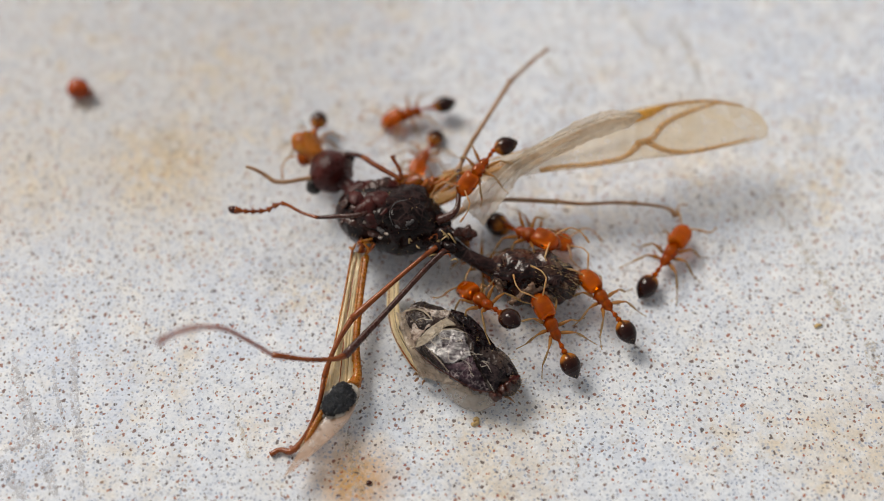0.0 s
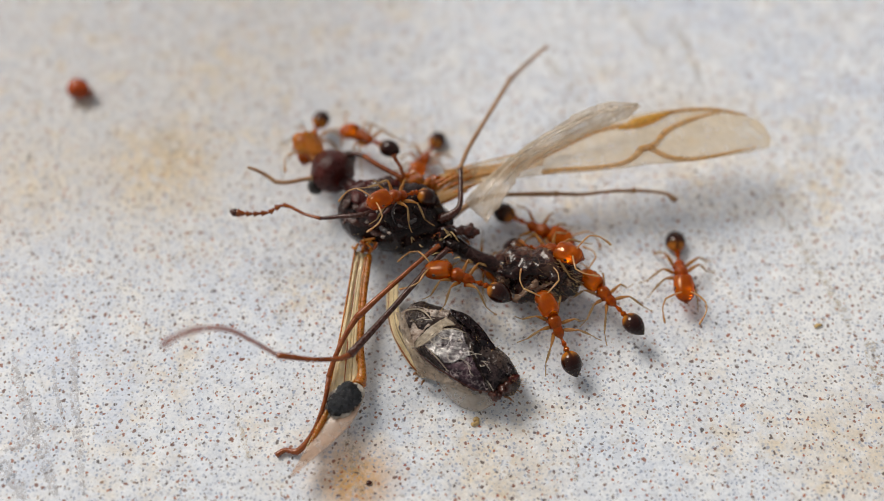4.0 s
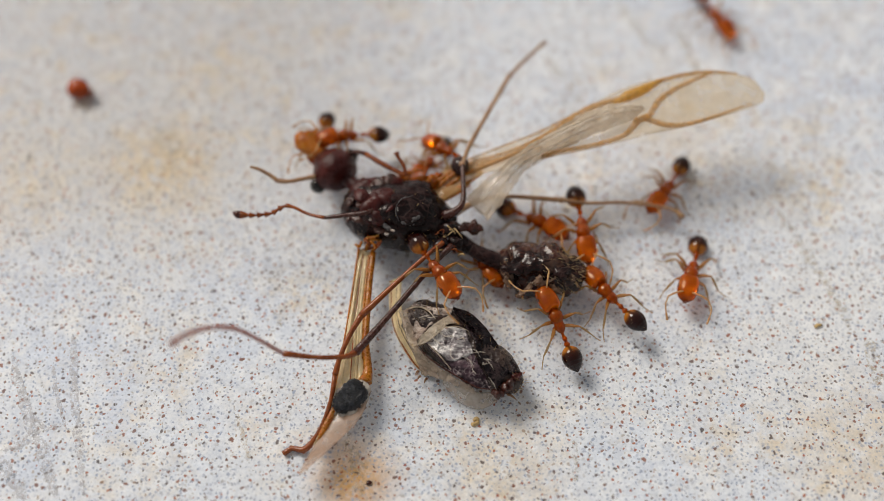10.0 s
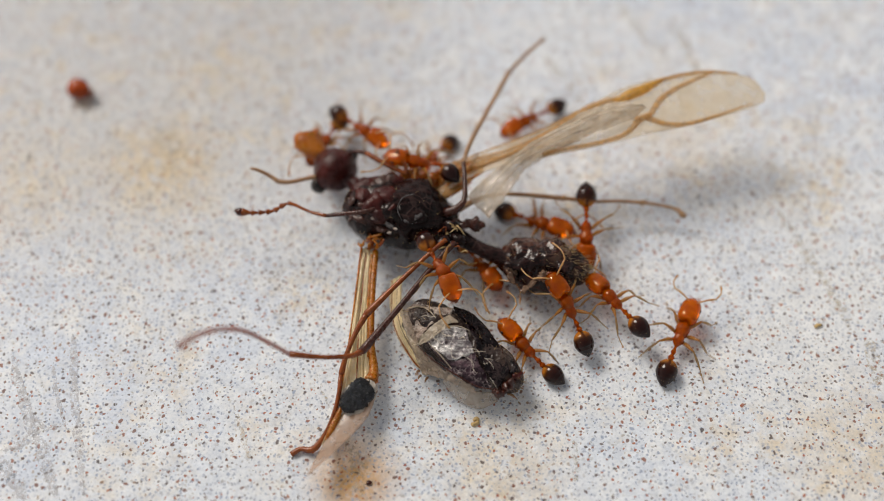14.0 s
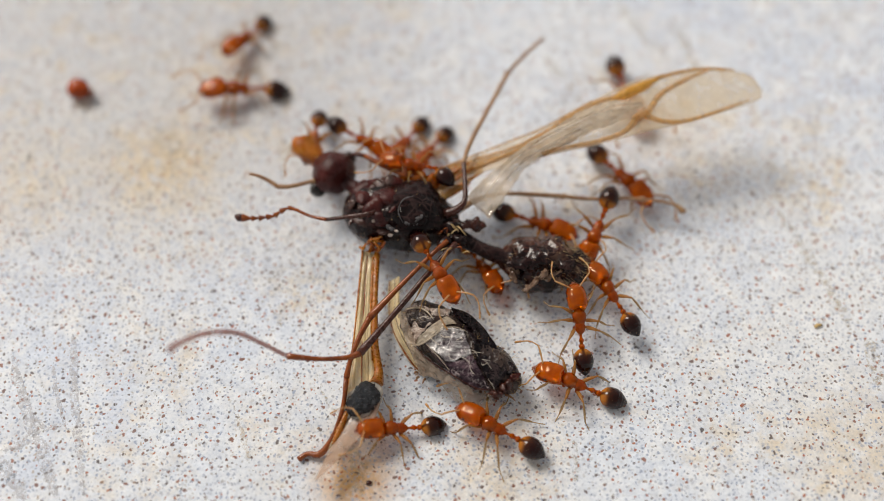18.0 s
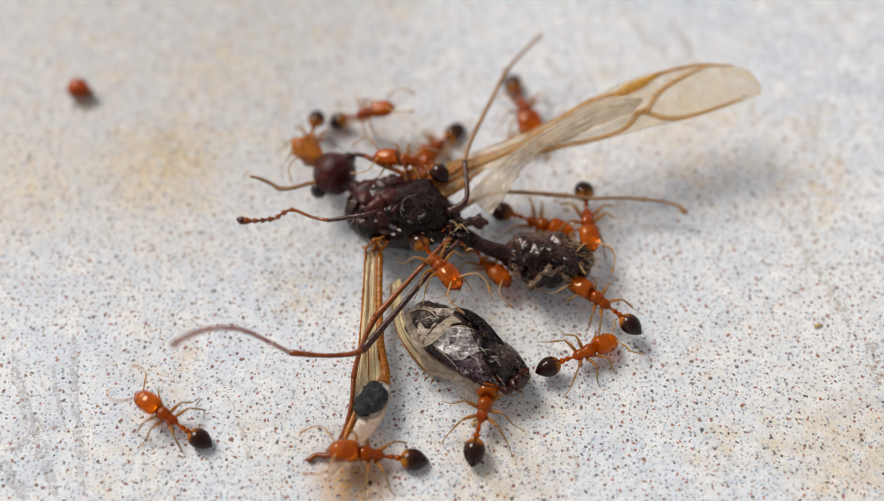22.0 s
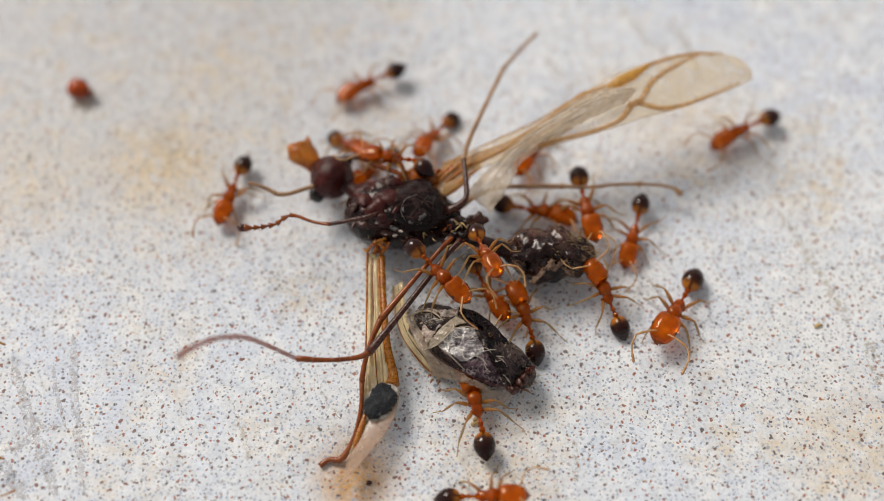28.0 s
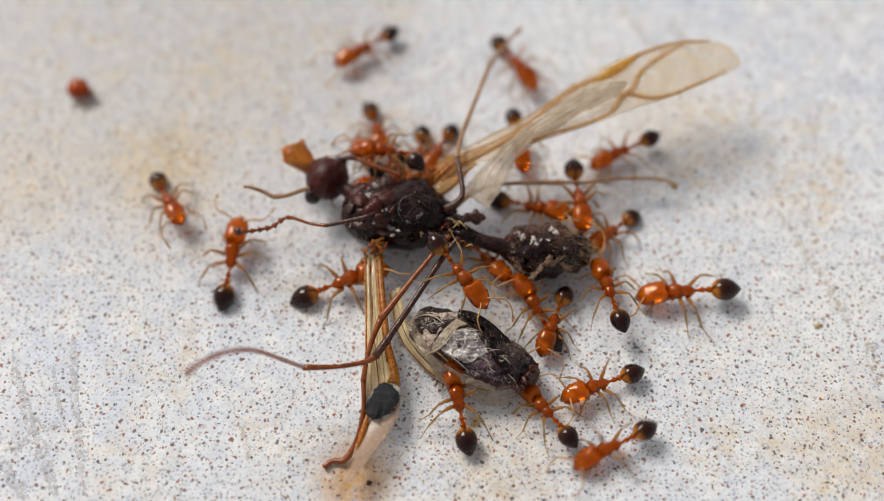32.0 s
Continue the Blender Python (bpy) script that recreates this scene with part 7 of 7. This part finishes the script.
    ways["o"] = [(0, 14.55, 18.74, 0, -179.94, -0.06), (8, 11.6, 15.61, 0, -139.71, -0.06), (8.5, 9.14, 9.1, 0, -121.6, -9.74), (9, 7.53, 4.43, 0, -111.36, -2.27), (9.5, 7.68, 4.7, 0, -98.23, -5.02), (10, 8.11, 2.28, 0, -123.45, 1.3), (10.5, 6.99, -0.5, 0, -101.44, 3.06), (10.75, 5.66, -2.7, 0, -152.21, -3.34), (11, 4.34, -4.9, 0, -202.98, -9.74), (11.5, 3.24, -5.24, 0, -190.13, 9.74), (12, 2.92, -5.88, 0, -213.77, -0), (12.5, 2.99, -5.72, 0, -240.77, 9.74), (13, 2.86, -5.02, 0, -248.31, 9.74), (13.5, 3.33, -4.69, 0, -215.17, 7.19), (14, 2.8, -4.06, 0, -225.85, 6.91), (14.5, 2.62, -4.04, 0, -232.54, -0.66), (14.67, 2.92, -4.51, 0, -174.13, 0.76), (14.83, 3.22, -4.99, 0, -115.72, 2.19), (15, 3.52, -5.47, 0, -57.3, 3.61), (15.2, 3.67, -6.64, 0, -93.99, 6.71), (15.4, 3.22, -7.15, 0, -141.92, 8.65), (15.8, 1.75, -7.23, 0, -186.7, 9.33), (16.5, -0.47, -6.48, 0, -230.96, -9.74), (17, -0.73, -6.68, 0, -227.43, 8.64), (17.5, -1.74, -5.97, 0, -215.71, -9.74), (18, -1.51, -6.93, 0, -172.44, 9.74), (18.5, -2.68, -8.98, 0, -158.01, 9.74), (19, -3.36, -9.27, 0, -160.18, 9.74), (19.5, -4.18, -8.8, 0, -192.81, 0.59), (20, -3.77, -9.17, 0, -158.97, 9.74), (20.12, -3.48, -8.9, 0, -210.08, 0), (20.25, -3.2, -8.62, 0, -261.19, -9.74), (20.5, -2.75, -7.94, 0, -276.27, -9.74), (20.62, -2.42, -7.97, 0, -316.73, 0), (20.75, -2.08, -8, 0, -357.19, 9.74), (21, -1.88, -8.78, 0, -405.56, 9.74), (21.2, -2.19, -9.54, 0, -474.74, 9.74), (21.5, -5.19, -9.8, 0, -516.16, 9.74), (22, -8.9, -6.53, 0, -572.97, 6.72), (22.25, -9.09, -4.29, 0, -627.37, 9.17), (22.5, -7.8, -1.85, 0, -651.75, 9.74), (23, -6.56, 0.23, 0, -667.95, 9.74), (23.2, -7.03, 1.33, 0, -623.19, 9.74), (23.5, -8.29, 1.37, 0, -594.68, 9.74), (23.7, -8.72, 3.86, 0, -638.89, 8), (24, -7.19, 5.16, 0, -686.54, -9.74), (24.07, -7.06, 4.65, 0, -726.25, -9.74), (24.15, -6.92, 4.13, 0, -765.95, -9.74), (24.23, -7.4, 3.66, 0, -806.64, -9.74), (24.3, -7.89, 3.19, 0, -847.32, -9.74), (24.5, -9.72, -3, 0, -788.37, -9.74), (25, -6.03, -6.66, 0, -797.4, -9.74), (25.5, -4.45, -10.36, 0, -791.79, -0.06), (26.25, -2.71, -10.68, 0, -717.97, -4.9), (27, -0.97, -10.99, 0, -644.16, -9.74), (27.5, -0.48, -7.74, 0, -635.65, -6.63), (27.75, 0.96, -8.05, 0, -676.34, -9.74), (28, 1.43, -9.18, 0, -723.24, 9.74), (28.15, 3.06, -8.4, 0, -651.61, -9.74), (28.2, 3.66, -7.9, 0, -623.3, -9.74), (28.25, 3.87, -7.41, 0, -570.48, -7.39), (28.3, 4.07, -6.91, 0, -517.67, -5.05), (28.6, 3.9, -6.77, 0, -550.16, 9.02), (29, 1.02, -8.68, 0, -546.62, -9.74), (29.3, -0.92, -9.68, 0, -496.01, 9.74), (30, -4.19, -12, 0, -513.1, 0.06), (32, -7.52, -12.61, 0, -534.1, -0.06)]
    ways["p"] = [(0, 9.83, 19.72, 0, -169.6, -0.06), (22.5, 11.86, 16.92, 0, -146.61, -0.06), (23.2, 8.85, 11.77, 0, -138.35, -9.74), (23.5, 7.4, 9.8, 0, -134.97, 0.97), (24, 5.48, 8.27, 0, -136.02, -5.89), (24.5, 3.01, 6.1, 0, -138.12, -9.74), (25, -0.89, 5.48, 0, -123.99, -9.74), (25.5, -0.83, 5.43, 0, -119.84, -9.74), (25.67, -0.53, 5.54, 0, -176.06, -9.74), (25.83, -0.23, 5.66, 0, -232.27, -9.74), (26, 0.08, 5.78, 0, -288.48, -9.74), (26.5, 2.84, 8.86, 0, -335.42, 6.5), (26.8, 4.8, 11.33, 0, -328.12, 9.74), (26.9, 5.07, 11.77, 0, -380.16, 3.25), (27, 5.34, 12.2, 0, -432.19, -3.25), (27.1, 5.61, 12.63, 0, -484.23, -9.74), (27.5, 4.38, 9.68, 0, -485.69, 1.4), (28, -2.86, 7.01, 0, -512.99, -9.74), (28.3, -3.8, 6.11, 0, -488.77, 6.8), (28.6, -3.7, 6.23, 0, -466.7, 8.24), (29, -1.77, 4.78, 0, -432.17, 2.97), (30, -1.32, 3.98, 0, -439.39, 9.74), (31, -1.13, 3.65, 0, -465.73, 9.74), (32, -0.83, 3.7, 0, -455.63, 9.74)]
    ways["q"] = [(0, 25.1, 8.29, 0, -178.9, -0.06), (27.3, 20.35, 6.93, 0, -172.6, 0.06), (28, 11.09, 4.84, 0, -151.93, -5.47), (28.5, 9.22, 6.98, 0, -147.72, 2.28), (29, 7.5, 10.12, 0, -123.92, 1.32), (29.5, 5.97, 9.99, 0, -132.02, -3.1), (30, 5.31, 9.67, 0, -109.13, 0.79), (30.5, 6.39, 8.88, 0, -55.45, 9.74), (31, 7.21, 8.07, 0, -60.68, 2.14), (31.2, 6.47, 7.8, 0, -103.19, 2.84), (31.4, 5.72, 7.52, 0, -145.7, 3.53), (31.7, 2.9, 8.25, 0, -74.59, -3.44), (32, 2.87, 7.96, 0, -59.87, 0.54)]
    ways["r"] = [(0, 21.46, -1.38, 0, -164.68, -0.06), (26, 18.58, 3.41, 0, -160.53, -0.06), (26.8, 10.39, 2.92, 0, -165.09, -9.74), (27.5, 6.59, 1.57, 0, -95.28, -9.5), (28, 6.76, 0.39, 0, -106.74, -9.74), (28.3, 7.76, 1.98, 0, -149.26, 9.74), (28.6, 7.34, 2.23, 0, -172.57, 9.74), (29, 7.45, 2.66, 0, -181.93, 9.42), (29.3, 7.51, 1.94, 0, -143.9, 9.74), (29.6, 7.33, 1.94, 0, -150.11, 7.91), (30, 6.74, 1.5, 0, -144.14, 9.21), (30.3, 6.5, 1.23, 0, -146.52, 6.48), (30.6, 6.62, 0.96, 0, -138.85, 9.74), (31, 6.17, 0.37, 0, -112.92, 9.74), (32, 5.92, 0.44, 0, -136.66, 9.74)]
    ways["s"] = [(0, 28.45, 12.64, 0, -177.62, -0.06), (28, 23.54, 11.15, 0, -176.48, -0.06), (29, 16.59, 10.62, 0, -162.82, 5.17), (29.6, 12.5, 10.57, 0, -174.28, -2.13), (30, 8.04, 9.79, 0, -184.77, -9.74), (30.3, 7.04, 9.97, 0, -141.27, -6.75), (30.6, 6.03, 10.15, 0, -97.78, -3.77), (30.73, 5.74, 10.29, 0, -45.83, -1.24), (30.87, 5.46, 10.44, 0, 6.12, 1.29), (31, 5.17, 10.58, 0, 58.07, 3.82), (31.2, 4.28, 9.77, 0, 69.05, -6.63), (31.27, 4.16, 9.71, 0, 16.38, -3.03), (31.33, 4.04, 9.65, 0, -36.29, 0.57), (31.4, 3.92, 9.59, 0, -88.97, 4.17), (31.6, 2.77, 8.49, 0, -122.25, 4.6), (31.8, -2.06, 9.12, 0, -141.21, 1.17), (32, -3.04, 8.71, 0, -143.53, -3.93)]
    ways["t"] = [(0, 27.19, 16.3, 0, -159.76, -0.06), (29, 17.01, 17.16, 0, -93.17, -0.06), (30, 12.64, 9.19, 0, -82.91, -1.35), (30.6, 9.89, 4.59, 0, -93.7, 9.74), (31, 8.81, 0.85, 0, -89.69, -6.36), (31.2, 8.21, -2.46, 0, -125.97, 9.74), (31.4, 8.34, -2.2, 0, -129.97, 9.74), (31.6, 7.89, -2.91, 0, -120.82, -4.92), (31.8, 5.4, -4.57, 0, -156.52, 2.68), (32, 5.12, -5.42, 0, -159.24, -0.62)]
    ways["u"] = [(0, 2.53, 19.53, 0, -165.09, -0.06), (26.5, 6.44, 14.28, 0, -108.47, -0.06), (27.5, 4.71, 6.35, 0, -115.44, 9.74), (28, 3.36, 3.95, 0, -117.49, 1.74), (29, 2.36, 2.74, 0, -126.41, 9.74), (30, 4.76, 4.93, 0, -71.52, 9.74), (30.3, 6.13, 3.41, 0, -96.8, 9.74), (30.6, 6.47, 2.9, 0, -103.45, 9.24), (30.8, 5.48, 1.89, 0, -102.71, 7.43), (31, 4.45, 0.85, 0, -129.8, 9.74), (31.2, 6.8, 4.2, 0, -98, 0.8), (31.4, 8.34, 4.04, 0, -34.15, -9.74), (31.5, 8.34, 3.55, 0, -105.26, -9.74), (31.6, 7.24, 4.63, 0, -131.67, -6.12), (31.8, 7.18, 3.81, 0, -116.64, -1.39), (32, 6.57, 3.9, 0, -156.24, -9.74)]
    ways["v"] = [(0, -1.12, 19.88, 0, -164.39, -0.06), (29.5, 5.69, 17.36, 0, -109.55, -0.06), (30, 5.23, 15.08, 0, -103.43, -0.06), (30.3, 3.4, 6.18, 0, -97.57, -9.74), (30.6, 3.52, 4.59, 0, -89.97, 1.55), (31, 3.23, 4.13, 0, -109.58, 9.74), (31.4, 2.88, 4.51, 0, -80.99, 3.09), (32, 2.86, 4.31, 0, -82.73, -2.89)]
    ways["w"] = [(0, 22.84, -3.38, 0, -156.24, -0.06), (29.8, 18.92, 0.41, 0, -162.88, -0.06), (30.6, 10.13, 0.53, 0, -187.9, -7.54), (30.8, 10.23, -2.16, 0, -128.44, -9.74), (31, 10.2, -5.77, 0, -144.06, 0.13), (31.2, 9.41, -6.47, 0, -145.53, 2.02), (31.4, 7.96, -7.18, 0, -148.34, 5.64), (31.6, 7.87, -6.66, 0, -143.29, 7.09), (31.8, 7.39, -6.13, 0, -129.52, 4.49), (32, 5.38, -7.58, 0, -156.56, -9.74)]
    ways["x"] = [(0, 22.55, -7.45, 0, -155.83, 0.06), (30.8, 18.71, -0.34, 0, -158.86, 0.06), (31.4, 14.13, -1.97, 0, -145.14, -3.92), (31.6, 9.89, -3.14, 0, -111.52, 4.11), (31.8, 8.67, -1.88, 0, -179.04, 6.13), (32, 8.21, -1.98, 0, -177.22, -6.97)]
    ways["y"] = [(0, 19.82, -11.05, 0, 181.45, 0.06), (30, 16.97, -8.72, 0, 179.8, 0.06), (30.6, 11.87, -7.17, 0, 169.33, 6.86), (31, 6.64, -5.74, 0, 156.06, -3.91), (31.2, 4.52, -6.45, 0, 169.07, -3.5), (31.4, 4.31, -6.53, 0, 165.16, 9.74), (31.6, 3.83, -6.53, 0, 165.14, 9.74), (31.8, 3.35, -6.44, 0, 149.07, 0.73), (32, 3.34, -6.25, 0, 128.09, -9.74)]
    ways["z"] = [(0, -23.75, 5.73, 0, -5.64, -0.06), (26, -18.45, 4.55, 0, -11.11, -0.06), (26.8, -11.85, 3.55, 0, -11.82, -9.74), (27.2, -8.68, 2.95, 0, -53.33, -1.06), (27.5, -7.67, 2.34, 0, -104.24, 1.29), (28, -7.59, 2.1, 0, -104.34, -6.51), (28.5, -8.41, 2.74, 0, -83.08, -0.03), (29, -9.74, 1.67, 0, -65.6, 9.74), (30, -9.78, 1.65, 0, -56.87, 9.74), (31, -9.82, 1.71, 0, -61.01, 9.74), (32, -9.8, 1.74, 0, -60.63, 9.74)]
    ways["aa"] = [(0, -17.45, -11.43, 0, -4.87, 0.06), (28.1, -15.99, -9.34, 0, 10.29, 0.06), (28.5, -9.68, -6.86, 0, 21.49, -3.37), (29, -5.62, -4.87, 0, 25.64, 3.88), (29.5, -5.02, -3.66, 0, 54, -8.41), (30, -4.18, -1.36, 0, 70.19, 5.07), (30.5, -4.51, -0.61, 0, 84.31, 6.87), (31, -3.87, -0.36, 0, 78.23, 9.74), (31.5, -3.68, -1.12, 0, 46.37, -9.74), (32, -3.31, -1.56, 0, 15.96, 9.74)]
    ways["ab"] = [(0, -21.2, -3.76, 0, -8.16, 0.06), (28.2, -16.82, -4.75, 0, -1.05, 0.06), (28.6, -11.69, -3.56, 0, 35.38, 9.74), (29, -7.57, 0.13, 0, 56.08, -0.13), (29.5, -6.16, 8.38, 0, 25.51, 0.1), (29.7, -0.62, 8.97, 0, 0.85, -1.73), (30, 3.6, 14.4, 0, 39.03, -0.06), (31, 4.6, 17.2, 0, -26.22, -0.06), (32, 5.2, 18.74, 0, -91.47, -0.06)]
    ways["ac"] = [(0, -7.21, 19.12, 0, -135.8, 0.06), (29.4, -7.31, 14.3, 0, -131.51, 0.06), (29.7, -9.84, 7.57, 0, -137.88, -7.47), (30, -12.63, 4.48, 0, -168.25, 5.38), (30.4, -18.15, 2.43, 0, -107.11, 0.06), (31.2, -18.41, 1.54, 0, -152.57, 0), (32, -18.67, 0.65, 0, -198.02, -0.06)]
    ways["ad"] = [(0, -19.86, -8.83, 0, -0.14, 0.06), (31, -16.64, -7.28, 0, 7.61, 0.06), (31.5, -12.01, -5.07, 0, 22.86, 8.71), (32, -7.32, -0.57, 0, 84.05, 6.78)]
    ways["ae"] = [(0, -0.2, 15.6, 0, 124, -0.06), (0.5, -1.3, 9.55, 0, 130.83, -4.99), (1, -6.08, 7.66, 0, 173.74, -9.74), (1.4, -12.88, 9.01, 0, 167.61, 0.06), (2, -20.13, 11.59, 0, 156.16, -0.06), (32, -22.43, 12.19, 0, 162.87, -0.06)]
    ways["af"] = [(0, 3.63, 17.58, 0, -156.62, -0.06), (15, -0.71, 13.5, 0, -138.43, -0.06), (15.8, -3.23, 9.66, 0, -142.49, -6.8), (16.5, -5.33, 7.66, 0, -164.32, 9.39), (17, -6.7, 7.79, 0, -160.47, 9.74), (17.5, -7.28, 7.44, 0, -151.04, 9.74), (18, -7.71, 6.73, 0, -171.77, 7.22), (18.4, -14.5, 8.35, 0, -193.81, 6.48), (19, -23.5, 10.6, 0, -193.93, -0.06), (32, -25.0, 11.2, 0, -193.2, -0.06)]
    ways["ag"] = [(0, -3.56, 19.88, 0, -163.59, -0.06), (17.3, -5.35, 14.85, 0, -145.65, -0.06), (18, -7.68, 9.25, 0, -122.82, 9.74), (18.5, -11.35, 11.81, 0, -180.15, 8.12), (19, -15.94, 14.57, 0, -186.5, 0.06), (32, -17.8, 17.28, 0, -178.44, 0.06)]
    ways["ah"] = [(0, -10.88, 19.88, 0, -159.97, -0.06), (29, -4.69, 16.88, 0, -127.72, -0.06), (29.5, -3.75, 11.58, 0, -113.85, -9.74), (30, -4.31, 6.05, 0, -103.12, 8.58), (30.3, -4.78, 5.98, 0, -120.5, 9.74), (30.6, -3.64, 6.48, 0, -71.39, 9.5), (31, -5, 5.69, 0, -96.31, 9.74), (31.2, -5.05, 5.16, 0, -96.92, 9.74), (31.4, -3.4, 6.02, 0, -34.19, -3.06), (31.6, -2.08, 5.42, 0, -65.58, 6.88), (31.8, -2.22, 5.11, 0, -68.34, 9.56), (32, -2.4, 4.84, 0, -77.69, 9.74)]
    ways["ai"] = [(0, 19.79, 21.05, 0, -164.45, -0.06), (16.5, 8.9, 16.1, 0, -108.27, -0.06), (17.2, 5.97, 10.59, 0, -107.82, -9.74), (17.5, 5.33, 5.79, 0, -70.1, 1.84), (18, 6.58, 2.72, 0, -49.8, -1.61), (18.5, 6.97, 2.25, 0, -85.37, 9.74), (19, 5.58, 1.52, 0, -77.85, -3), (19.25, 7.13, -1.45, 0, -60.33, -5.85), (19.38, 6.75, -3.17, 0, -98.62, -0), (19.5, 6.36, -4.9, 0, -136.9, 5.84), (19.8, 3.15, -8.72, 0, -134.7, 9.68), (20.2, 1.06, -11.76, 0, -128.45, 0.06), (32, -0.83, -13.81, 0, -159.43, 0.06)]
    for k, (name, rows) in enumerate(ways.items()):
        walk(ants[name], crawl(rows, ANT_LOOKS[name][0]))
        gait(ants[name], rows, 100 + k, -42.0 if name == "e" else 0.0)


motions()
